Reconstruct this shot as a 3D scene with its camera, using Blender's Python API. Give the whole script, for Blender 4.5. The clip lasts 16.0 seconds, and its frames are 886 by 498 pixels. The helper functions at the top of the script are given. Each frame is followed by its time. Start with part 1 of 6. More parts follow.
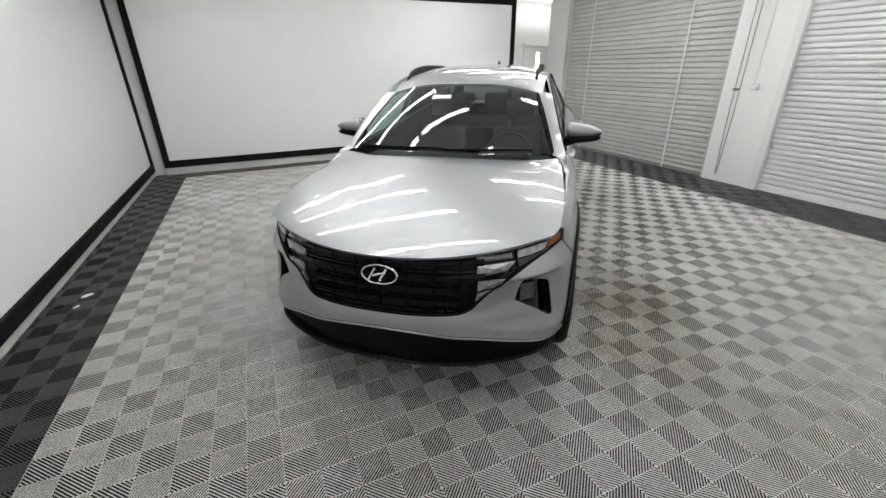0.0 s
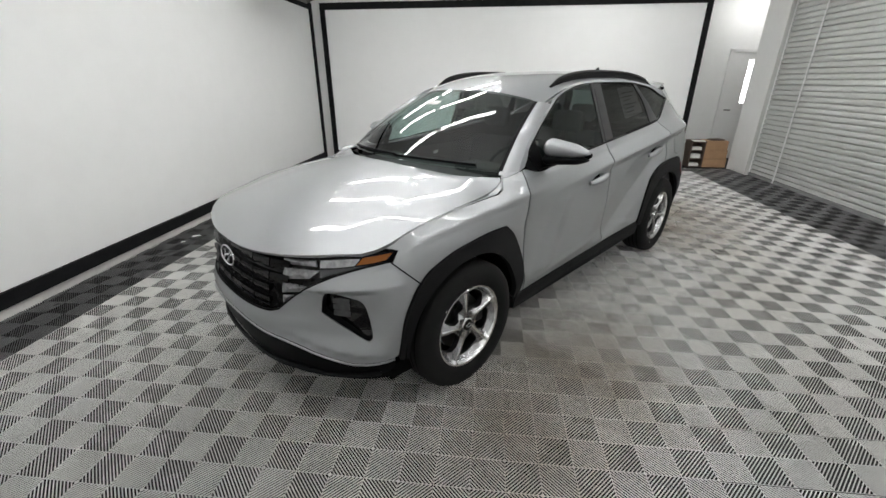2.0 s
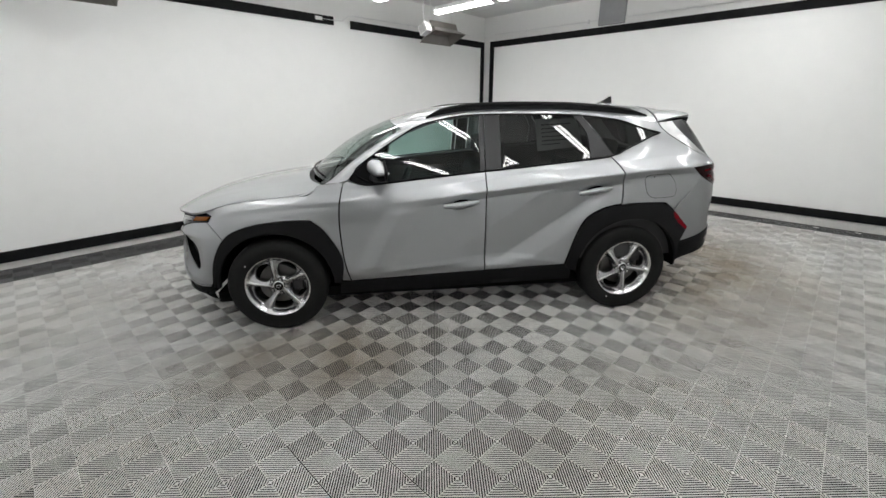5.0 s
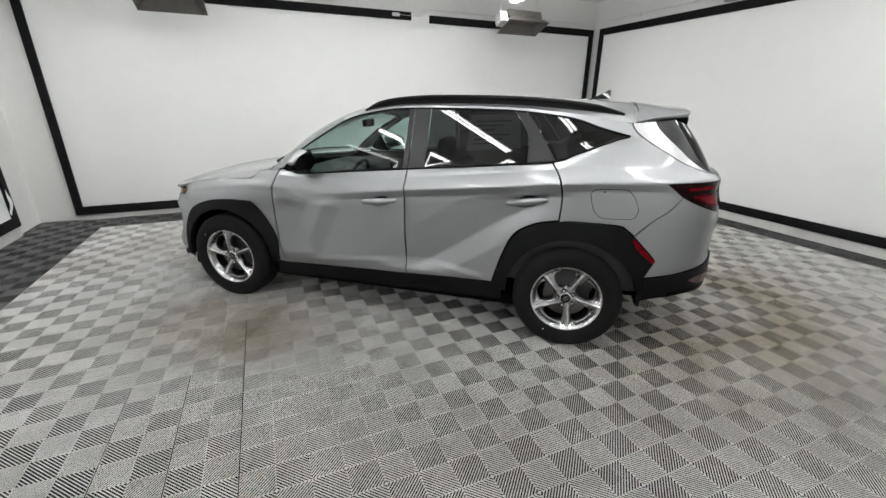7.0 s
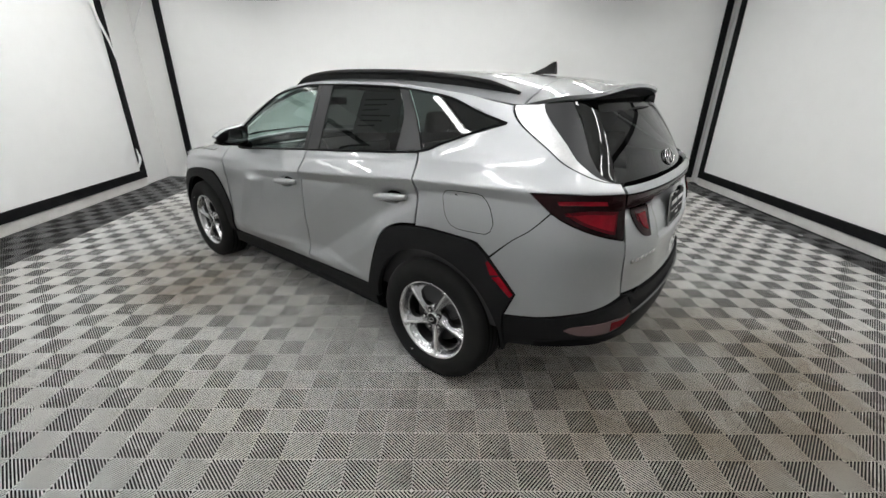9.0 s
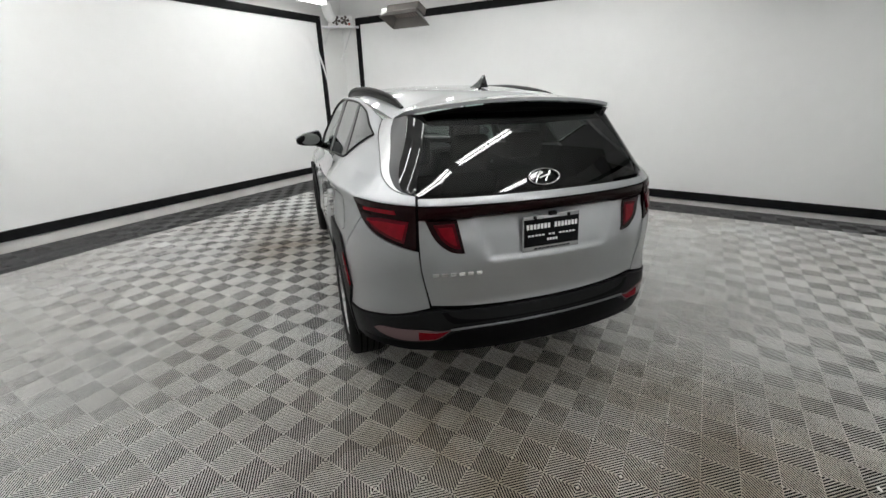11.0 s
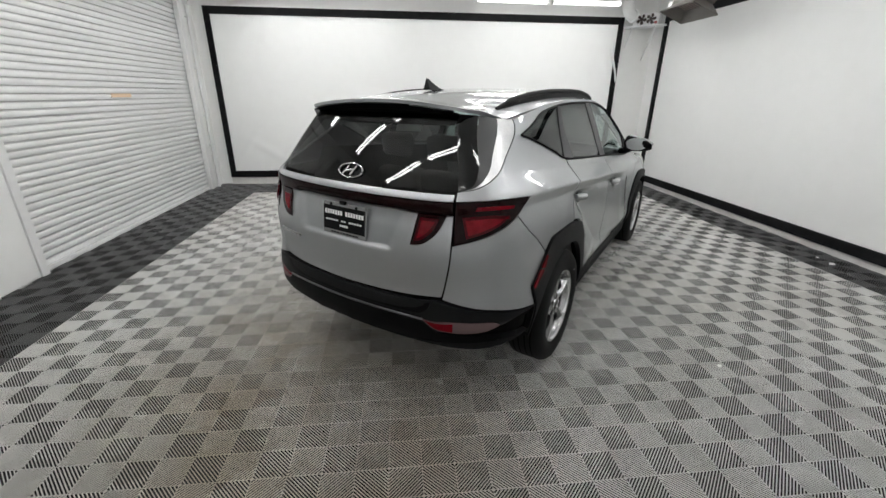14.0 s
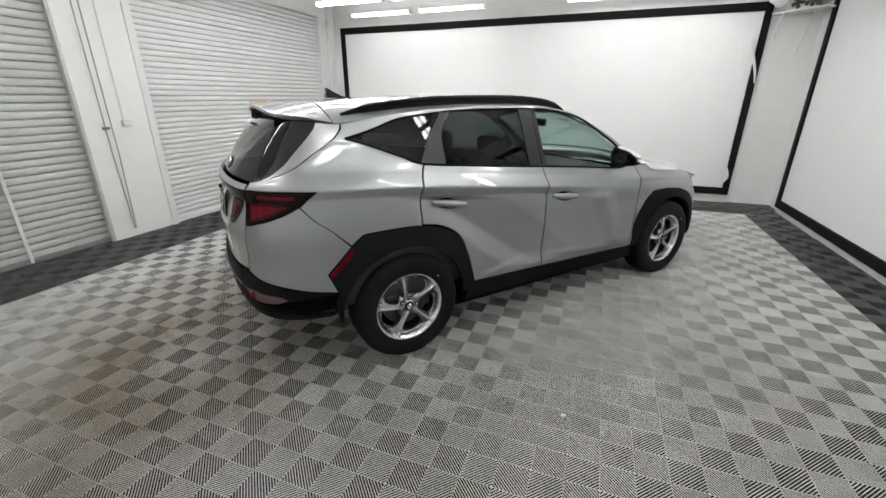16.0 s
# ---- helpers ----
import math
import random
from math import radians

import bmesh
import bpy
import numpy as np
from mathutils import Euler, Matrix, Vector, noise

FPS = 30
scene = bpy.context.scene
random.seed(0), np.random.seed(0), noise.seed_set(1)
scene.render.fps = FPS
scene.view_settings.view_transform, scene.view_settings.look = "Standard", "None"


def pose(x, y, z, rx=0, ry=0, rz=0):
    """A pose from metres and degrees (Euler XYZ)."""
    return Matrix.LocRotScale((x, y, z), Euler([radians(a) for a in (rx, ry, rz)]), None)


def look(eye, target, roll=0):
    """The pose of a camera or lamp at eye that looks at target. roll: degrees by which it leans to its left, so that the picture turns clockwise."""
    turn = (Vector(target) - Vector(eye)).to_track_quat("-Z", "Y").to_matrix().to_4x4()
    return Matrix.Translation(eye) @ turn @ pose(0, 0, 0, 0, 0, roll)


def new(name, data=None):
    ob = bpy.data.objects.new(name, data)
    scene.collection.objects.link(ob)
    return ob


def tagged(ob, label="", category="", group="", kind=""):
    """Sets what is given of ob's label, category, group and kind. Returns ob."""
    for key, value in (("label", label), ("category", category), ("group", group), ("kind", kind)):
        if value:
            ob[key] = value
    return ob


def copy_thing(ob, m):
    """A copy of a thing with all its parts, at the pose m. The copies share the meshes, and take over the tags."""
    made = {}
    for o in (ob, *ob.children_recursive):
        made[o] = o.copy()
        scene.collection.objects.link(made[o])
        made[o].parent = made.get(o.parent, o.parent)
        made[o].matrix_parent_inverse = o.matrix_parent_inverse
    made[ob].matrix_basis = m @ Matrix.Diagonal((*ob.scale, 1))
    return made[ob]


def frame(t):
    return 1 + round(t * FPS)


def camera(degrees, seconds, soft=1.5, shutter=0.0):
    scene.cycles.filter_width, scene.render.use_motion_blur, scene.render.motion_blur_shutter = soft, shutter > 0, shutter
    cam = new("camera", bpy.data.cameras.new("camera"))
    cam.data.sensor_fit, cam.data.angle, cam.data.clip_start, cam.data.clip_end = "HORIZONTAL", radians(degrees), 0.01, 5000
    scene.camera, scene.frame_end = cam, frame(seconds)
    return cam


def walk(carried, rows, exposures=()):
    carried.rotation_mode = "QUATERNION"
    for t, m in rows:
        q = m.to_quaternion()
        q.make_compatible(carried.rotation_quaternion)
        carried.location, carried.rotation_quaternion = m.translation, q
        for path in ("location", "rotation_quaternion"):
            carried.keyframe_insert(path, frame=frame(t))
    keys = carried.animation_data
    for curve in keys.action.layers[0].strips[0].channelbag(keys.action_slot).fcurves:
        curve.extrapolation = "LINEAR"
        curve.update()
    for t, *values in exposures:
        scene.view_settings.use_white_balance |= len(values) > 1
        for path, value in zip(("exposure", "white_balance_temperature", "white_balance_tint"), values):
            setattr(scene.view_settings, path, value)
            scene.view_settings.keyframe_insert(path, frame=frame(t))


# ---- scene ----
cam = camera(94.9, 16.0)
PATH = [
    (0, (-1.815, -3.4, 1.649), (-1.081, -1.728, 0.833), -0.8),
    (0.5, (-1.408, -3.45, 1.63), (-0.903, -1.699, 0.805), -0.6),
    (1, (-0.962, -3.506, 1.614), (-0.705, -1.699, 0.797), -0.5),
    (1.5, (-0.559, -3.525, 1.576), (-0.525, -1.686, 0.791), -0.3),
    (2, (-0.11, -3.522, 1.6), (-0.313, -1.687, 0.831), -0.1),
    (2.5, (0.418, -3.578, 1.632), (-0.014, -1.78, 0.869), 0.1),
    (3, (0.874, -3.526, 1.606), (0.234, -1.777, 0.876), -0.1),
    (3.5, (1.335, -3.402, 1.625), (0.491, -1.729, 0.925), -0.1),
    (4, (1.829, -3.252, 1.639), (0.817, -1.669, 0.953), -0.2),
    (4.5, (2.26, -3.024, 1.633), (1.082, -1.554, 0.96), -0.6),
    (5, (2.659, -2.777, 1.642), (1.348, -1.421, 0.976), -0.3),
    (7.5, (3.55, -0.787, 1.633), (1.769, -0.217, 0.923), 0.6),
    (8, (3.529, -0.328, 1.647), (1.714, 0.069, 0.908), 0.7),
    (8.5, (3.489, 0.111, 1.629), (1.654, 0.322, 0.861), 0.6),
    (9, (3.521, 0.559, 1.609), (1.674, 0.574, 0.842), 0.6),
    (11.5, (3.065, 2.743, 1.656), (1.655, 1.518, 0.94), -1.2),
    (12, (2.812, 3.133, 1.665), (1.618, 1.691, 0.962), -0.9),
    (12.5, (2.46, 3.396, 1.627), (1.518, 1.778, 0.925), -0.5),
    (13, (2.056, 3.628, 1.628), (1.39, 1.876, 0.93), -0.4),
    (13.5, (1.623, 3.818, 1.635), (1.201, 1.993, 0.933), -0.0),
    (14, (1.153, 3.858, 1.626), (0.957, 2.0, 0.914), 0.5),
    (14.5, (0.629, 3.94, 1.628), (0.661, 2.075, 0.907), 0.5),
    (15, (0.161, 3.927, 1.605), (0.388, 2.072, 0.891), 0.6),
    (15.5, (-0.336, 3.86, 1.63), (0.11, 2.043, 0.922), 0.3),
    (16, (-0.858, 3.78, 1.652), (-0.203, 2.024, 0.953), 0.1),
]
walk(cam, [(t, look(eye, target, roll)) for t, eye, target, roll in PATH], [(0, 0.0), (5.0, .02), (7.5, .08), (8.5, .12), (9.2, .12), (11.5, -.02), (12.5, -.07), (14.0, -.03), (16.0, 0.0)])

# ---- world, exposure ----
world = bpy.data.worlds.new("world")
scene.world = world
world.use_nodes = True
world.node_tree.nodes["Background"].inputs[0].default_value = (.9, .95, 1, 1)
world.node_tree.nodes["Background"].inputs[1].default_value = 0.02
TUBE = 22.5
scene.view_settings.exposure = 0.0

# ---- materials ----
def mat(name, base, rough=.5, metal=0.0, spec=.5, vary=0.0, scale=6.0, tint=None, bump=0.0, bump_scale=60.0, coat=0.0, rvary=0.0, rand=0.0, lane=False):
    """A surface with two scales of uneven colour, uneven gloss and fine relief."""
    m = bpy.data.materials.new(name)
    m.use_nodes = True
    nt = m.node_tree
    b = nt.nodes["Principled BSDF"]
    b.inputs["Base Color"].default_value = (*base, 1)
    b.inputs["Roughness"].default_value = rough
    b.inputs["Metallic"].default_value = metal
    b.inputs["Specular IOR Level"].default_value = spec
    b.inputs["Coat Weight"].default_value = coat
    b.inputs["Coat Roughness"].default_value = .03
    geo = nt.nodes.new("ShaderNodeNewGeometry")

    def noise_at(s, detail=4.0):
        n = nt.nodes.new("ShaderNodeTexNoise")
        n.inputs["Scale"].default_value = s
        n.inputs["Detail"].default_value = detail
        nt.links.new(geo.outputs["Position"], n.inputs["Vector"])
        return n.outputs["Fac"]

    def mixed(kind, fac, a, c):
        x = nt.nodes.new("ShaderNodeMix")
        x.data_type, x.blend_type = "RGBA", kind
        for sock, val in ((x.inputs["Factor"], fac), (x.inputs["A"], a), (x.inputs["B"], c)):
            if isinstance(val, bpy.types.NodeSocket):
                nt.links.new(val, sock)
            elif isinstance(val, tuple):
                sock.default_value = (*val, 1)
            else:
                sock.default_value = val
        return x.outputs["Result"]

    def ramp(value, lo, hi, a, c):
        r = nt.nodes.new("ShaderNodeMapRange")
        nt.links.new(value, r.inputs["Value"])
        for key, val in (("From Min", lo), ("From Max", hi), ("To Min", a), ("To Max", c)):
            r.inputs[key].default_value = val
        return r.outputs["Result"]
    if vary > 0:
        big, fine = noise_at(scale), noise_at(scale * 9, 6.0)
        dark = tint or tuple(q * .55 for q in base)
        col = mixed("MIX", ramp(big, .35, .75, 0.0, vary), base, dark)
        col = mixed("MIX", ramp(fine, .4, .8, 0.0, vary * .5), col, tuple(q * .6 for q in base))
        if rand > 0:
            info = nt.nodes.new("ShaderNodeObjectInfo")
            col = mixed("MIX", ramp(info.outputs["Random"], 0, 1, 0.0, rand), col, tuple(q * .62 for q in dark))
        if lane:
            # grime of the driving lane along the parked car: brown, uneven, fading to the sides
            for spot, turn, size, most, tone in (((1.72, 2.05), 24, (1.15, 1.80), .92, (.33, .28, .22)), ((.36, -1.62), -39, (.60, .95), .85, (.30, .255, .205))):
                rot = nt.nodes.new("ShaderNodeMapping")
                rot.vector_type = "TEXTURE"
                rot.inputs["Location"].default_value = (*spot, 0)
                rot.inputs["Rotation"].default_value = (0, 0, radians(turn))
                rot.inputs["Scale"].default_value = (*size, 1)
                ball = nt.nodes.new("ShaderNodeVectorMath")
                ball.operation = "LENGTH"
                nt.links.new(geo.outputs["Position"], rot.inputs["Vector"])
                nt.links.new(rot.outputs["Vector"], ball.inputs[0])
                near_ = ramp(ball.outputs["Value"], .40, 1.15, 1.0, 0.0)
                patchy = ramp(noise_at(1.7, 5.0), .28, .60, .40, most)
                both_ = nt.nodes.new("ShaderNodeMath")
                both_.operation = "MULTIPLY"
                nt.links.new(near_, both_.inputs[0])
                nt.links.new(patchy, both_.inputs[1])
                col = mixed("MIX", both_.outputs[0], col, tone)
        nt.links.new(col, b.inputs["Base Color"])
    if rvary > 0:
        nt.links.new(ramp(noise_at(scale * 3), .3, .75, max(.02, rough - rvary), min(1.0, rough + rvary)), b.inputs["Roughness"])
    if bump > 0:
        bp = nt.nodes.new("ShaderNodeBump")
        bp.inputs["Strength"].default_value = 1.0
        bp.inputs["Distance"].default_value = bump
        nt.links.new(noise_at(bump_scale, 3.0), bp.inputs["Height"])
        nt.links.new(bp.outputs["Normal"], b.inputs["Normal"])
    return m


def glow(name, colour, strength):
    m = bpy.data.materials.new(name)
    m.use_nodes = True
    b = m.node_tree.nodes["Principled BSDF"]
    b.inputs["Base Color"].default_value = (.9, .9, .9, 1)
    b.inputs["Emission Color"].default_value = (*colour, 1)
    b.inputs["Emission Strength"].default_value = strength
    return m


def pane_glass(name, tint, shine=.055):
    """Thin tinted glass: see-through, with a mirror gloss that grows at grazing angles."""
    m = bpy.data.materials.new(name)
    m.use_nodes = True
    nt = m.node_tree
    nt.nodes.remove(nt.nodes["Principled BSDF"])
    clear, gloss, mix, face, power, scaled = (nt.nodes.new(k) for k in ("ShaderNodeBsdfTransparent", "ShaderNodeBsdfGlossy", "ShaderNodeMixShader", "ShaderNodeLayerWeight", "ShaderNodeMath", "ShaderNodeMath"))
    clear.inputs["Color"].default_value = (*tint, 1)
    gloss.inputs["Roughness"].default_value = .0
    face.inputs["Blend"].default_value = .5
    power.operation, power.inputs[1].default_value = "POWER", 5.0
    scaled.operation, scaled.inputs[1].default_value, scaled.inputs[2].default_value = "MULTIPLY_ADD", .94, shine
    nt.links.new(face.outputs["Facing"], power.inputs[0])
    nt.links.new(power.outputs[0], scaled.inputs[0])
    nt.links.new(scaled.outputs[0], mix.inputs[0])
    nt.links.new(clear.outputs[0], mix.inputs[1])
    nt.links.new(gloss.outputs[0], mix.inputs[2])
    nt.links.new(mix.outputs[0], nt.nodes["Material Output"].inputs["Surface"])
    return m


M_wall = mat("white wall paint", (.84, .84, .83), .6, vary=.12, scale=1.3, tint=(.62, .61, .58), bump=.0006, bump_scale=180)
M_ceiling = mat("white ceiling paint", (.82, .82, .82), .7, vary=.1, scale=.9, bump=.0006)
M_panel = mat("white backdrop sheet", (.87, .875, .87), .65, spec=.2, vary=.10, scale=.7, tint=(.80, .81, .80), bump=.0010, bump_scale=7)
M_tape = mat("black frame board", (.006, .006, .007), .7, spec=.15, vary=.5, scale=9, tint=(.018, .018, .018), bump=.0004)
M_board = mat("white skirting", (.72, .71, .69), .5, vary=.4, scale=5, tint=(.42, .40, .37))
M_slab = mat("dark concrete", (.016, .016, .015), .85, vary=.5, scale=3, bump=.001)
M_tile = mat("grey ribbed plastic", (.64, .64, .625), .28, spec=.7, vary=.5, scale=.7, tint=(.47, .435, .385), rvary=.08, rand=.06, lane=True)
# near-black colour for the lower rib flanks: the grooves' shade, painted in
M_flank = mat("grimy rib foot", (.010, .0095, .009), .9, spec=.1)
M_tile_black = mat("black ribbed plastic", (.085, .085, .087), .34, vary=.5, scale=1.6, tint=(.05, .048, .047), rvary=.08, rand=.15)
M_roller = mat("grey-white roller slat paint", (.61, .62, .60), .42, vary=.4, scale=2.4, tint=(.44, .44, .41), rvary=.1, rand=.18)
M_roller_white = mat("white roller slat paint", (.82, .82, .82), .42, vary=.2, scale=2.4, tint=(.68, .68, .66), rvary=.1, rand=.12)
M_frame_grey = mat("grey steel guide", (.30, .30, .30), .45, metal=.3, vary=.4, scale=6)
M_housing = mat("white lamp housing", (.78, .78, .78), .45, vary=.1)
M_tube = glow("lamp tube", (.985, .99, .975), TUBE)
# weaker glow, set to keep the nearby wall from burning out
M_tube_weak = glow("older lamp tube", (.985, .99, .975), TUBE * .28)
M_heater = mat("grey heater steel", (.15, .138, .128), .4, metal=.5, vary=.4, scale=8, rvary=.1)
M_heater_dark = mat("heater element", (.10, .08, .075), .5, vary=.3)
M_carton = mat("brown carton", (.36, .22, .12), .75, vary=.4, scale=11, tint=(.26, .15, .08), bump=.0008, bump_scale=90)
M_carton_dark = mat("dark carton", (.09, .06, .045), .75, vary=.4, scale=11)
M_paper = mat("white paper", (.75, .75, .72), .7, vary=.2, scale=14)
M_chain = mat("steel chain", (.20, .19, .18), .4, metal=.8)
M_red = mat("red plastic", (.35, .03, .025), .4)
M_litter = mat("pale scrap", (.8, .8, .78), .7)

# ---- building helpers ----
def mesh_of(bm, name, smooth=None):
    me = bpy.data.meshes.new(name)
    bm.normal_update()
    bm.to_mesh(me)
    bm.free()
    true = me.attributes.get("true_normal")
    if true is not None:
        n = np.zeros(len(me.vertices) * 3, dtype=np.float32)
        true.data.foreach_get("vector", n)
        me.attributes.remove(me.attributes["true_normal"])
        for p in me.polygons:
            p.use_smooth = True
        me.normals_split_custom_set_from_vertices(n.reshape(-1, 3).tolist())
        return me
    if smooth is not None:
        for p in me.polygons:
            p.use_smooth = True
        me.set_sharp_from_angle(angle=radians(smooth))
    return me


def part(name, bm, material, parent=None, label="", smooth=None):
    """One mesh object from a bmesh, under a thing or a part."""
    me = mesh_of(bm, name, smooth) if isinstance(bm, bmesh.types.BMesh) else bm
    for m in (material if isinstance(material, (list, tuple)) else [material]):
        if m.name not in [q.name for q in me.materials if q]:
            me.materials.append(m)
    ob = new(name, me)
    if parent is not None:
        ob.parent = parent
    if label:
        ob["label"] = label
    return ob


def thing(name, label, category, at=(0, 0, 0), turn=0.0, group="", kind=""):
    ob = new(name)
    ob.empty_display_size = .1
    ob.matrix_basis = pose(*at, 0, 0, turn)
    return tagged(ob, label, category, group, kind)


def box(bm, lo, hi, bevel=0.0, m=None):
    """A box between two corners, with its edges rounded."""
    vs = bmesh.ops.create_cube(bm, size=1)["verts"]
    c, d = [(a + b) / 2 for a, b in zip(lo, hi)], [b - a for a, b in zip(lo, hi)]
    for v in vs:
        v.co = Vector([c[i] + v.co[i] * d[i] for i in range(3)])
    if bevel > 0:
        es = list({e for v in vs for e in v.link_edges})
        vs = bmesh.ops.bevel(bm, geom=es, offset=bevel, segments=2, profile=.5, affect="EDGES")["verts"]
    if m is not None:
        bmesh.ops.transform(bm, matrix=m, verts=list({v for v in vs}))
    return bm


def cube(lo, hi, bevel=0.0, m=None):
    return box(bmesh.new(), lo, hi, bevel, m)


def rod(bm, a, b, r, sides=8, r2=None):
    """A round bar from a to b."""
    a, b = Vector(a), Vector(b)
    d = b - a
    m = Matrix.Translation((a + b) / 2) @ d.to_track_quat("Z", "Y").to_matrix().to_4x4()
    bmesh.ops.create_cone(bm, cap_ends=True, segments=sides, radius1=r, radius2=r if r2 is None else r2, depth=d.length, matrix=m)
    return bm


def tube(bm, pts, r, sides=8, closed=False):
    """A round tube along a line of points."""
    pts = [Vector(p) for p in pts]
    n = len(pts)
    rings = []
    up = Vector((0, 0, 1))
    for i, p in enumerate(pts):
        a = pts[(i - 1) % n] if closed or i > 0 else p
        b = pts[(i + 1) % n] if closed or i < n - 1 else p
        t = (b - a).normalized()
        s = t.cross(up)
        if s.length < .05:
            s = t.cross(Vector((1, 0, 0)))
        s.normalize()
        q = s.cross(t)
        rr = r[i] if isinstance(r, (list, tuple)) else r
        rings.append([bm.verts.new(p + (s * math.cos(2 * math.pi * k / sides) + q * math.sin(2 * math.pi * k / sides)) * rr) for k in range(sides)])
    for i in range(n if closed else n - 1):
        for k in range(sides):
            bm.faces.new((rings[i][k], rings[i][(k + 1) % sides], rings[(i + 1) % n][(k + 1) % sides], rings[(i + 1) % n][k]))
    if not closed:
        bm.faces.new(rings[0][::-1])
        bm.faces.new(rings[-1])
    return bm


def lathe(bm, prof, sides=48, axis="x"):
    """A turned body about an axis: prof holds (radius, place along the axis)."""
    rings = []
    for r, h in prof:
        ring = []
        for k in range(sides):
            a = 2 * math.pi * k / sides
            ring.append(bm.verts.new((h, r * math.cos(a), r * math.sin(a)) if axis == "x" else (r * math.cos(a), r * math.sin(a), h)))
        rings.append(ring)
    for a, b in zip(rings, rings[1:]):
        for k in range(sides):
            bm.faces.new((a[k], a[(k + 1) % sides], b[(k + 1) % sides], b[k]))
    return bm

# ---- car body: surfaces, in the car's own frame (x to its left, y to its rear, z up) ----
def spline(pts, free=False):
    """A smooth curve through (t, value) pairs; without overshoot unless free."""
    t = [float(p[0]) for p in pts]
    v = [float(p[1]) for p in pts]
    n = len(t)
    d = [(v[i + 1] - v[i]) / (t[i + 1] - t[i]) for i in range(n - 1)]
    if free:
        h = [t[i + 1] - t[i] for i in range(n - 1)]
        m = [d[0]] + [(d[i - 1] * h[i] + d[i] * h[i - 1]) / (h[i] + h[i - 1]) for i in range(1, n - 1)] + [d[-1]]
    else:
        m = [d[0]] + [0.0 if d[i - 1] * d[i] <= 0 else 2 * d[i - 1] * d[i] / (d[i - 1] + d[i]) for i in range(1, n - 1)] + [d[-1]]

    def f(q):
        if q <= t[0]:
            return v[0] + m[0] * (q - t[0])
        if q >= t[-1]:
            return v[-1] + m[-1] * (q - t[-1])
        i = 0
        while q > t[i + 1]:
            i += 1
        h = t[i + 1] - t[i]
        a = (q - t[i]) / h
        b = a * a
        c = b * a
        return v[i] * (2 * c - 3 * b + 1) + m[i] * h * (c - 2 * b + a) + v[i + 1] * (3 * b - 2 * c) + m[i + 1] * h * (c - b)
    return f


# plan outline of one half, front centre to rear centre; along the flanks the running length s equals y
OUT = [(0, -2.285), (.15, -2.28), (.30, -2.262), (.45, -2.222), (.58, -2.165), (.70, -2.09), (.79, -2.0), (.845, -1.9), (.88, -1.77), (.90, -1.6), (.908, -1.4),
       (.902, -1.1), (.893, -.85), (.882, -.4), (.878, .0), (.88, .4), (.89, .8), (.902, 1.1), (.91, 1.4), (.906, 1.6), (.892, 1.8), (.86, 1.97), (.80, 2.09),
       (.71, 2.175), (.60, 2.225), (.45, 2.262), (.25, 2.287), (0, 2.298)]


def soften(f, a, b, sigma, n=400):
    """A curve with its bends rounded over about sigma metres, its slope kept at the ends."""
    h = (b - a) / n
    v = np.array([f(a + h * i) for i in range(-n // 4, n + n // 4 + 1)])
    w = int(min(n // 4, 4 * sigma / h))
    k = np.exp(-.5 * (np.arange(-w, w + 1) * h / sigma) ** 2)
    v = np.convolve(np.pad(v, w, mode="reflect", reflect_type="odd"), k / k.sum(), "valid").tolist()
    a0 = a - h * (n // 4)

    def g(q):
        u = min(len(v) - 3.001, max(1.0, (q - a0) / h))
        i = int(u)
        t = u - i
        p0, p1, p2, p3 = v[i - 1], v[i], v[i + 1], v[i + 2]
        return p1 + .5 * t * (p2 - p0 + t * (2 * p0 - 5 * p1 + 4 * p2 - p3 + t * (3 * (p1 - p2) + p3 - p0)))
    return g


_len = [0.0]
for _a, _b in zip(OUT, OUT[1:]):
    _len.append(_len[-1] + math.hypot(_b[0] - _a[0], _b[1] - _a[1]))
_zero = _len[14]
_sl = [q - _zero for q in _len]
out_x, out_y = spline(list(zip(_sl, [p[0] for p in OUT])), True), spline(list(zip(_sl, [p[1] for p in OUT])), True)
S0, S1 = _sl[0], _sl[-1]


def _plan(fn, even):
    """The plan outline mirrored past both ends, softened and tabulated."""
    def f(q):
        if q < S0:
            return fn(2 * S0 - q) * (1 if even else -1)
        if q > S1:
            return fn(2 * S1 - q) * (1 if even else -1)
        return fn(q)
    return soften(f, S0, S1, .045, 600)


out_x, out_y = _plan(out_x, False), _plan(out_y, True)


def s_of(value, fn, lo, hi):
    up = fn(hi) > fn(lo)
    for _ in range(40):
        mid = (lo + hi) / 2
        if (fn(mid) < value) == up:
            lo = mid
        else:
            hi = mid
    return (lo + hi) / 2


def FX(x):
    return s_of(x, out_x, S0, -1.5)


def RX(x):
    return s_of(x, out_x, 1.5, S1)


def SY(y):
    return s_of(y, out_y, S0, S1)


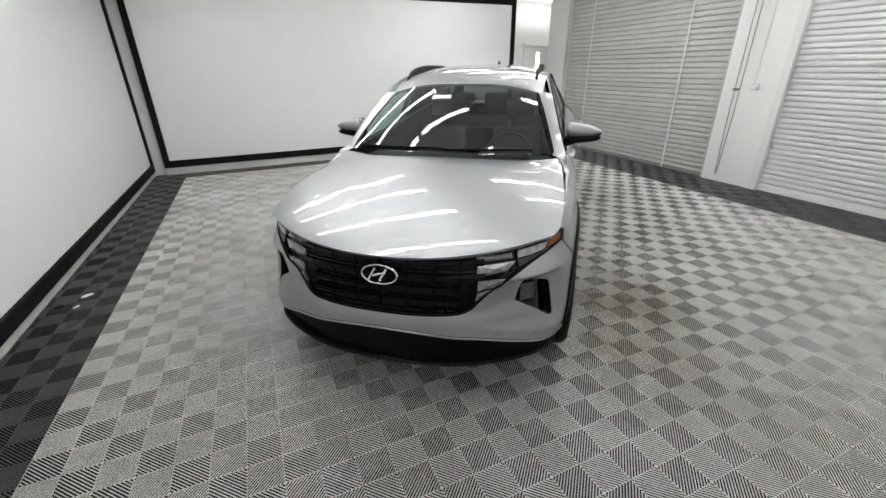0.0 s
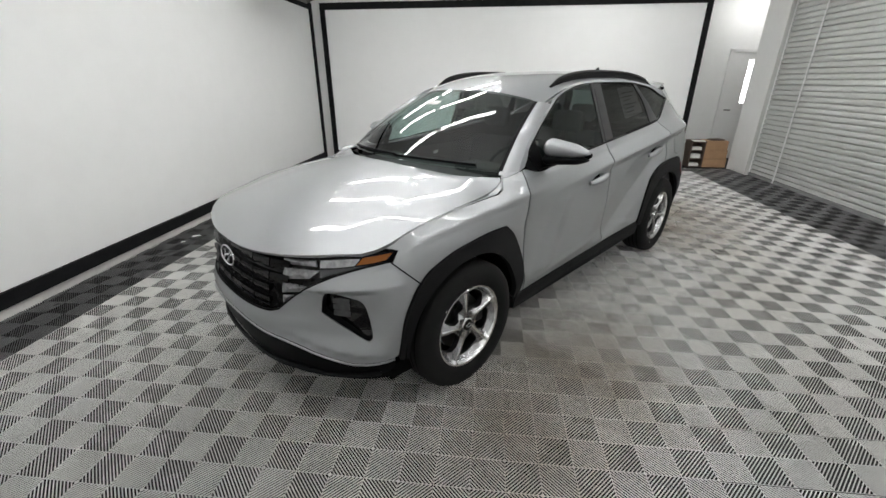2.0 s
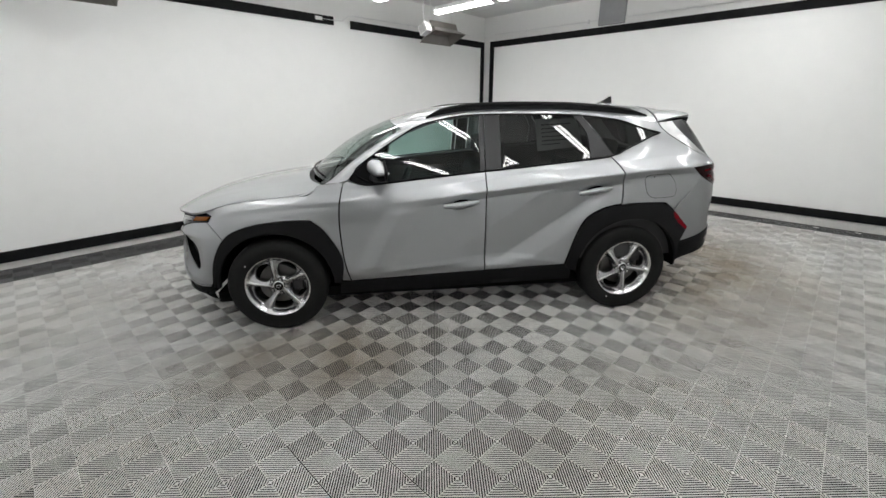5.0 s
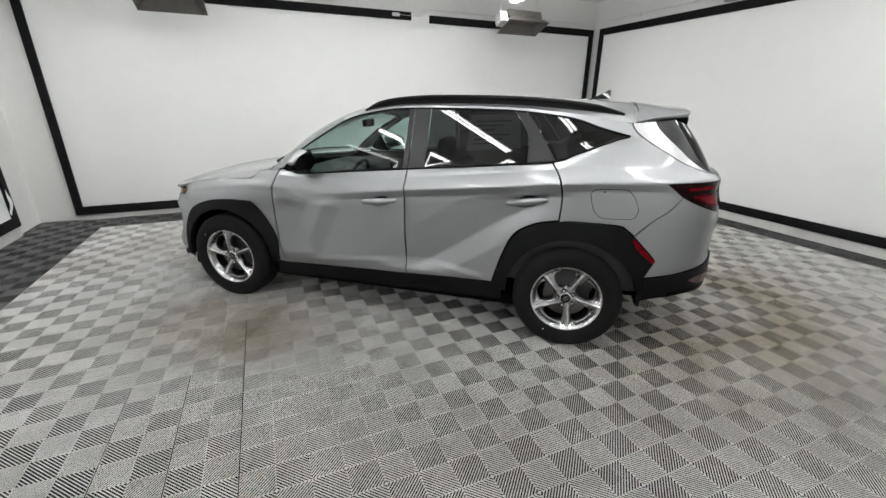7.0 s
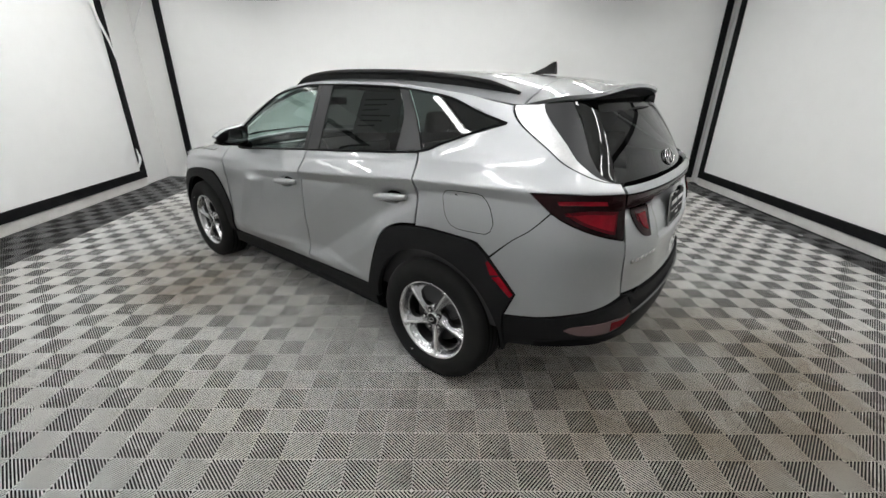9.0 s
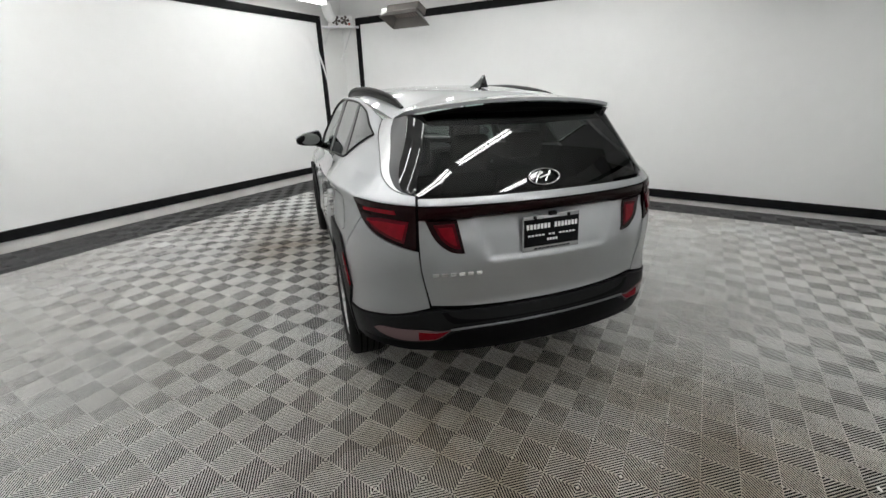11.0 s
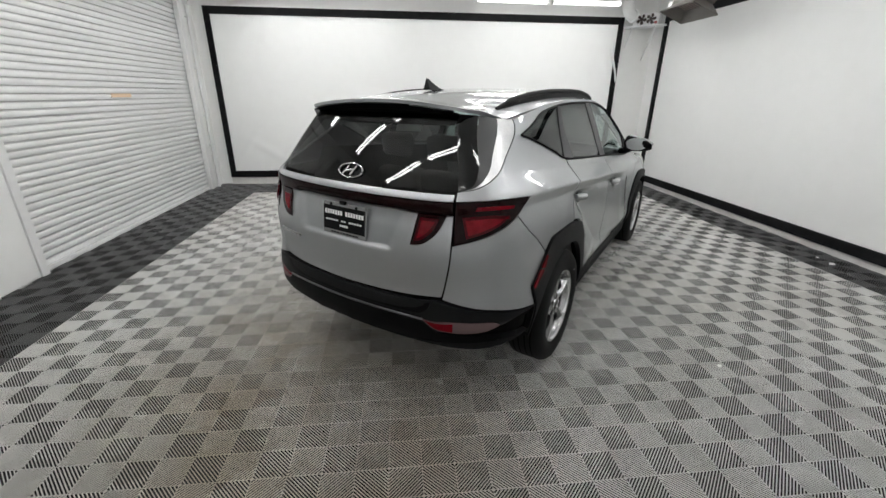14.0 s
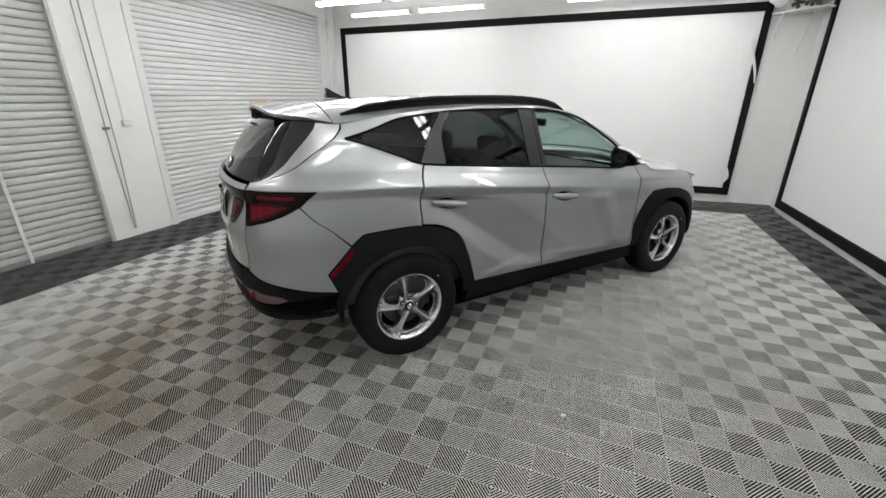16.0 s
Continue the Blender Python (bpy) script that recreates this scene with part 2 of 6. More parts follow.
PROFILES = [
    (S0, [(.15, -.16), (.22, -.09), (.28, -.045), (.36, -.02), (.5, .0), (.55, .0), (.6, -.018), (.78, -.045), (.87, -.06), (.95, -.10), (1.6, -.6)]),
    (FX(.45), [(.15, -.16), (.22, -.09), (.28, -.04), (.36, -.015), (.5, .0), (.55, .0), (.6, -.015), (.78, -.04), (.88, -.06), (.95, -.09), (1.6, -.6)]),
    (SY(-1.96), [(.15, -.12), (.22, -.06), (.3, -.02), (.42, .0), (.52, .004), (.62, -.006), (.78, -.03), (.88, -.055), (.94, -.085), (1.02, -.14), (1.6, -.6)]),
    (SY(-1.7), [(.15, -.06), (.3, -.01), (.5, .0), (.7, -.004), (.82, -.016), (.88, -.03), (.94, -.06), (.99, -.095), (1.05, -.15), (1.6, -.5)]),
    (-1.38, [(.15, -.05), (.3, -.01), (.5, .0), (.7, .0), (.85, -.008), (.92, -.025), (.97, -.05), (1.01, -.085), (1.05, -.13), (1.6, -.45)]),
    (-.85, [(.2, -.08), (.28, -.04), (.38, -.03), (.45, -.012), (.6, -.02), (.8, -.022), (.92, -.008), (.98, -.012), (1.03, -.035), (1.08, -.068), (1.12, -.095), (1.3, -.165), (1.45, -.235), (1.55, -.285), (1.65, -.34)]),
    (-.3, [(.2, -.08), (.28, -.045), (.38, -.018), (.46, -.002), (.6, -.008), (.8, -.014), (.9, -.016), (1.0, -.032), (1.06, -.058), (1.10, -.08), (1.3, -.15), (1.45, -.215), (1.55, -.26), (1.65, -.32)]),
    (.2, [(.2, -.08), (.28, -.045), (.38, -.016), (.48, .0), (.6, -.006), (.8, -.012), (.94, -.014), (1.04, -.032), (1.10, -.054), (1.155, -.085), (1.3, -.14), (1.45, -.205), (1.55, -.25), (1.65, -.31)]),
    (.6, [(.2, -.07), (.28, -.04), (.38, -.014), (.47, -.002), (.6, -.005), (.8, -.010), (.96, -.012), (1.08, -.032), (1.14, -.055), (1.195, -.09), (1.3, -.14), (1.45, -.21), (1.55, -.258), (1.65, -.315)]),
    (1.0, [(.2, -.05), (.28, -.03), (.43, -.006), (.55, -.002), (.8, -.006), (1.0, -.012), (1.10, -.026), (1.18, -.068), (1.235, -.118), (1.35, -.17), (1.45, -.222), (1.54, -.27), (1.65, -.335)]),
    (1.378, [(.2, -.04), (.3, -.02), (.5, .0), (.8, .0), (.95, -.010), (1.08, -.022), (1.14, -.040), (1.2, -.080), (1.27, -.14), (1.35, -.185), (1.45, -.245), (1.52, -.29), (1.65, -.38)]),
    (SY(1.85), [(.2, -.10), (.3, -.05), (.45, -.015), (.58, .0), (.8, -.01), (1.0, -.03), (1.1, -.05), (1.15, -.058), (1.185, -.085), (1.25, -.15), (1.33, -.205), (1.45, -.275), (1.52, -.32), (1.65, -.42)]),
    (RX(.74), [(.2, -.16), (.3, -.08), (.42, -.02), (.55, .0), (.66, -.004), (.75, -.014), (.9, -.012), (1.0, -.024), (1.1, -.045), (1.15, -.045), (1.18, -.06), (1.22, -.11), (1.33, -.20), (1.5, -.33), (1.65, -.45)]),
    (RX(.5), [(.2, -.18), (.3, -.09), (.4, -.035), (.5, -.006), (.6, .0), (.66, -.002), (.7, -.014), (.76, -.012), (.9, .0), (1.0, -.016), (1.08, -.04), (1.15, -.034), (1.175, -.048), (1.2, -.08), (1.5, -.3), (1.65, -.42)]),
    (S1, [(.2, -.18), (.3, -.09), (.4, -.035), (.5, -.006), (.6, .0), (.66, -.002), (.7, -.014), (.76, -.012), (.9, .0), (1.0, -.018), (1.08, -.042), (1.15, -.034), (1.175, -.048), (1.2, -.085), (1.5, -.3), (1.65, -.42)]),
]
_prof = [(q, spline(z)) for q, z in PROFILES]
crease_z = spline([(-.6, .935), (-.292, .966), (.208, 1.021), (.806, 1.079), (1.241, 1.128), (1.732, 1.155), (2.3, 1.165)])
crease_a = spline([(-.62, .0), (-.35, .010), (.0, .030), (.5, .040), (1.2, .041), (1.55, .032), (1.85, .015), (2.0, .0), (2.4, .0)])
crease_z, crease_a = soften(crease_z, -.7, 2.3, .12), soften(crease_a, -.7, 2.4, .08)
low_z = spline([(-1.0, .40), (-.789, .412), (-.267, .451), (.177, .487), (.4, .490), (.87, .432), (1.0, .42)])


fender_z = spline([(-1.85, .868), (-1.666, .928), (-1.466, .957), (-1.267, .972), (-1.0, .984), (-.66, .990)])


def span(a, b, q):
    k = min(1.0, max(0.0, (q - a) / (b - a)))
    return k * k * (3 - 2 * k)


def facet(s, z):
    """Pressed lines of the flanks and the tailgate: shoulder line, sill line, and slanting valleys between chiselled planes."""
    d = 0.0
    if -.62 < s < 2.0:
        q = z - crease_z(s)
        d += crease_a(s) * max(0.0, 1 - (q / .080 if q > 0 else -q / .052))
    if -.85 < s < .86:
        d += .007 * max(0.0, 1 - abs(z - low_z(s)) / .035) * span(-.85, -.7, s) * (1 - span(.7, .86, s))
    if -.15 < s < 1.6:
        q = -(s - .33) * .539 + (z - .49) * .843
        d += ((.15 * min(q, .26) - .039) if q > 0 else (.24 * min(-q, .14) - .039)) * span(-.15, .10, s) * (1 - span(1.05, 1.45, s)) * (1 - span(crease_z(s) - .09, crease_z(s) - .05, z)) * span(.43, .50, z) * span(.53, .66, math.hypot(s - 1.378, z - .362))
    if -1.1 < s < .1:
        q = -(s + .66) * .89 + (z - .45) * .46
        d += (.020 - .16 * min(abs(q), .125)) * span(-1.1, -.85, s) * (1 - span(-.3, .1, s)) * (1 - span(.86, .94, z)) * span(.42, .48, z) * span(.53, .66, math.hypot(s + 1.378, z - .362))
    if -1.86 < s < -.66:
        q = z - fender_z(s)
        d += .009 * span(-1.86, -1.6, s) * (1 - span(-.95, -.66, s)) * max(0.0, 1 - (q / .045 if q > 0 else -q / .030))
    if -2.56 < s < -1.84:
        edge = .748 - .33 * max(0.0, -2.25 - s) - .06 * max(0.0, s + 2.05)
        d -= .007 * (1 - span(.452 - .20 * (s + 2.2), .466 - .20 * (s + 2.2), z)) * span(-2.56, -2.3, s) * (1 - span(-1.98, -1.86, s))
        d -= span(-2.56, -2.30, s) * (1 - span(-1.98, -1.86, s)) * (.018 * (1 - span(edge - .013, edge, z)) + .020 * (1 - span(edge - .12, edge, z))) * span(.41, .55, z)
    if -2.62 < s < -1.72:
        w = span(-2.62, -2.35, s) * (1 - span(-1.86, -1.72, s))
        d -= .24 * w * min(.08, max(0.0, z - .745))
    if s > S1 - .55 and .86 < z < 1.13:
        x = S1 - s
        w = .31 + max(0.0, z - .904) * .42
        d -= .020 * (1 - span(w - .03, w + .012, x)) * span(.898, .918, z) * (1 - span(1.09, 1.12, z))
    return d


NS, NZ, Z0, Z1 = 420, 301, .15, 1.65
_gs = [S0 + (S1 - S0) * i / (NS - 1) for i in range(NS)]
_gz = [Z0 + (Z1 - Z0) * j / (NZ - 1) for j in range(NZ)]
_tab = np.zeros((NS, NZ))
for _j, _z in enumerate(_gz):
    _f = spline([(q, f(_z)) for q, f in _prof])
    _tab[:, _j] = [_f(q) for q in _gs]


def _blur(a, axis, sigma):
    w = int(3 * sigma) + 1
    k = np.exp(-.5 * (np.arange(-w, w + 1) / sigma) ** 2)
    k /= k.sum()
    pad = [(w, w) if i == axis else (0, 0) for i in range(2)]
    a = np.pad(a, pad, mode="reflect", reflect_type="even" if axis == 0 else "odd")
    return np.apply_along_axis(lambda r: np.convolve(r, k, "valid"), axis, a)


_tab = _blur(_blur(_tab, 0, 5.0), 1, 2.6)
_even = _blur(_blur(_tab, 0, 14.0), 1, 3.0)
_wide = np.array([span(-.8, -.45, q) * (1 - span(1.40, 1.75, q)) for q in _gs])[:, None]
_tab = _tab + (_even - _tab) * _wide
# above the belt line the flank is one even, gently bowed sheet
_belt = spline([(-.9, 1.10), (-.553, 1.09), (.205, 1.155), (.7, 1.197), (1.19, 1.242), (1.318, 1.287), (1.573, 1.383), (1.7, 1.41)])
_belt = soften(_belt, -1.2, 1.95, .07)
_rows, _vals = [], []


def _terms(q, z):
    u, v = (q - .4) / 1.2, (z - 1.35) / .25
    return [1, u, u * u, u ** 3, u ** 4, v, v * v, u * v, u * u * v, u * v * v, u ** 3 * v]


for _i, _q in enumerate(_gs):
    if -.95 < _q < 1.72:
        for _j, _z in enumerate(_gz):
            if _belt(_q) + .01 < _z < 1.58:
                _rows.append(_terms(_q, _z))
                _vals.append(_tab[_i, _j])
_co = np.linalg.lstsq(np.array(_rows), np.array(_vals), rcond=None)[0]
for _i, _q in enumerate(_gs):
    if -1.1 < _q < 1.9:
        _w = span(-1.1, -.85, _q) * (1 - span(1.62, 1.9, _q))
        for _j, _z in enumerate(_gz):
            _k = _w * span(_belt(_q) - .035, _belt(_q) + .015, _z)
            if _k > 0:
                _tab[_i, _j] += _k * (float(np.dot(_co, _terms(_q, _z))) - _tab[_i, _j])
_tab += _blur(_blur(np.array([[facet(q, z) for z in _gz] for q in _gs]), 0, .8), 1, .8)
_tab = _tab.tolist()


def _cub(p0, p1, p2, p3, t):
    return p1 + .5 * t * (p2 - p0 + t * (2 * p0 - 5 * p1 + 4 * p2 - p3 + t * (3 * (p1 - p2) + p3 - p0)))


def offset(s, z):
    u = min(NS - 1.001, max(0.0, (s - S0) / (S1 - S0) * (NS - 1)))
    v = min(NZ - 1.001, max(0.0, (z - Z0) / (Z1 - Z0) * (NZ - 1)))
    i, j = int(u), int(v)
    r = []
    for a in (i - 1, i, i + 1, i + 2):
        row = _tab[min(NS - 1, abs(a))]
        r.append(_cub(row[max(0, j - 1)], row[j], row[min(NZ - 1, j + 1)], row[min(NZ - 1, j + 2)], v - j))
    return _cub(*r, u - i)


def body(s, z, lift=0.0):
    """A point of the body's flank, nose or tail, at running length s and height z."""
    s = min(S1, max(S0, s))
    off = offset(s, z) + lift
    e = .006
    p, q = max(S0, s - e), min(S1, s + e)
    tx, ty = out_x(q) - out_x(p), out_y(q) - out_y(p)
    n = math.hypot(tx, ty)
    fade = min(1.0, min(s - S0, S1 - s) / .02)
    x = out_x(s) + ty / n * off * fade
    return Vector((max(0.0, x), out_y(s) - tx / n * off, z))


# roof, bonnet and glass
roof_mid = spline([(-.55, 1.49), (-.4, 1.535), (-.2, 1.585), (.1, 1.618), (.5, 1.637), (.9, 1.638), (1.3, 1.626), (1.6, 1.606), (1.8, 1.586), (2.0, 1.558)], True)
roof_low = spline([(-.6, 1.33), (-.43, 1.415), (-.22, 1.503), (-.01, 1.548), (.2, 1.565), (.62, 1.567), (.975, 1.556), (1.25, 1.532), (1.5, 1.503), (1.65, 1.482), (1.8, 1.487), (2.0, 1.50)], True)
roof_half = spline([(-.6, .60), (-.2, .615), (.3, .622), (.9, .612), (1.4, .59), (1.7, .572), (2.0, .56)], True)


roof_mid, roof_low = soften(roof_mid, -.6, 2.05, .10), soften(roof_low, -.6, 2.05, .06)


def roof(x, y, lift=0.0):
    a = min(1.15, abs(x) / roof_half(y))
    return Vector((x, y, roof_mid(y) - (roof_mid(y) - roof_low(y)) * a ** 3.4 - .012 * a * a + lift))


hood_mid = spline([(-2.26, .85), (-2.2, .892), (-2.1, .94), (-2.0, .976), (-1.85, 1.017), (-1.6, 1.062), (-1.3, 1.098), (-1.0, 1.118), (-.8, 1.125)], True)
hood_side = spline([(-2.26, .80), (-2.1, .875), (-1.95, .915), (-1.85, .936), (-1.666, .982), (-1.466, 1.008), (-1.267, 1.022), (-1.15, 1.034), (-1.06, 1.056), (-1.0, 1.078), (-.9, 1.105)], True)
hood_half = spline([(-2.26, .70), (-1.95, .765), (-1.7, .80), (-1.3, .80), (-1.0, .785)], True)


hood_mid, hood_side = soften(hood_mid, -2.27, -.8, .05), soften(hood_side, -2.27, -.9, .035)


def hood(x, y, lift=0.0):
    a = abs(x) / hood_half(y)
    z = hood_mid(y) - (hood_mid(y) - hood_side(y)) * min(1.3, a) ** 2.6
    fade = span(-2.15, -1.75, y)
    q = (abs(x) - .57 - .03 * (y + 1.5)) / .05
    z += .0045 * fade * (1 / (1 + math.exp(-2.2 * q)) - 1) * (1 - span(.2, .5, .57 - abs(x)))
    return Vector((x, y, z + lift))


def screen_low(x):
    return -1.175 + .39 * x * x


def screen_top(x):
    return -.485 + .26 * x * x


def screen(u, v, lift=0.0):
    """The windscreen: u from 0 at the middle to 1 at its edge, v from 0 at the bottom to 1 at the top."""
    a, b = u * .722, u * .556
    p = Vector((a, screen_low(a), 1.118 - .02 * u * u))
    q = roof(b, screen_top(b))
    r = p.lerp(q, v)
    bow = .045 * math.sin(math.pi * v) * (1 - .5 * u * u)
    return r + Vector((0, -.5, .86)) * (bow + lift)


gate_mid = spline([(1.17, 2.225), (1.19, 2.214), (1.25, 2.178), (1.35, 2.112), (1.45, 2.035), (1.53, 1.965), (1.6, 1.90)], True)


def gate_glass(x, z, lift=0.0):
    return Vector((x, gate_mid(z) - .24 * x * x + lift * .8, z + lift * .6))

# ---- car materials ----
def paint():
    m = mat("silver metallic paint", (.352, .361, .372), .40, metal=.80, vary=0, coat=1.0)
    nt = m.node_tree
    b = nt.nodes["Principled BSDF"]
    geo = nt.nodes.new("ShaderNodeNewGeometry")
    vor = nt.nodes.new("ShaderNodeTexVoronoi")
    vor.inputs["Scale"].default_value = 900
    nt.links.new(geo.outputs["Position"], vor.inputs["Vector"])
    r = nt.nodes.new("ShaderNodeMapRange")
    nt.links.new(vor.outputs["Color"], r.inputs["Value"])
    r.inputs["To Min"].default_value, r.inputs["To Max"].default_value = .40, .48
    nt.links.new(r.outputs["Result"], b.inputs["Roughness"])
    b.inputs["Coat Roughness"].default_value = .02
    b.inputs["Coat IOR"].default_value = 1.42
    return m


M_paint = paint()
M_clad = mat("dark grained plastic", (.0062, .0062, .0068), .60, spec=.17, vary=.3, scale=14, bump=.0003, bump_scale=900)
M_black = mat("black plastic", (.003, .003, .0035), .5, spec=.08, vary=.2, scale=14)
M_gloss = mat("gloss black", (.006, .006, .0065), .05, spec=.5)
M_wrap = mat("dark wrap glass", (.004, .0042, .0042), .015, spec=.5)
M_pillar = mat("satin dark pillar film", (.020, .020, .022), .32, spec=.35)
M_cell = mat("black grille plastic", (.003, .003, .0034), .16, spec=.22)
M_shell = mat("matt black inner shell", (.005, .005, .005), .8, spec=.04)
M_tyre = mat("tyre rubber", (.010, .010, .010), .75, spec=.16, vary=.4, scale=9, tint=(.015, .0145, .014), bump=.0004, bump_scale=400)
M_spoke = mat("grey cast alloy", (.40, .40, .41), .24, metal=1.0, vary=.15, scale=20)
M_foglens = mat("grey fog lamp lens", (.09, .09, .095), .2, metal=.3, coat=.4, vary=.6, scale=60, tint=(.05, .05, .05))
M_dim = mat("dim satin strip", (.16, .16, .165), .35, metal=.8)
M_rim = mat("bright machined alloy", (.80, .80, .81), .20, metal=1.0, vary=.15, scale=20, rvary=.06)
M_rim_dark = mat("dark alloy", (.05, .05, .053), .4, metal=.9)
M_disc = mat("brake steel", (.13, .128, .125), .32, metal=1.0, vary=.3, scale=30)
M_chrome = mat("chrome", (.78, .78, .79), .07, metal=1.0)
M_satin = mat("satin silver trim", (.36, .36, .37), .42, metal=.9)
M_smoke = mat("smoked lamp reflector", (.05, .05, .054), .25, metal=.5, coat=.3)
M_lampclear = mat("clear lamp reflector", (.42, .42, .43), .22, metal=.6, coat=1.0, vary=.7, scale=45, tint=(.10, .10, .105))
M_drl = mat("clear ribbed lamp cell", (.26, .26, .27), .2, metal=.4, coat=1.0, vary=.7, scale=45, tint=(.05, .05, .055))
M_amber = mat("amber reflector", (.24, .072, .008), .2, spec=.2, coat=.25, vary=.2, scale=40)
M_redlamp = mat("red lamp lens", (.17, .003, .009), .2, spec=.1, coat=.15, vary=.7, scale=16, tint=(.06, .001, .003))
M_redmid = mat("deep red lamp lens", (.050, .0015, .004), .15, spec=.12, coat=.15)
M_reddark = mat("dark red lamp lens", (.008, .001, .0015), .15, spec=.10, coat=.10)
M_redclear = mat("pale pink lamp lens", (.12, .075, .078), .18, coat=.3)
M_seat = mat("dark grey seat cloth", (.065, .065, .068), .85, vary=.3, scale=18, bump=.0008, bump_scale=500)
M_cabin = mat("dark cabin plastic", (.028, .028, .030), .6, vary=.2)
M_roofcloth = mat("pale headliner cloth", (.42, .42, .41), .9)
M_mirror = mat("mirror glass", (.30, .31, .32), .03, metal=1.0)
G_screen = pane_glass("windscreen glass", (.66, .74, .71), .095)
G_front = pane_glass("front side glass", (.52, .66, .63))
G_dark = pane_glass("dark privacy glass", (.085, .094, .092))
G_back = pane_glass("dark rear window glass", (.20, .215, .21))
M_pillarstrip = mat("satin silver pillar film", (.52, .525, .53), .32, metal=.8, coat=.6, vary=.7, scale=14, tint=(.40, .40, .41), bump=.0012, bump_scale=26)

# ---- the room ----
AX, BY, DY, EX = -3.56, 5.0, -4.17, 4.52      # faces of the backdrop frames on three sides, and of the wall with the roller doors
CEIL = 3.42
TOP = 3.10


def solid(name, lo, hi, material, label, category="wall"):
    return tagged(part(name, cube(lo, hi), material), label, category, kind="structure")


solid("wall_west", (AX - .25, DY - .3, -.1), (AX - .04, BY + .05, CEIL), M_wall, "plain white painted wall behind the backdrop sheet")
solid("wall_south", (AX - .04, DY - .25, -.1), (EX + .25, DY - .04, CEIL), M_wall, "plain white painted wall behind the backdrop sheet")
solid("wall_north", (AX - .25, BY + .05, -.1), (3.66, BY + .20, CEIL), M_wall, "plain white painted wall behind the backdrop sheet")
solid("wall_passage_side", (3.46, BY + .20, -.1), (3.66, 6.14, CEIL), M_wall, "plain white painted wall of the side passage")
solid("ceiling", (AX - .25, DY - .3, CEIL), (6.1, 6.4, CEIL + .12), M_ceiling, "flat white painted ceiling", "ceiling")
solid("floor", (AX - .25, DY - .3, -.12), (6.1, 6.4, -.017), M_slab, "dark concrete slab below the floor tiles", "floor")
solid("wall_passage_end", (5.9, BY - .3, -.1), (6.05, 6.14, CEIL), M_wall, "plain white painted wall of the side passage")

# wall with the two roller doors: piers and lintel round the openings
GREY = (.77, 4.39)
WHITE = (-3.78, .02)
bm = bmesh.new()
box(bm, (EX, DY - .25, -.1), (EX + .25, WHITE[0], CEIL))
box(bm, (EX, WHITE[1], -.1), (EX + .25, GREY[0], CEIL))
box(bm, (EX, GREY[1], -.1), (EX + .25, BY - .02, CEIL))
box(bm, (EX, WHITE[0], TOP), (EX + .25, WHITE[1], CEIL))
box(bm, (EX, GREY[0], TOP), (EX + .25, GREY[1], CEIL))
tagged(part("wall_east", bm, M_wall), "white painted wall with two roller door openings", "wall", kind="structure")
# passage wall with an exit door that has a slim bright window
bm = bmesh.new()
for lo, hi in (((3.46, 6.14, -.1), (4.70, 6.3, CEIL)), ((5.62, 6.14, -.1), (6.05, 6.3, CEIL)), ((4.70, 6.14, 2.16), (5.62, 6.3, CEIL))):
    box(bm, lo, hi)
tagged(part("wall_passage", bm, M_wall), "white painted wall with an exit door", "wall", kind="structure")


def exit_door():
    d = thing("door_1", "white exit door with a slim bright window", "door", (4.70, 6.15, 0), kind="structure")
    bm = bmesh.new()
    for lo, hi in (((.0, 0, 0), (.36, .05, 2.10)), ((.46, 0, 0), (.92, .05, 2.10)), ((.36, 0, 0), (.46, .05, 1.14)), ((.36, 0, 1.96), (.46, .05, 2.10))):
        box(bm, lo, hi)
    part("leaf", bm, M_wall, d)
    part("window", cube((.36, .015, 1.14), (.46, .03, 1.96)), glow("daylight pane", (1, 1, 1), 5.0), d, "slim bright window")
    bm = bmesh.new()
    for lo, hi in (((-.05, -.03, 0), (.0, .05, 2.16)), ((.92, -.03, 0), (.97, .05, 2.16)), ((-.05, -.03, 2.10), (.97, .05, 2.16))):
        box(bm, lo, hi, .004)
    part("door_frame", bm, M_wall, d)
    part("handle", rod(bmesh.new(), (.07, -.06, 1.0), (.19, -.06, 1.0), .012), M_chain, d, "steel lever handle")


exit_door()


# backdrop sheets in black board frames, with a white skirting below
def sheet(bm, w, z0, z1, folds, seed):
    """An upright sheet w long that sags in shallow waves, with a few sharp folds given as (x0, z0, x1, z1, height, breadth)."""
    nx, nz = int(w / .05), int((z1 - z0) / .05)
    grid = []
    for j in range(nz + 1):
        row = []
        for i in range(nx + 1):
            x, z = w * i / nx, z0 + (z1 - z0) * j / nz
            d = .004 * noise.noise(Vector((x * .9 + seed, z * .7, seed)))
            for ax, az, bx, bz, h, k in folds:
                ux, uz = bx - ax, bz - az
                q = ux * ux + uz * uz
                t = max(0.0, min(1.0, ((x - ax) * ux + (z - az) * uz) / q))
                r = math.hypot(x - ax - ux * t, z - az - uz * t)
                d += h * max(0.0, 1 - r / k) ** 1.5 * math.sin(math.pi * min(.9, t + .1))
            edge = min(1.0, min(x, w - x, z - z0, z1 - z) / .12)
            row.append(bm.verts.new((x, -max(.0, .004 + d * edge * .8), z)))
        grid.append(row)
    for a, b in zip(grid, grid[1:]):
        for i in range(nx):
            bm.faces.new((a[i], a[i + 1], b[i + 1], b[i]))
    return bm


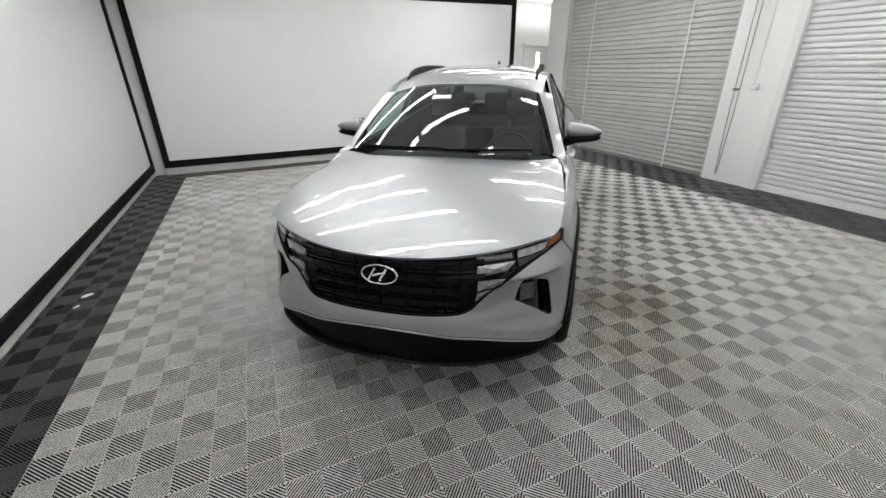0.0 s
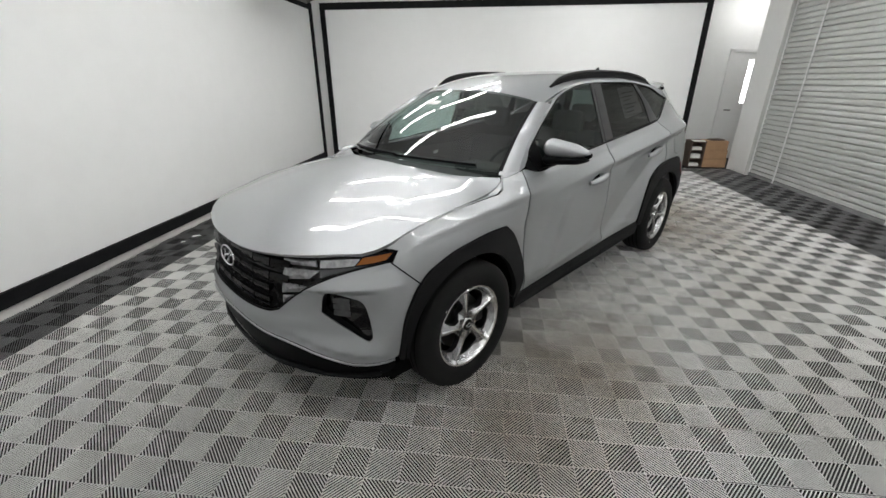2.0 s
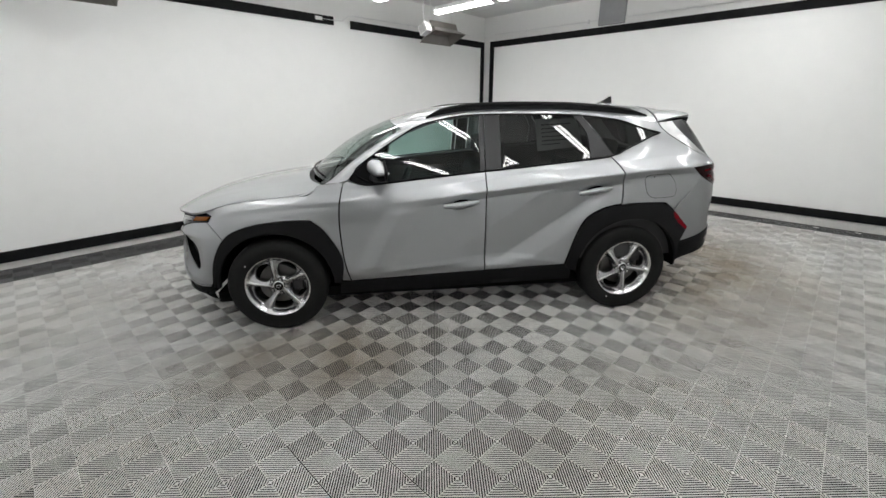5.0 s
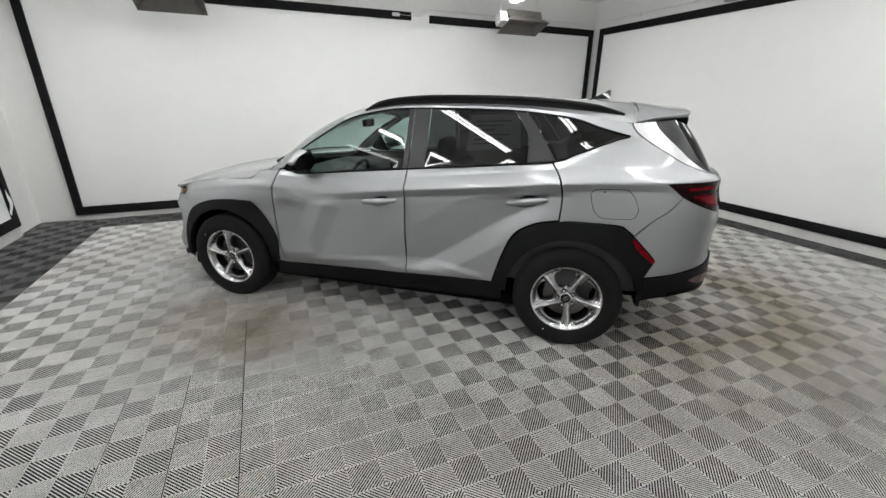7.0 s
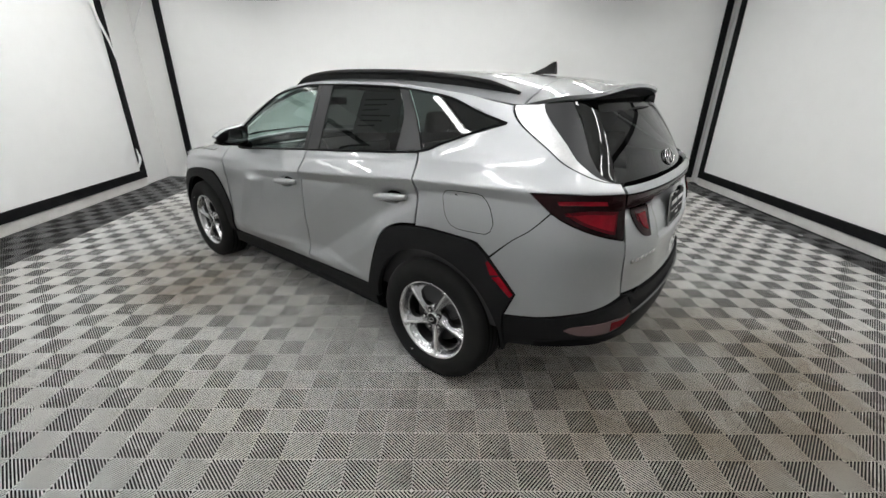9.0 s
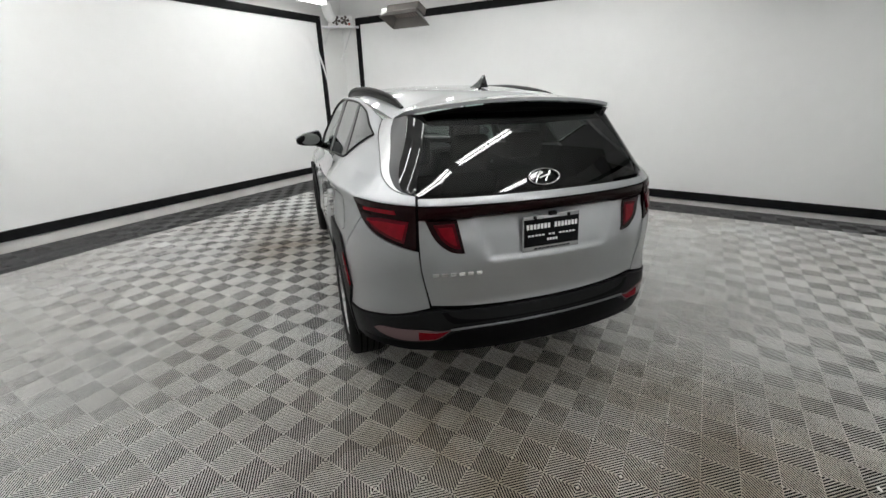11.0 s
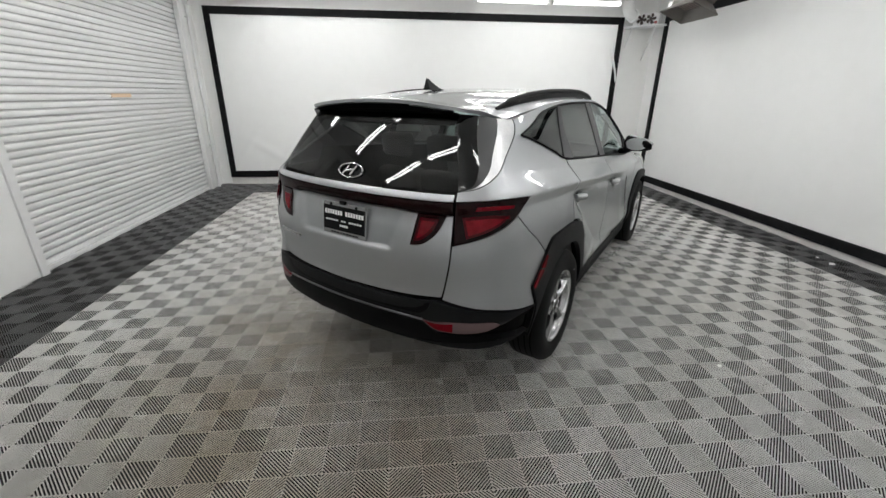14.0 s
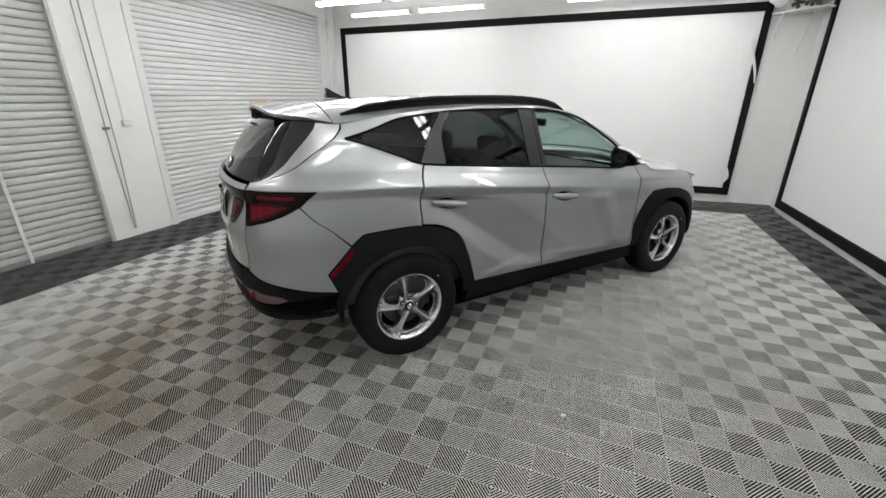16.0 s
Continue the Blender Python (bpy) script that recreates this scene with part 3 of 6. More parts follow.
def backdrop(name, at, turn, w, z0, z1, band, folds, gap=None, seed=0.0, skirt=(0, 0)):
    t = thing(name, "white backdrop sheet in a black frame, slightly creased", "backdrop", at, turn)
    part("sheet", sheet(bmesh.new(), w - .02, z0 + .01, z1 - .01, folds, seed), M_panel, t, smooth=60).location = (.01, .004, 0)
    k = band
    bars = [((0, -.034, z0), (w, 0, z0 + k)), ((0, -.034, z0 + k), (k * .8, 0, z1 - k)), ((w - k * .8, -.034, z0 + k), (w, 0, z1 - k))]
    if gap:
        bars += [((0, -.034, z1 - k), (gap[0], 0, z1)), ((gap[1], -.034, z1 - k - .02), (w, 0, z1 - .02))]
    else:
        bars += [((0, -.034, z1 - k), (w, 0, z1))]
    for lo, hi in bars:
        part("frame_bar", cube(lo, hi, .003), M_tape, t, "matt black board")
    s = part("skirting", cube((skirt[0], -.012, -.016), (w + skirt[1], .03, z0 - .004), .003), M_board, None)
    s.matrix_basis = pose(*at, 0, 0, turn)
    tagged(s, "scuffed white skirting board under the backdrop", "skirting", kind="structure")
    return t


# (turn: the sheet faces -y of its own frame)
backdrop("backdrop_west", (AX, -3.78, 0), 90, 8.74, .075, 2.95, .115, [(1.0, .2, 3.0, .35, .006, .12)], gap=(4.98, 5.30), seed=3.1)
backdrop("backdrop_north", (-3.38, BY, 0), 0, 7.0, .11, 2.93, .115, [(4.5, .28, 6.7, .3, .012, .10), (3.4, 2.66, 6.6, 2.70, .012, .10), (2.4, 2.62, 4.8, 2.55, .008, .1)], seed=7.7)
backdrop("backdrop_south", (4.32, DY, 0), 180, 7.29, .13, 2.95, .115,
         [(7.17, 2.3, 6.54, 2.8, .022, .10), (7.1, 1.9, 6.87, 2.8, .022, .09), (7.15, .8, 6.8, .25, .016, .12), (.6, .95, .12, .4, .016, .1), (1.3, .27, .2, .95, .022, .10), (7.15, 1.6, 7.0, 2.4, .02, .08)], seed=1.3)

# roller doors: each slat is a curved strip of its own
def slat_mesh(name, w, pitch, material):
    bm = bmesh.new()
    prof = [(.030, .0), (.030, .004), (.000, .0095), (-.005, pitch * .28), (-.006, pitch * .55), (-.005, pitch * .8), (-.002, pitch - .006), (.030, pitch - .002), (.030, pitch)]
    ends = []
    for x in (0, w):
        ends.append([bm.verts.new((d, x, z)) for d, z in prof])
    for i in range(len(prof) - 1):
        bm.faces.new((ends[0][i], ends[0][i + 1], ends[1][i + 1], ends[1][i]))
    me = mesh_of(bm, name, 50)
    me.materials.append(material)
    return me


def roller_door(name, y0, y1, pitch, material, label, back):
    d = thing(name, label, "roller door", (EX + back, y0, 0), kind="structure")
    me = slat_mesh("slat", y1 - y0, pitch, material)
    n = int(TOP / pitch) + 1
    for i in range(n):
        s = new("slat", me)
        s.parent = d
        s.location = (0, 0, i * pitch + .03)
    part("bottom_bar", cube((-.03, 0, -.014), (.02, y1 - y0, .045), .004), M_frame_grey if material is M_roller else M_roller_white, d)
    return d


grey = roller_door("door_2", GREY[0], GREY[1], .078, M_roller, "closed grey roller door of horizontal steel slats", .10)
white = roller_door("door_3", WHITE[0], WHITE[1], .068, M_roller_white, "closed white roller door of horizontal steel slats", .07)
for y in (.80, 2.92):
    part("strap", cube((-.032, y - .016, 0), (-.024, y + .016, TOP), .002), M_roller_white, grey, "white vertical strap")
for y in (.0, GREY[1] - GREY[0] - .03):
    part("guide", cube((-.095, y, -.014), (-.045, y + .03, TOP), .004), M_roller, grey, "grey-white steel guide rail")
for y in (-.02, WHITE[1] - WHITE[0] - .07):
    part("guide", cube((-.09, y, -.014), (-.02, y + .09, TOP), .004), M_roller_white, white, "white steel guide rail")
part("sticker", cube((-.012, 1.66, 1.555), (-.0095, 2.05, 1.60)), mat("pale orange film", (.75, .55, .38), .4), white, "pale orange sticker")

# chain hoist loop beside the grey door, with its holder, and a switch box with its conduit
def chain_loop():
    t = thing("hoist_chain", "hanging loop of steel chain beside the roller door", "chain", (EX - .03, .54, 0))
    bm = bmesh.new()
    n = 105
    for side in (-.035, .035):
        for i in range(n):
            z = .12 + 2.95 * i / n
            sag = side * min(1.0, .25 + (z - .1) * .8)
            c = Vector((0, sag, z))
            flat = i % 2
            pts = []
            for k in range(8):
                a = 2 * math.pi * k / 8
                u, v = .007 * math.cos(a), .018 * math.sin(a)
                pts.append(c + (Vector((u, 0, v)) if flat else Vector((0, u, v))))
            tube(bm, pts, .0028, 4, True)
    part("chain_strand", bm, M_chain, t)


chain_loop()
sw = thing("switch_box", "small white switch box with a conduit on the wall", "switch", (EX, .32, 1.355))
part("body", cube((-.045, -.05, -.03), (0, .05, .035), .006), M_housing, sw)
part("conduit", rod(bmesh.new(), (-.015, .02, .03), (-.015, .02, 1.9), .010), M_housing, sw, "thin white conduit")
cl = thing("chain_holder", "small steel chain holder on the wall", "bracket", (EX, .565, 1.31))
part("bracket", cube((-.05, -.03, -.015), (0, .03, .015), .004), M_chain, cl)
# pipes in the corner beside the white door
pp = thing("corner_pipe", "white painted pipe with clips in the corner", "pipe", (EX - .04, -3.95, 0))
part("pipe", rod(bmesh.new(), (0, 0, -.016), (0, 0, CEIL), .022, 10), M_housing, pp)
for z in (.75, 1.25, 2.0, 2.75):
    part("clip", cube((-.03, -.05, z - .012), (.04, .04, z + .012), .004), M_housing, pp)
part("junction_box", cube((-.05, -.06, 2.92), (.03, .05, 3.06), .006), M_housing, pp)


# ceiling lamps: twin-tube battens hung on thin wires
def lamp(glowing=M_tube):
    t = thing("ceiling_lamp", "white twin-tube strip lamp hung below the ceiling", "ceiling lamp", group="strip lamps below the ceiling")
    bm = bmesh.new()
    box(bm, (-.585, -.058, .024), (.585, .058, .040), .004)
    box(bm, (-.585, -.04, .040), (.585, .04, .085), .006)
    part("housing", bm, M_housing, t)
    for x in (-.585, .565):
        part("end_cap", cube((x, -.075, -.028), (x + .02, .075, .06), .004), M_housing, t)
    for y in (-.036, .036):
        part("lamp_tube", rod(bmesh.new(), (-.565, y, 0), (.565, y, 0), .019, 10), glowing, t, "glowing white tube")
    for x in (-.45, .45):
        part("wire", rod(bmesh.new(), (x, 0, .07), (x, 0, CEIL - 3.04), .003, 5), M_housing, t)
    return t


first = lamp()
cols = [-1.97, -.72, 1.74, 3.07]
rows_y = [-2.53, -1.22, .02, 1.30, 2.49]
first.matrix_basis = pose(cols[0], rows_y[0], 3.04)
for y in rows_y:
    for x in cols:
        if (x, y) != (cols[0], rows_y[0]):
            copy_thing(first, pose(x, y, 3.04))
# one unseen extra lamp, added to brighten the north wall
copy_thing(first, pose(1.74, 3.75, 3.04))
# the row along the south wall is turned down so the wall stays even
weak_lamp = lamp(M_tube_weak)
weak_lamp.matrix_basis = pose(cols[0], -3.56, 3.04)
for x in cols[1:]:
    copy_thing(weak_lamp, pose(x, -3.56, 3.04))

# ---- fittings and loose things in the room ----
def heater(x, y, z, tilt, turn):
    t = thing("radiant_heater", "grey radiant heater with a flared reflector hung from the ceiling", "heater", (x, y, z), turn, group="heaters below the ceiling")
    m = pose(0, 0, 0, 0, tilt, 0)
    part("body", cube((-.11, -.31, .02), (.11, .31, .13), .012, m), M_heater, t)
    bm = bmesh.new()
    a = [(-.09, -.25, .02), (.09, -.25, .02), (.09, .25, .02), (-.09, .25, .02)]
    b = [(-.19, -.36, -.10), (.19, -.36, -.10), (.19, .36, -.10), (-.19, .36, -.10)]
    c = [(q[0] * 1.05, q[1] * 1.02, q[2] + .006) for q in b]
    va, vb, vc = ([bm.verts.new(m @ Vector(q)) for q in r] for r in (a, b, c))
    vd = [bm.verts.new(m @ Vector((q[0] * 1.12, q[1] * 1.04, q[2] + .012))) for q in a]
    for i in range(4):
        j = (i + 1) % 4
        bm.faces.new((va[i], va[j], vb[j], vb[i]))
        bm.faces.new((vb[i], vb[j], vc[j], vc[i]))
        bm.faces.new((vc[i], vc[j], vd[j], vd[i]))
    part("reflector", bm, M_heater, t, "bright flared reflector")
    bm = bmesh.new()
    for i in range(9):
        box(bm, (-.08, -.235 + i * .055, .004), (.08, -.215 + i * .055, .018), 0, m)
    part("burner", bm, M_heater_dark, t, "dark burner grid")
    part("burner_plate", cube((-.085, -.245, .012), (.085, .245, .024), 0, m), mat("pinkish ceramic", (.42, .33, .31), .6, vary=.3, scale=20), t)
    bx = part("control_box", cube((-.09, -.44, -.05), (.09, -.31, .10), .008, m), M_housing, t, "white louvred control box")
    for i in range(5):
        part("louvre", cube((-.075, -.446, -.03 + i * .026), (.075, -.438, -.018 + i * .026), .002, m), M_frame_grey, bx)
    for yy in (-.26, .26):
        part("hanger", rod(bmesh.new(), (0, yy, .12), (0, yy, CEIL - z), .006, 6), M_housing, t)
    part("gas_pipe", tube(bmesh.new(), [(-.02, -.38, .08), (-.02, -.40, .3), (-.02, -.40, CEIL - z)], .010, 6), M_housing, t)


heater(-2.72, 2.78, 2.80, -22, 0)
heater(-2.80, -2.05, 2.76, -22, 0)

# corner shelf with a small fan, held by two struts
cs = thing("corner_shelf", "white corner shelf on two struts", "shelf", (-3.28, -3.93, 2.77), -48)
part("board", cube((-.34, -.14, 0), (.34, .14, .02), .004), M_housing, cs)
part("strut", rod(bmesh.new(), (-.20, .10, 0), (.04, -.12, -.54), .011, 8), M_housing, cs)
part("strut", rod(bmesh.new(), (.20, .10, 0), (.42, -.12, -.46), .011, 8), M_housing, cs)
wf = thing("fan_unit", "small white fan unit with brown blades standing on the corner shelf", "fan", (-3.30, -3.93, 2.79), -48)
part("case", cube((-.20, -.10, 0), (.24, .05, .19), .012), M_housing, wf)
M_blade = mat("brown fan plastic", (.055, .038, .035), .45, vary=.4, scale=30)
for x in (-.07, .09):
    part("fan_hub", rod(bmesh.new(), (x, .05, .10), (x, .085, .10), .022, 14), M_blade, wf)
    for k in range(5):
        a = 2 * math.pi * k / 5 + x * 9
        bm = bmesh.new()
        quad = [(.018, -.010), (.075, -.030), (.088, .006), (.060, .026), (.018, .012)]
        top = [bm.verts.new((x + u * math.cos(a) - v * math.sin(a), .076 + .3 * v, .10 + u * math.sin(a) + v * math.cos(a))) for u, v in quad]
        low = [bm.verts.new(q.co + Vector((0, -.004, 0))) for q in top]
        bm.faces.new(top)
        bm.faces.new(low[::-1])
        for i in range(5):
            bm.faces.new((top[i], low[i], low[(i + 1) % 5], top[(i + 1) % 5]))
        part("blade", bm, M_blade, wf)
part("red_knob", cube((-.17, .045, .02), (-.13, .07, .06), .006), M_red, wf)
du = thing("white_duct", "round white duct hung below the ceiling corner", "duct", (-2.80, -3.78, 2.93))
part("pipe", tube(bmesh.new(), [(0, 0, CEIL - 2.93), (0, 0, .20), (-.03, -.01, .10), (-.09, -.05, .03), (-.17, -.09, .0)], .095, 20), M_housing, du, smooth=50)
part("rim", tube(bmesh.new(), [(-.16 + .002, -.085, .004), (-.185, -.10, -.006)], .108, 20), M_housing, du, smooth=50)

# conduits, a grey duct above the north backdrop
co = thing("conduit_north", "thin white conduit above the backdrop frame", "conduit", (0, BY + .03, 3.04))
part("pipe", rod(bmesh.new(), (-3.3, 0, .03), (3.4, 0, -.01), .012, 8), M_housing, co)
for x in (-2.5, -1.2, .1, 1.4, 2.7):
    part("clip", cube((x - .012, -.016, -.02), (x + .012, .02, .045), .003), M_housing, co)
co = thing("conduit_west", "thin white conduit that drops through the frame gap", "conduit", (AX - .02, 0, 0))
part("pipe", tube(bmesh.new(), [(.0, 4.7, 3.03), (.0, 1.62, 3.02), (.02, 1.50, 3.0), (.045, 1.36, 2.91), (.045, 1.20, 2.90), (.045, .95, 2.90)], .010, 8), M_housing, co)
part("socket", cube((.0, .88, 2.875), (.06, 1.0, 2.925), .006), M_housing, co)
gd = thing("wall_duct", "grey sheet metal duct above the backdrop frame", "duct", (-.77, BY + .05, 2.96))
part("case", cube((-.23, -.06, 0), (.23, 0, CEIL - 2.96), .006), mat("grey duct paint", (.33, .33, .34), .5, vary=.3, scale=6), gd)

# cartons and papers beside the passage
def carton(lo, hi, label, material=M_carton):
    t = thing("carton", label, "carton", ((lo[0] + hi[0]) / 2, (lo[1] + hi[1]) / 2, lo[2]), random.uniform(-2, 2), group="cartons by the passage")
    w, d, h = (hi[i] - lo[i] for i in range(3))
    part("box", cube((-w / 2, -d / 2, 0), (w / 2, d / 2, h), .006), material, t)
    part("tape", cube((-w / 2 - .001, -.03, h - .06), (w / 2 + .001, .03, h + .0012)), M_paper if material is not M_carton else mat("brown tape", (.44, .29, .17), .3), t)


for k in range(3):
    carton((4.06, 4.98 + .01 * k, k * .168), (4.49 - .012 * k, 5.30, k * .168 + .166), "brown cardboard carton stacked on the floor")
rack = thing("paper_rack", "dark open rack with stacks of white paper", "rack", (3.93, 5.14, 0))
for x in (-.13, .115):
    part("side", cube((x, -.15, 0), (x + .015, .15, .50), .003), M_carton_dark, rack)
part("back", cube((-.115, .135, 0), (.115, .15, .50)), M_carton_dark, rack)
for k in range(4):
    part("shelf", cube((-.115, -.145, .006 + k * .155), (.115, .135, .018 + k * .155), .002), M_carton_dark, rack)
for k in range(3):
    st = thing("paper_stack", "stack of white paper lying in the dark rack", "paper", (3.92, 5.07, .018 + k * .155), random.uniform(-6, 6), group="paper stacks")
    part("sheets", cube((-.085, -.07, 0), (.08, .07, .055 + .02 * (k % 2)), .004), M_paper, st)
mg = thing("magazine", "dark magazine lying on the cartons", "magazine", (4.28, 5.12, .506), 12)
part("cover", cube((-.12, -.09, 0), (.12, .09, .022), .004), M_carton_dark, mg)
mg = thing("magazine", "pale leaflets lying on the paper rack", "magazine", (3.95, 5.10, .484), -8)
part("cover", cube((-.11, -.08, 0), (.11, .08, .018), .004), M_paper, mg)

# scraps on the floor
for i, (x, y, a, r) in enumerate(((-3.30, .38, .05, 20), (-3.32, .20, .03, 50), (2.62, 4.80, .05, 10), (3.05, 4.82, .04, 0), (-.84, 4.70, .03, 40), (1.21, 3.25, .018, 5), (-.86, 1.87, .026, 30), (3.25, .87, .018, 60), (-.12, 2.85, .012, 0), (3.70, 4.86, .04, 15))):
    bm = bmesh.new()
    n = 7
    rim_ = [bm.verts.new((a * (.6 + .5 * random.random()) * math.cos(2 * math.pi * k / n), a * .6 * (.6 + .5 * random.random()) * math.sin(2 * math.pi * k / n), random.uniform(0, .003))) for k in range(n)]
    mid_ = bm.verts.new((0, 0, .006))
    for k in range(n):
        bm.faces.new((rim_[k], rim_[(k + 1) % n], mid_))
    s = part("paper_scrap", bm, M_litter)
    s.matrix_basis = pose(x, y, .0006, 0, 0, r)
    tagged(s, "small pale scrap of litter on the floor", "litter", "scraps on the floor")
copy_thing(first, pose(5.0, 5.62, 3.04))

# loose folds where the south sheet sags over its frame near the corner
def loose_fold(x0, z0, x1, z1, wide, seed):
    t = thing("loose_fold", "loose white fold of backdrop sheet sagging over its frame", "backdrop fold", ((x0 + x1) / 2, DY + .036, (z0 + z1) / 2), group="folds of the backdrop sheet")
    bm = bmesh.new()
    rows = []
    for i in range(19):
        f = i / 18
        w = wide * math.sin(math.pi * (.06 + .88 * f)) ** .7
        cx, cz = (x1 - x0) * (f - .5) + .025 * math.sin(5 * f + seed), (z1 - z0) * (f - .5)
        rows.append([bm.verts.new((cx + w * (j / 6 - .5), .004 + .014 * math.sin(math.pi * j / 6) ** .6 * math.sin(math.pi * (.08 + .84 * f)) + .004 * math.sin(9 * f + j + seed), cz + .03 * (j / 6 - .5))) for j in range(7)])
    for a, b in zip(rows, rows[1:]):
        for j in range(6):
            bm.faces.new((a[j], b[j], b[j + 1], a[j + 1]))
    part("fold", bm, M_panel, t, smooth=60)


loose_fold(-2.80, 2.60, -2.93, 1.86, .055, .4)
loose_fold(-2.90, .58, -2.84, .30, .05, 2.1)

# ---- floor tiles: interlocking squares of four cells, each cell with slanting ribs ----
PITCH, CELL = .3066, .1533
OX, OY = 1.553, -1.548                      # one corner of the tile lattice


def tile_arrays():
    """Vertices and faces of one tile: a thin base and its ribs, which form diamonds about the tile's middle and corners."""
    vs, fs, ms = [], [], []

    def add(poly, z0, z1, foot=None):
        n = len(poly)
        b = len(vs)
        vs.extend([(x, y, z1) for x, y in poly])
        fs.append(tuple(range(b, b + n)))
        ms.append(0)
        foot = foot or poly
        # below this depth the flank takes the near-black material, as painted groove shade
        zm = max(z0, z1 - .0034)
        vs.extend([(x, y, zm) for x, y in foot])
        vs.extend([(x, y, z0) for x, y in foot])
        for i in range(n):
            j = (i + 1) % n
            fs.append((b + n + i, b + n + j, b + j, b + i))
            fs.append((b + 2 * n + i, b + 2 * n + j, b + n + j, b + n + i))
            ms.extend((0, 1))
    count, e, L = 18, .0010, CELL
    step = CELL * math.sqrt(2) / count

    def line(c):
        return ((max(e, c - L + e), min(c - e, L - e)), (min(c - e, L - e), max(e, c - L + e)))
    for cx in (0, 1):
        for cy in (0, 1):
            pads = [([(e, e), (e + .0085, e), (e, e + .0085)], None), ([(L - e, L - e), (L - e - .0085, L - e), (L - e, L - e - .0085)], None)]
            for k in range(1, count - 1):
                # ribs lie square to the diagonal that starts at the cell's outer corner, narrower at the top than at the foot
                quads = []
                for wide in (.0030, .0054):
                    p, q = line(((k + .5) * step - wide / 2) * math.sqrt(2))
                    r, t = line(((k + .5) * step + wide / 2) * math.sqrt(2))
                    quads.append([p, r, t, q])
                pads.append(quads)
            for pair in pads:
                out = [[(u if cx == 0 else 2 * L - u, v if cy == 0 else 2 * L - v) for u, v in poly] if poly else None for poly in pair]
                if sum(m[0] * n[1] - n[0] * m[1] for m, n in zip(out[0], out[0][1:] + out[0][:1])) < 0:
                    out = [poly[::-1] if poly else None for poly in out]
                add(out[0], -.0150, 0.0, out[1])
    # solid ridges round the tile and between its cells
    T = 2 * L
    for x0, y0, x1, y1 in ((.0002, .0002, T - .0002, .0009), (.0002, T - .0009, T - .0002, T - .0002), (.0002, .0009, .0009, T - .0009), (T - .0009, .0009, T - .0002, T - .0009),
                           (L - .0009, .0009, L + .0009, T - .0009), (.0009, L - .0009, L - .0009, L + .0009), (L + .0009, L - .0009, T - .0009, L + .0009)):
        add([(x0, y0), (x1, y0), (x1, y1), (x0, y1)], -.0150, -.0010)
    return vs, fs, ms


t_vs, t_fs, t_ms = tile_arrays()


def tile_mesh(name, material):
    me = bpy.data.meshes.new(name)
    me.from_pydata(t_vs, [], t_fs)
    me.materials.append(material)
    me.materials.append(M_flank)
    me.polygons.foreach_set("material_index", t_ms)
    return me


light_me, black_me = tile_mesh("tile", M_tile), tile_mesh("tile", M_tile_black)
tiling = tagged(new("tile_floor"), "grey ribbed plastic floor tiles with a black border", "floor tiles", kind="structure")
cells = []
for i in range(-17, 11):
    for j in range(-9, 25):
        x, y = OX + i * PITCH, OY + j * PITCH
        cx, cy = x + PITCH / 2, y + PITCH / 2
        if AX < cx < EX + .02 and DY < cy < BY:
            black = cx < -3.0 or cx > 3.72 or cy < -3.4 or cy > 4.56
            cells.append((abs(math.hypot(cx, cy) - 3.0) + (2 if cx < -1.2 and cy < 2.0 else 0), x, y, black))
cells.sort()
OPEN_ROWS = {-1: (-4, 2), -2: (-2, 2), -3: (-2, 1)}


def shrink(x, y):
    """Tiles beside an open joint keep a few millimetres clear of it."""
    i, j = round((x - OX) / PITCH), round((y - OY) / PITCH)
    lo, hi = OPEN_ROWS.get(j, (0, 0))
    return (.982 if (i, j) == (-2, 0) else 1.0, .980 if lo <= i < hi else 1.0, 1.0)


for _, x, y, black in cells[:300]:
    o = new("tile", black_me if black else light_me)
    o.parent = tiling
    o.location = (x, y, random.uniform(-.0008, .0004))
    o.scale = shrink(x, y)
va, base = np.array(t_vs), len(t_vs)
for black, material in ((False, M_tile), (True, M_tile_black)):
    far = [c for c in cells[300:] if c[3] == black]
    vs, fs = [], []
    for n, (_, x, y, b) in enumerate(far):
        vs.append(va * np.array(shrink(x, y)) + np.array((x, y, random.uniform(-.0008, .0004))))
        fs += [tuple(v + n * base for v in f) for f in t_fs]
    me = bpy.data.meshes.new("tiles")
    me.from_pydata(np.concatenate(vs).tolist(), [], fs)
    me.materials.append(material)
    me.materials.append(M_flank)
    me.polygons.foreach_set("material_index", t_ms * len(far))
    o = new("tiles_beyond", me)
    o.parent = tiling
    tagged(o, "more ribbed plastic floor tiles", kind="stuff")

# ---- the car ----
from mathutils.geometry import delaunay_2d_cdt


def ease(a, b, q):
    k = min(1.0, max(0.0, (q - a) / (b - a)))
    return k * k * (3 - 2 * k)


def warp(p):
    """Final proportions: a longer tail and a slightly taller cabin and rear."""
    y, z = p[1], p[2]
    return Vector((p[0], y + .042 * ease(1.1, 2.1, y), z + .024 * max(0.0, z - .35) * ease(-1.7, -.2, y)))


def full(s, z, lift=0.0):
    """The body's surface carried on past the middle of nose and tail."""
    if s < S0:
        p = body(2 * S0 - s, z, lift)
    elif s > S1:
        p = body(2 * S1 - s, z, lift)
    else:
        return body(s, z, lift)
    return Vector((-p[0], p[1], p[2]))


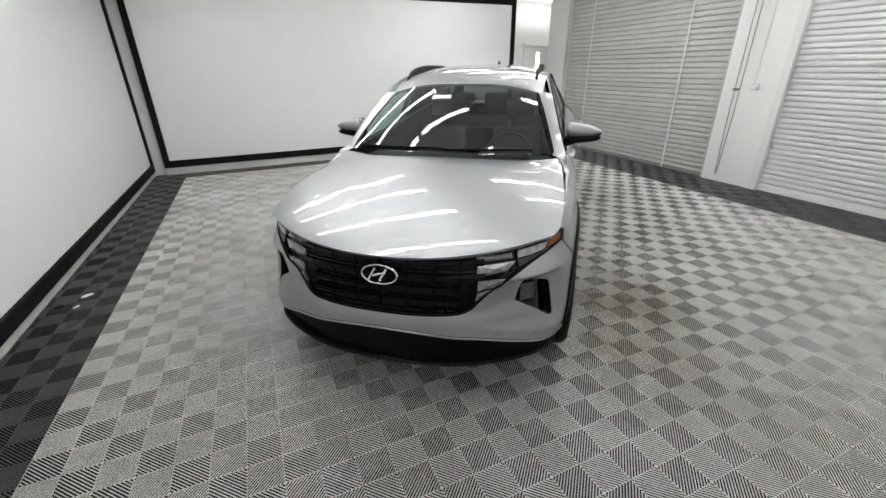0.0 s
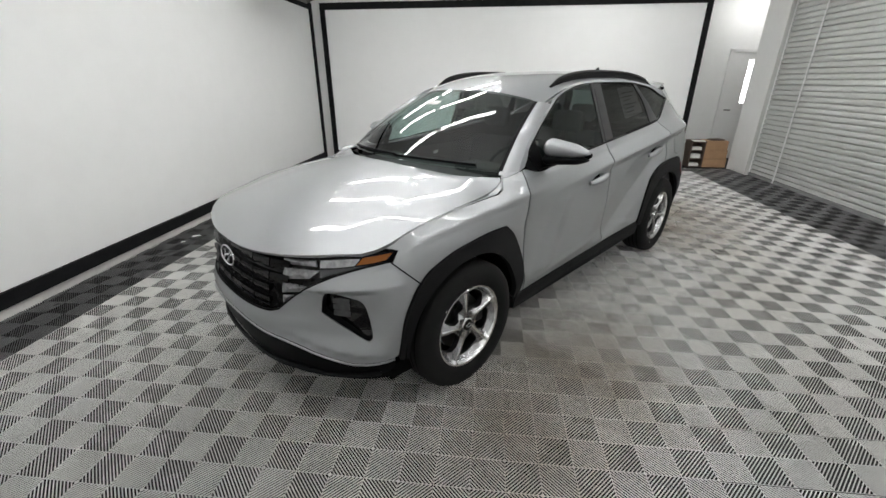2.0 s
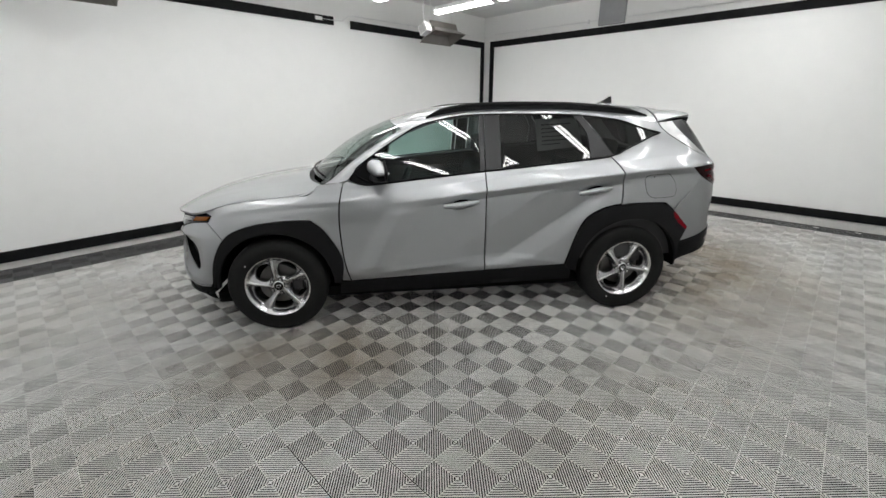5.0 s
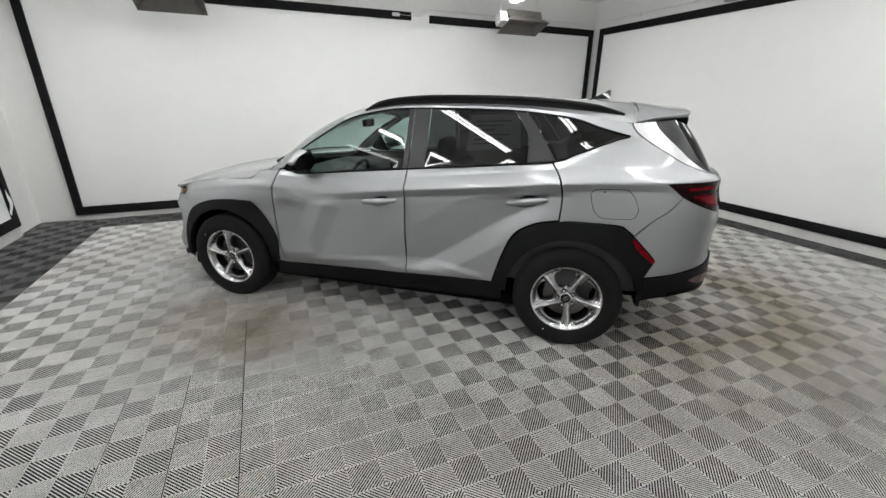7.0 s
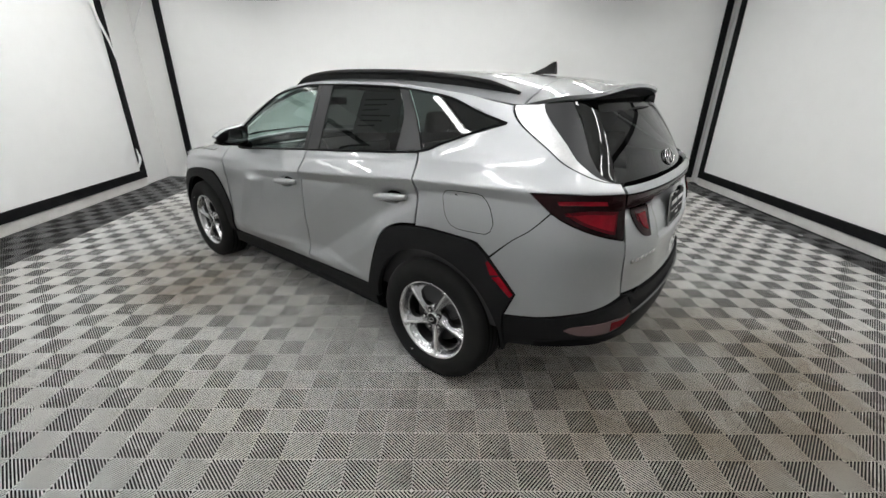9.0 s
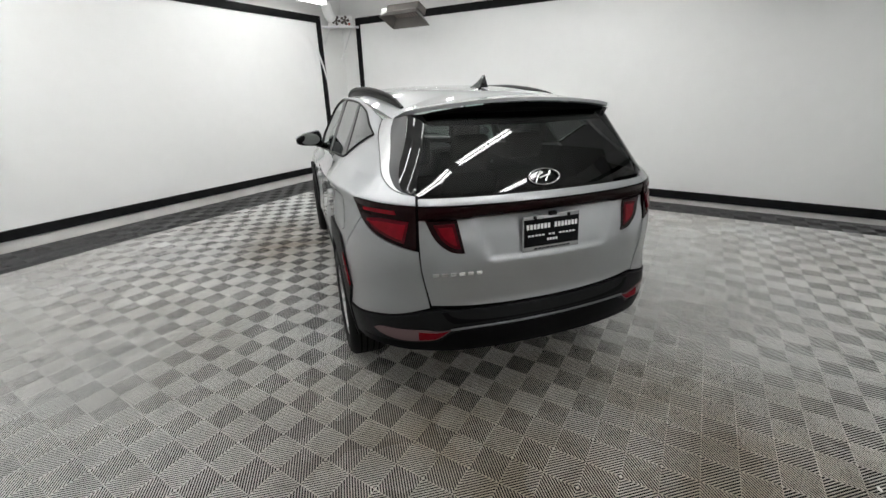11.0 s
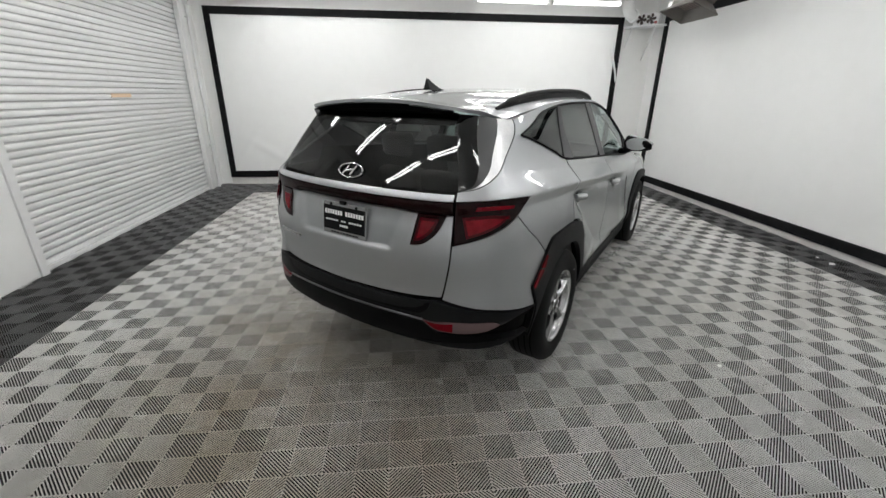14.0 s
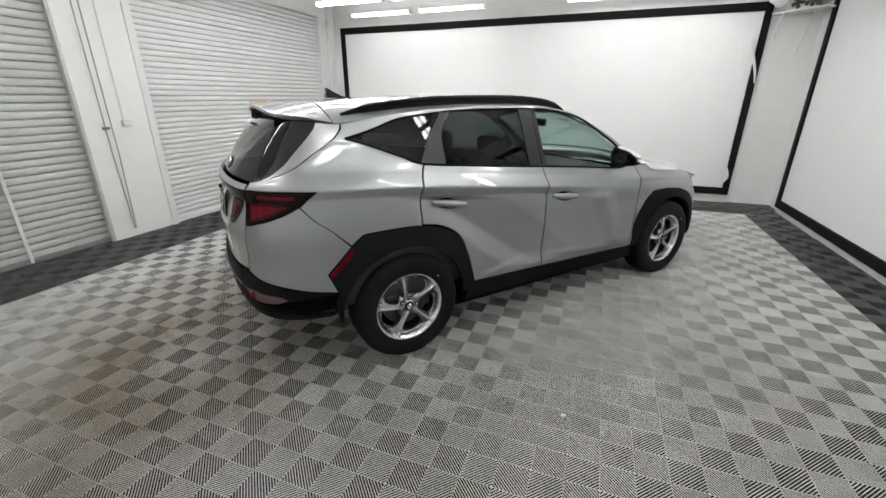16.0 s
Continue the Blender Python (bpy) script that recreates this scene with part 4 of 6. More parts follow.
def smooth_line(pts, step=.02):
    """A flowing line through the points."""
    if len(pts) < 3:
        return pts
    out = []
    n = len(pts)
    for i in range(n - 1):
        p0, p1, p2, p3 = pts[max(0, i - 1)], pts[i], pts[i + 1], pts[min(n - 1, i + 2)]
        k = max(1, int(math.hypot(p2[0] - p1[0], p2[1] - p1[1]) / step))
        for j in range(k):
            t = j / k
            out.append(tuple(.5 * (2 * p1[c] + (p2[c] - p0[c]) * t + (2 * p0[c] - 5 * p1[c] + 4 * p2[c] - p3[c]) * t * t + (3 * p1[c] - p0[c] - 3 * p2[c] + p3[c]) * t ** 3) for c in (0, 1)))
    out.append(pts[-1])
    return out


def loop(*runs):
    """A closed outline from runs of points: each run flows, and the runs meet in corners."""
    out = []
    for r in runs:
        for p in smooth_line(list(r)):
            if not out or math.hypot(p[0] - out[-1][0], p[1] - out[-1][1]) > .002:
                out.append(p)
    while math.hypot(out[0][0] - out[-1][0], out[0][1] - out[-1][1]) < .002:
        out.pop()
    return out


def area(poly):
    return sum(a[0] * b[1] - b[0] * a[1] for a, b in zip(poly, poly[1:] + poly[:1])) / 2


def inset(poly, d):
    if area(poly) < 0:
        poly = poly[::-1]
    n, out = len(poly), []
    for i in range(n):
        a, b, c = poly[i - 1], poly[i], poly[(i + 1) % n]
        u = Vector((b[0] - a[0], b[1] - a[1])).normalized()
        v = Vector((c[0] - b[0], c[1] - b[1])).normalized()
        m = Vector((-u.y - v.y, u.x + v.x))
        m = m.normalized() / max(.4, math.sqrt(max(.16, (1 + u.dot(v)) / 2)))
        out.append((b[0] + m.x * d, b[1] + m.y * d))
    return out


def inside(p, poly):
    x, y = p
    hit = False
    for (ax, ay), (bx, by) in zip(poly, poly[1:] + poly[:1]):
        if (ay > y) != (by > y) and x < (bx - ax) * (y - ay) / (by - ay) + ax:
            hit = not hit
    return hit


def near(p, poly, d):
    x, y = p
    for (ax, ay), (bx, by) in zip(poly, poly[1:] + poly[:1]):
        ux, uy = bx - ax, by - ay
        t = max(0.0, min(1.0, ((x - ax) * ux + (y - ay) * uy) / (ux * ux + uy * uy + 1e-12)))
        if math.hypot(x - ax - ux * t, y - ay - uy * t) < d:
            return True
    return False


def patch(poly, fn, h=.03, gap=.0022, lift=0.0, depth=.014, holes=(), side=1, hh=None):
    """A pressed panel: the outline poly laid onto the surface fn, with turned-in edges. side=-1: its mirror image."""
    poly = inset(poly, gap)
    holes = [inset(q, -gap) for q in holes]
    pts = [Vector(p) for p in poly]
    edges = [(i, (i + 1) % len(poly)) for i in range(len(poly))]
    for q in holes:
        b = len(pts)
        pts += [Vector(p) for p in q]
        edges += [(b + i, b + (i + 1) % len(q)) for i in range(len(q))]
    x0, x1 = min(p[0] for p in poly), max(p[0] for p in poly)
    y0, y1 = min(p[1] for p in poly), max(p[1] for p in poly)
    hv = hh or h
    for i in range(1, int((x1 - x0) / h) + 1):
        for j in range(1, int((y1 - y0) / hv) + 1):
            p = (x0 + i * h, y0 + j * hv)
            if inside(p, poly) and not near(p, poly, min(h, hv) * .45) and not any(inside(p, q) or near(p, q, min(h, hv) * .45) for q in holes):
                pts.append(Vector(p))
    vs, _, fs, vmap, _, _ = delaunay_2d_cdt(pts, edges, [], 0, 1e-6)
    bm = bmesh.new()
    lay = bm.verts.layers.float_vector.new("true_normal")
    top, e = [], .0015
    for v in vs:
        p = warp(fn(v.x, v.y, lift))
        n = (warp(fn(v.x + e, v.y, lift)) - warp(fn(v.x - e, v.y, lift))).cross(warp(fn(v.x, v.y + e, lift)) - warp(fn(v.x, v.y - e, lift)))
        q = bm.verts.new((p[0] * side, p[1], p[2]))
        if n.length > 1e-12:
            n.normalize()
            q[lay] = (n.x * side, n.y, n.z)
        top.append(q)
    for f in fs:
        c = (sum(vs[k].x for k in f) / len(f), sum(vs[k].y for k in f) / len(f))
        if inside(c, poly) and not any(inside(c, q) for q in holes):
            bm.faces.new([top[k] for k in f])
    for v in [v for v in bm.verts if not v.link_faces]:
        bm.verts.remove(v)
    bm.normal_update()
    out = sum((f.normal.dot(f.calc_center_median() - Vector((0, f.calc_center_median().y * .8, .55))) * f.calc_area() for f in bm.faces), 0.0)
    if out < 0:
        bmesh.ops.reverse_faces(bm, faces=bm.faces[:])
        bm.normal_update()
    for v in bm.verts:
        n = Vector(v[lay])
        if n.dot(v.normal) < 0:
            n = -n
        v[lay] = n if n.dot(v.normal) > .8 else v.normal
    if depth > 0:
        rim = [e for e in bm.edges if len(e.link_faces) == 1]
        copies = {}
        for e in rim:
            for v in e.verts:
                if v not in copies:
                    copies[v] = (v.co.copy(), v.co - Vector(v[lay]) * depth)
        made = {v: (bm.verts.new(a), bm.verts.new(b)) for v, (a, b) in copies.items()}
        for e in rim:
            f = e.link_faces[0]
            a, b = e.verts
            vl = list(f.verts)
            if vl[(vl.index(a) + 1) % len(vl)] != b:
                a, b = b, a
            bm.faces.new((made[b][0], made[a][0], made[a][1], made[b][1]))
    return bm


def ruled(ca, cb, k0=0.0, k1=1.0, n=24, m=6, bow=0.0, side=1, depth=.01):
    """A skin between two lines of 3D points."""
    def along(c, t):
        f = t * (len(c) - 1)
        i = min(len(c) - 2, int(f))
        return c[i].lerp(c[i + 1], f - i)
    bm = bmesh.new()
    grid = []
    for i in range(n + 1):
        a, b = along(ca, i / n), along(cb, i / n)
        row = []
        for j in range(m + 1):
            k = k0 + (k1 - k0) * j / m
            p = a.lerp(b, k)
            o = (p - Vector((0, p.y * .8, .7))).normalized()
            p = warp(p + o * bow * math.sin(math.pi * k))
            row.append(bm.verts.new((p[0] * side, p[1], p[2])))
        grid.append(row)
    for a, b in zip(grid, grid[1:]):
        for j in range(m):
            bm.faces.new((a[j], a[j + 1], b[j + 1], b[j]))
    bm.normal_update()
    f = list(bm.faces)[len(bm.faces) // 2]
    if f.normal.dot(f.calc_center_median() - Vector((0, f.calc_center_median().y * .8, .7))) < 0:
        bmesh.ops.reverse_faces(bm, faces=bm.faces[:])
    return bm


car = thing("car", "silver compact crossover car with black wheel arch trim, parked", "car", (0, 0, 0), -39.0)

# outlines on the flank, given as (length, height)
BELT = [(-.80, 1.085), (-.553, 1.092), (.205, 1.156), (.7, 1.198), (1.19, 1.243)]
KICK = [(1.19, 1.243), (1.318, 1.288), (1.45, 1.337), (1.573, 1.384), (1.645, 1.403)]
LINE = [(-.89, 1.10), (-.78, 1.205), (-.646, 1.302), (-.43, 1.415), (-.22, 1.503), (-.01, 1.548), (.2, 1.565), (.62, 1.567), (.975, 1.556), (1.25, 1.532), (1.5, 1.503), (1.65, 1.478)]
DLO = [(-.815, 1.12), (-.74, 1.19), (-.625, 1.278), (-.433, 1.392), (-.266, 1.475), (-.02, 1.529), (.2, 1.546), (.62, 1.548), (.902, 1.541), (.977, 1.536), (1.285, 1.502), (1.478, 1.445), (1.645, 1.403)]


def upto(run, a, b):
    return [p for p in run if a <= p[0] <= b]


def at_x(run, x):
    for p, q in zip(run, run[1:]):
        if p[0] <= x <= q[0]:
            k = (x - p[0]) / (q[0] - p[0])
            return (x, p[1] + (q[1] - p[1]) * k)
    return run[-1]


def lower(run, d):
    return [(x, y - d) for x, y in run]


FRONT_SEAM = [(-.836, .366), (-.862, .48), (-.878, .6), (-.886, .8), (-.875, .95), (-.860, 1.03), (-.842, 1.10)]
MID_SEAM = [(.206, .398), (.205, .8), (.206, 1.156)]
ARCH_F = [(-1.845, .372), (-1.838, .44), (-1.808, .574), (-1.745, .70), (-1.66, .785), (-1.50, .842), (-1.27, .866), (-1.09, .86)]
ARCH_F2 = [(-1.09, .86), (-.995, .77), (-.888, .56), (-.902, .385)]
ARCH_R = [(.868, .425), (.93, .626), (1.003, .775), (1.13, .858), (1.36, .897), (1.61, .895)]
ARCH_R2 = [(1.61, .895), (1.655, .876), (1.70, .838), (1.772, .765), (1.845, .69)]


def arc(cx, a0, a1, r=.408, n=28, cz=.362):
    return [(cx + r * math.cos(radians(a0 + (a1 - a0) * i / n)), cz + r * math.sin(radians(a0 + (a1 - a0) * i / n))) for i in range(n + 1)]


LAMP_TOP = [(1.858, 1.150), (2.0, 1.158), (2.183, 1.160), (2.318, 1.157)]
LAMP_LOW = [(1.858, 1.150), (1.941, 1.088), (2.047, 1.039), (2.171, 1.001), (2.318, .965)]
BUMP_SEAM = [(1.708, .840), (1.80, .93), (1.88, .994), (1.96, 1.078)]

HANDLES = ((-.115, .916, .146, .943), (.939, .980, 1.19, 1.019))


def cup_line(s0, z0, s1, z1):
    a, b = (s0 + s1) / 2, (z0 + z1) / 2
    k = (z1 - z0) / (s1 - s0)
    return loop([(a + .088 * math.cos(math.pi * q / 10), b + .036 * math.sin(math.pi * q / 10) + k * .088 * math.cos(math.pi * q / 10) - .004) for q in range(21)])


for side in (1, -1):
    # doors
    d = part("front_door", patch(loop(FRONT_SEAM, [(-.842, 1.10), (-.815, 1.112)], [(-.815, 1.112), (-.70, 1.082), (-.553, 1.084), (-.1, 1.122), (.206, 1.149)], MID_SEAM[::-1],
                                 [(.206, .398), (-.3, .384), (-.836, .366)]), body, side=side, h=.018, hh=.010, holes=[cup_line(*HANDLES[0])]), M_paint, car, smooth=50)
    rd = part("rear_door", patch(loop([(.212, .399), (.211, .8), (.212, 1.149)], [(.212, 1.149), (.7, 1.191), (1.195, 1.237)], [(1.195, 1.237), (1.255, 1.15), (1.276, 1.03), (1.272, .90)],
                                      [(1.272, .90), (1.13, .868), (.997, .785), (.922, .63), (.862, .424)], [(.862, .424), (.5, .41), (.212, .399)]), body, side=side, h=.018, hh=.010, holes=[cup_line(*HANDLES[1])]), M_paint, car, smooth=50)
    # glass and pillars
    zt = lambda x: at_x(DLO, x)
    part("window", patch(loop([(-.60, 1.094), (-.2, 1.124), (.165, 1.156)], [(.165, 1.156), zt(.175)], [zt(.175)] + upto(DLO, -.55, .1)[::-1] + [zt(-.655)], [zt(-.655), (-.60, 1.094)]), body, side=side, gap=.001, lift=-.004, depth=.004),
         G_front, d, "tinted front side window")
    part("sail_trim", patch(loop([zt(-.66), zt(-.74), (-.80, 1.122), (-.70, 1.088), (-.607, 1.094)]), body, side=side, gap=.001, lift=-.001), M_black, d)
    part("pillar_trim", patch(loop([(.17, 1.156), (.206, 1.159)], [(.206, 1.159), zt(.216)], [zt(.216), zt(.18)], [zt(.18), (.17, 1.156)]), body, side=side, gap=.001, lift=.001), M_pillar, d)
    part("pillar_trim", patch(loop([(.212, 1.160), (.332, 1.17)], [(.332, 1.17), zt(.333)], [zt(.333), zt(.222)], [zt(.222), (.212, 1.160)]), body, side=side, gap=.001, lift=.001), M_pillar, rd)
    part("window", patch(loop([(.337, 1.171), (.7, 1.202), (1.03, 1.232)], [(1.03, 1.232), (1.025, 1.33), (1.005, 1.42), zt(.91)], [zt(.91), zt(.62), zt(.338)]), body, side=side, gap=.001, lift=-.004, depth=.004),
         G_dark, rd, "dark tinted rear side window")
    part("pillar_trim", patch(loop([(1.036, 1.232), (1.215, 1.25)], [(1.215, 1.25), (1.11, 1.40), zt(.985)], [zt(.985), zt(.917)], [zt(.917), (1.011, 1.42), (1.031, 1.33), (1.036, 1.232)]), body, side=side, gap=.001, lift=.001), M_pillar, rd)
    part("quarter_window", patch(loop([(1.225, 1.256), (1.318, 1.293), (1.45, 1.342), (1.573, 1.388), (1.63, 1.402)], [(1.63, 1.402)] + upto(DLO, 1.2, 1.5)[::-1] + [zt(.995)], [zt(.995), (1.118, 1.40), (1.225, 1.256)]), body, side=side, gap=.001, lift=-.003, depth=.004),
         G_dark, car, "dark tinted quarter window")
    # black seal below the glass, bright line above
    bl = [(-.70, 1.086), (-.553, 1.089), (-.1, 1.128), (.205, 1.154), (.7, 1.196), (1.19, 1.242), (1.318, 1.288), (1.573, 1.384), (1.64, 1.401)]
    part("belt_seal", tube(bmesh.new(), [Vector((p.x * side, p.y, p.z)) for p in (warp(body(a, b, .004)) for a, b in smooth_line(bl, .05))], .0065, 6), M_black, car, smooth=60)
    part("glass_seal", tube(bmesh.new(), [Vector((p.x * side, p.y, p.z)) for p in (warp(body(a, b, .002)) for a, b in smooth_line([(-.66, 1.10), (-.76, 1.172)] + DLO[2:], .04))], .006, 6), M_black, car, smooth=60)
    part("window_frame", patch(loop(DLO[:-1], [DLO[-2], at_x(LINE, 1.478)], [at_x(LINE, 1.478)] + [p for p in LINE if p[0] < 1.45][::-1], [LINE[0], DLO[0]]), body, side=side, gap=.001, lift=.0), M_paint, car, smooth=50)
    # fender, quarter, bumper corners
    part("front_fender", patch(loop([(-.905, .375), (-.890, .56), (-.997, .768), (-1.09, .86)], [(-1.09, .86), (-1.27, .866), (-1.50, .842), (-1.66, .785), (-1.715, .738)], [(-1.715, .738), (-1.835, .852)],
                                    [(-1.835, .852), (-1.80, .903)], [(-1.80, .903), (-1.875, .922), (-1.845, .934), (-1.666, .981), (-1.466, 1.007), (-1.267, 1.021), (-1.10, 1.032), (-1.055, 1.06), (-1.035, 1.095)],
                                    [(-1.035, 1.095), (-.95, 1.10), (-.850, 1.108)], [(p[0] - .006, p[1]) for p in FRONT_SEAM[::-1]]), body, side=side, h=.018, hh=.012), M_paint, car, smooth=50)
    part("rear_quarter", patch(loop([(1.278, .90), (1.282, 1.03), (1.262, 1.15), (1.20, 1.242)], [(1.20, 1.242)] + KICK[1:], [(1.645, 1.403), (1.478, 1.452), (1.47, 1.5)], [(1.47, 1.505), (1.65, 1.478)],
                                    [(1.65, 1.478), (1.655, 1.455), (1.71, 1.402), (1.85, 1.325), (1.97, 1.268), (2.08, 1.235), (2.2, 1.208), (2.315, 1.195)], [(2.315, 1.195), (2.318, 1.16)], LAMP_TOP[::-1], LAMP_LOW[:2] + [(1.955, 1.078)],
                                    BUMP_SEAM[::-1], [(1.708, .840), (1.655, .880), (1.61, .897), (1.36, .90), (1.278, .889)]), body, side=side, h=.018, hh=.011), M_paint, car, smooth=50)
    part("arch_trim", patch(loop(ARCH_F, ARCH_F2, [(-.902, .385), (-.912, .366)], [(-.912, .366)] + arc(-1.378, 0, 180, .416), [(-1.794, .362), (-1.845, .372)]), body, side=side, lift=.012, depth=.03), M_clad, car, "dark plastic wheel arch trim", smooth=50)
    part("arch_trim", patch(loop(ARCH_R, ARCH_R2, [(1.845, .69), (1.797, .575)], [(1.797, .575), (1.800, .46), (1.812, .372)], [(1.812, .366)] + arc(1.378, 0, 180, .416), [(.962, .362), (.885, .385), (.868, .425)]), body, side=side, lift=.012, depth=.03), M_clad, car, "dark plastic wheel arch trim", smooth=50)
    part("arch_reflector", patch(loop([(1.712, .825), (1.768, .768)], [(1.768, .768), (1.727, .757)], [(1.727, .757), (1.700, .814)], [(1.700, .814), (1.712, .825)]), body, side=side, lift=.016, depth=.006, gap=.001), M_redlamp, car, "red upper side reflector")
    part("arch_reflector", patch(loop([(1.773, .763), (1.842, .692)], [(1.842, .692), (1.828, .672)], [(1.828, .672), (1.735, .750)], [(1.735, .750), (1.773, .763)]), body, side=side, lift=.016, depth=.006, gap=.001), M_redlamp, car, "red lower side reflector")
    part("sill_trim", patch(loop([(-.93, .26), (.93, .285)], [(.93, .285), (.875, .418), (.5, .405), (-.836, .36), (-.92, .37)], [(-.92, .37), (-.93, .26)]), body, side=side, lift=.004, depth=.05), M_clad, car, "dark plastic sill trim", smooth=50)
    # tail lamps
    lamp_ob = part("tail_lamp", patch(loop(LAMP_TOP, [(2.318, 1.157), (2.318, .965)], LAMP_LOW[::-1]), body, side=side, lift=.002, h=.02), M_reddark, car, "dark red tail lamp", smooth=50)
    glass = loop([(2.01, 1.084), (2.13, 1.100), (2.285, 1.092)], [(2.285, 1.092), (2.262, .994)], [(2.262, .994), (2.17, 1.018), (2.08, 1.048), (2.01, 1.084)])
    part("lamp_lens", patch(glass, body, side=side, lift=.006, depth=.004, h=.02), M_redmid, lamp_ob, "deep red lens")
    part("inner_lens", patch(inset(glass, .013), body, side=side, lift=.0095, depth=.003, h=.02), M_redlamp, lamp_ob, "bright red inner panel")
    part("lamp_lens", patch(loop([(1.98, 1.130), (2.1, 1.138), (2.21, 1.138)], [(2.21, 1.138), (2.22, 1.116)], [(2.22, 1.116), (2.1, 1.117), (1.99, 1.112)]), body, side=side, lift=.005, depth=.003, h=.02), M_redlamp, lamp_ob, "red upper lens")
    inner = part("tail_lamp", patch(loop([(2.355, 1.094), (2.40, 1.012), (2.47, .957), (2.535, .948)], [(2.535, .948), (2.505, 1.094)], [(2.505, 1.094), (2.355, 1.094)]), body, side=side, lift=.005, depth=.012, h=.02), M_reddark, car, "dark red tail lamp", smooth=50)
    glass = loop([(2.39, 1.078), (2.43, 1.01), (2.485, .972), (2.518, .968)], [(2.518, .968), (2.492, 1.08)], [(2.492, 1.08), (2.39, 1.078)])
    part("lamp_lens", patch(glass, body, side=side, lift=.006, depth=.004, h=.02), M_redmid, inner, "deep red lens")
    part("inner_lens", patch(inset(glass, .013), body, side=side, lift=.0095, depth=.003, h=.02), M_redlamp, inner, "bright red inner panel")
    fog = part("rear_fog_lamp", patch(loop([(2.07, .560), (2.13, .584), (2.328, .586), (2.40, .576), (2.475, .582)], [(2.475, .582), (2.44, .552), (2.393, .528), (2.28, .524), (2.14, .536), (2.07, .560)]), body, side=side, lift=.010, depth=.02, h=.02), M_redclear, car, "red and clear rear bumper lamp", smooth=50)
    part("lamp_lens", patch(loop([(2.31, .578), (2.40, .569), (2.458, .576)], [(2.458, .576), (2.43, .553), (2.39, .533), (2.31, .530)], [(2.31, .530), (2.31, .578)]), body, side=side, lift=.013, depth=.003, h=.02), M_redlamp, fog, "red lens")
    # D pillar: bright strip, then gloss black beside the rear glass
    ea = [body(a, b) for a, b in smooth_line([(1.65, 1.478), (1.655, 1.455), (1.71, 1.402), (1.85, 1.325), (1.97, 1.268), (2.08, 1.235), (2.2, 1.208), (2.315, 1.195)], .03)]
    eb = [gate_glass(a, b) for a, b in smooth_line([(.485, 1.505), (.50, 1.455), (.535, 1.37), (.565, 1.30), (.585, 1.25), (.595, 1.215), (.60, 1.185)], .02)]
    def along(c, f):
        f *= len(c) - 1
        i = min(len(c) - 2, int(f))
        return c[i].lerp(c[i + 1], f - i)
    sa = smooth_line([(1.65, 1.478), (1.655, 1.455), (1.71, 1.402), (1.85, 1.325), (1.97, 1.268), (2.08, 1.235), (2.2, 1.208), (2.315, 1.195)], .03)
    sb = smooth_line([(.485, 1.505), (.50, 1.455), (.535, 1.37), (.565, 1.30), (.585, 1.25), (.595, 1.215), (.60, 1.185)], .02)
    ta = [(body(a + .01, b) - body(a - .01, b)).normalized() for a, b in sa]
    tb = [(gate_glass(a - .01, b) - gate_glass(a + .01, b)).normalized() for a, b in sb]

    def corner(f, k):
        """The rounded corner between flank and rear glass: f down the pillar, k from flank to glass."""
        p, q, u, v = along(ea, f), along(eb, f), along(ta, f), along(tb, f)
        n = (q - p).length * .8
        k2, k3 = k * k, k * k * k
        return p * (2 * k3 - 3 * k2 + 1) + u * (n * (k3 - 2 * k2 + k)) + q * (3 * k2 - 2 * k3) + v * (n * (k3 - k2))

    def band(k0, k1, n=30, m=8):
        bm = bmesh.new()
        g = [[bm.verts.new((lambda p: (p.x * side, p.y, p.z))(warp(corner(i / n, k0(i / n) + (k1(i / n) - k0(i / n)) * j / m)))) for j in range(m + 1)] for i in range(n + 1)]
        for a, b in zip(g, g[1:]):
            for j in range(m):
                bm.faces.new((a[j], a[j + 1], b[j + 1], b[j]) if side > 0 else (b[j], b[j + 1], a[j + 1], a[j]))
        return bm
    k_a, k_b = (lambda f: .36 * (1 - .92 * f ** 2) + .034), (lambda f: .36 * (1 - .92 * f ** 2) + .038 + .30 * (1 - .75 * f ** 2))
    part("pillar_seam", band(lambda f: .001, lambda f: .030), M_black, car)
    part("pillar_panel", band(lambda f: .031, lambda f: k_a(f) - .006), M_pillarstrip, car, "bright silver rear pillar panel", smooth=60)
    part("pillar_side_trim", band(k_a, k_b), M_pillar, car, "dark rear pillar trim", smooth=60)
    part("window_edge", band(lambda f: k_b(f) + .006, lambda f: 1.0, 30, 12), M_wrap, car, "dark wrap-round edge of the rear window", smooth=60)

# nose
def both(poly_half, mid):
    return poly_half + [(2 * mid - a, b) for a, b in poly_half[::-1]]


FOG = [(-2.213, .632), (-2.175, .732), (-2.058, .714), (-1.995, .68), (-1.968, .573), (-1.978, .498), (-2.10, .572)]
FOG_M = [(2 * S0 - a, b) for a, b in FOG]
GR_LOW = [(-2.895, .587), (-2.722, .588), (-2.584, .593), (-2.493, .60), (-2.445, .615)]
GR_END = [(-2.445, .615), (-2.404, .650), (-2.33, .709), (-2.256, .757), (-2.153, .803), (-2.068, .828), (-1.961, .848), (-1.842, .858)]
CH = [(-1.868, .388), (-1.953, .378), (-2.06, .388), (-2.2, .425), (-2.455, .475), (-2.70, .505), (-2.895, .512)]


def mir(run):
    return [(2 * S0 - a, b) for a, b in run[::-1]]


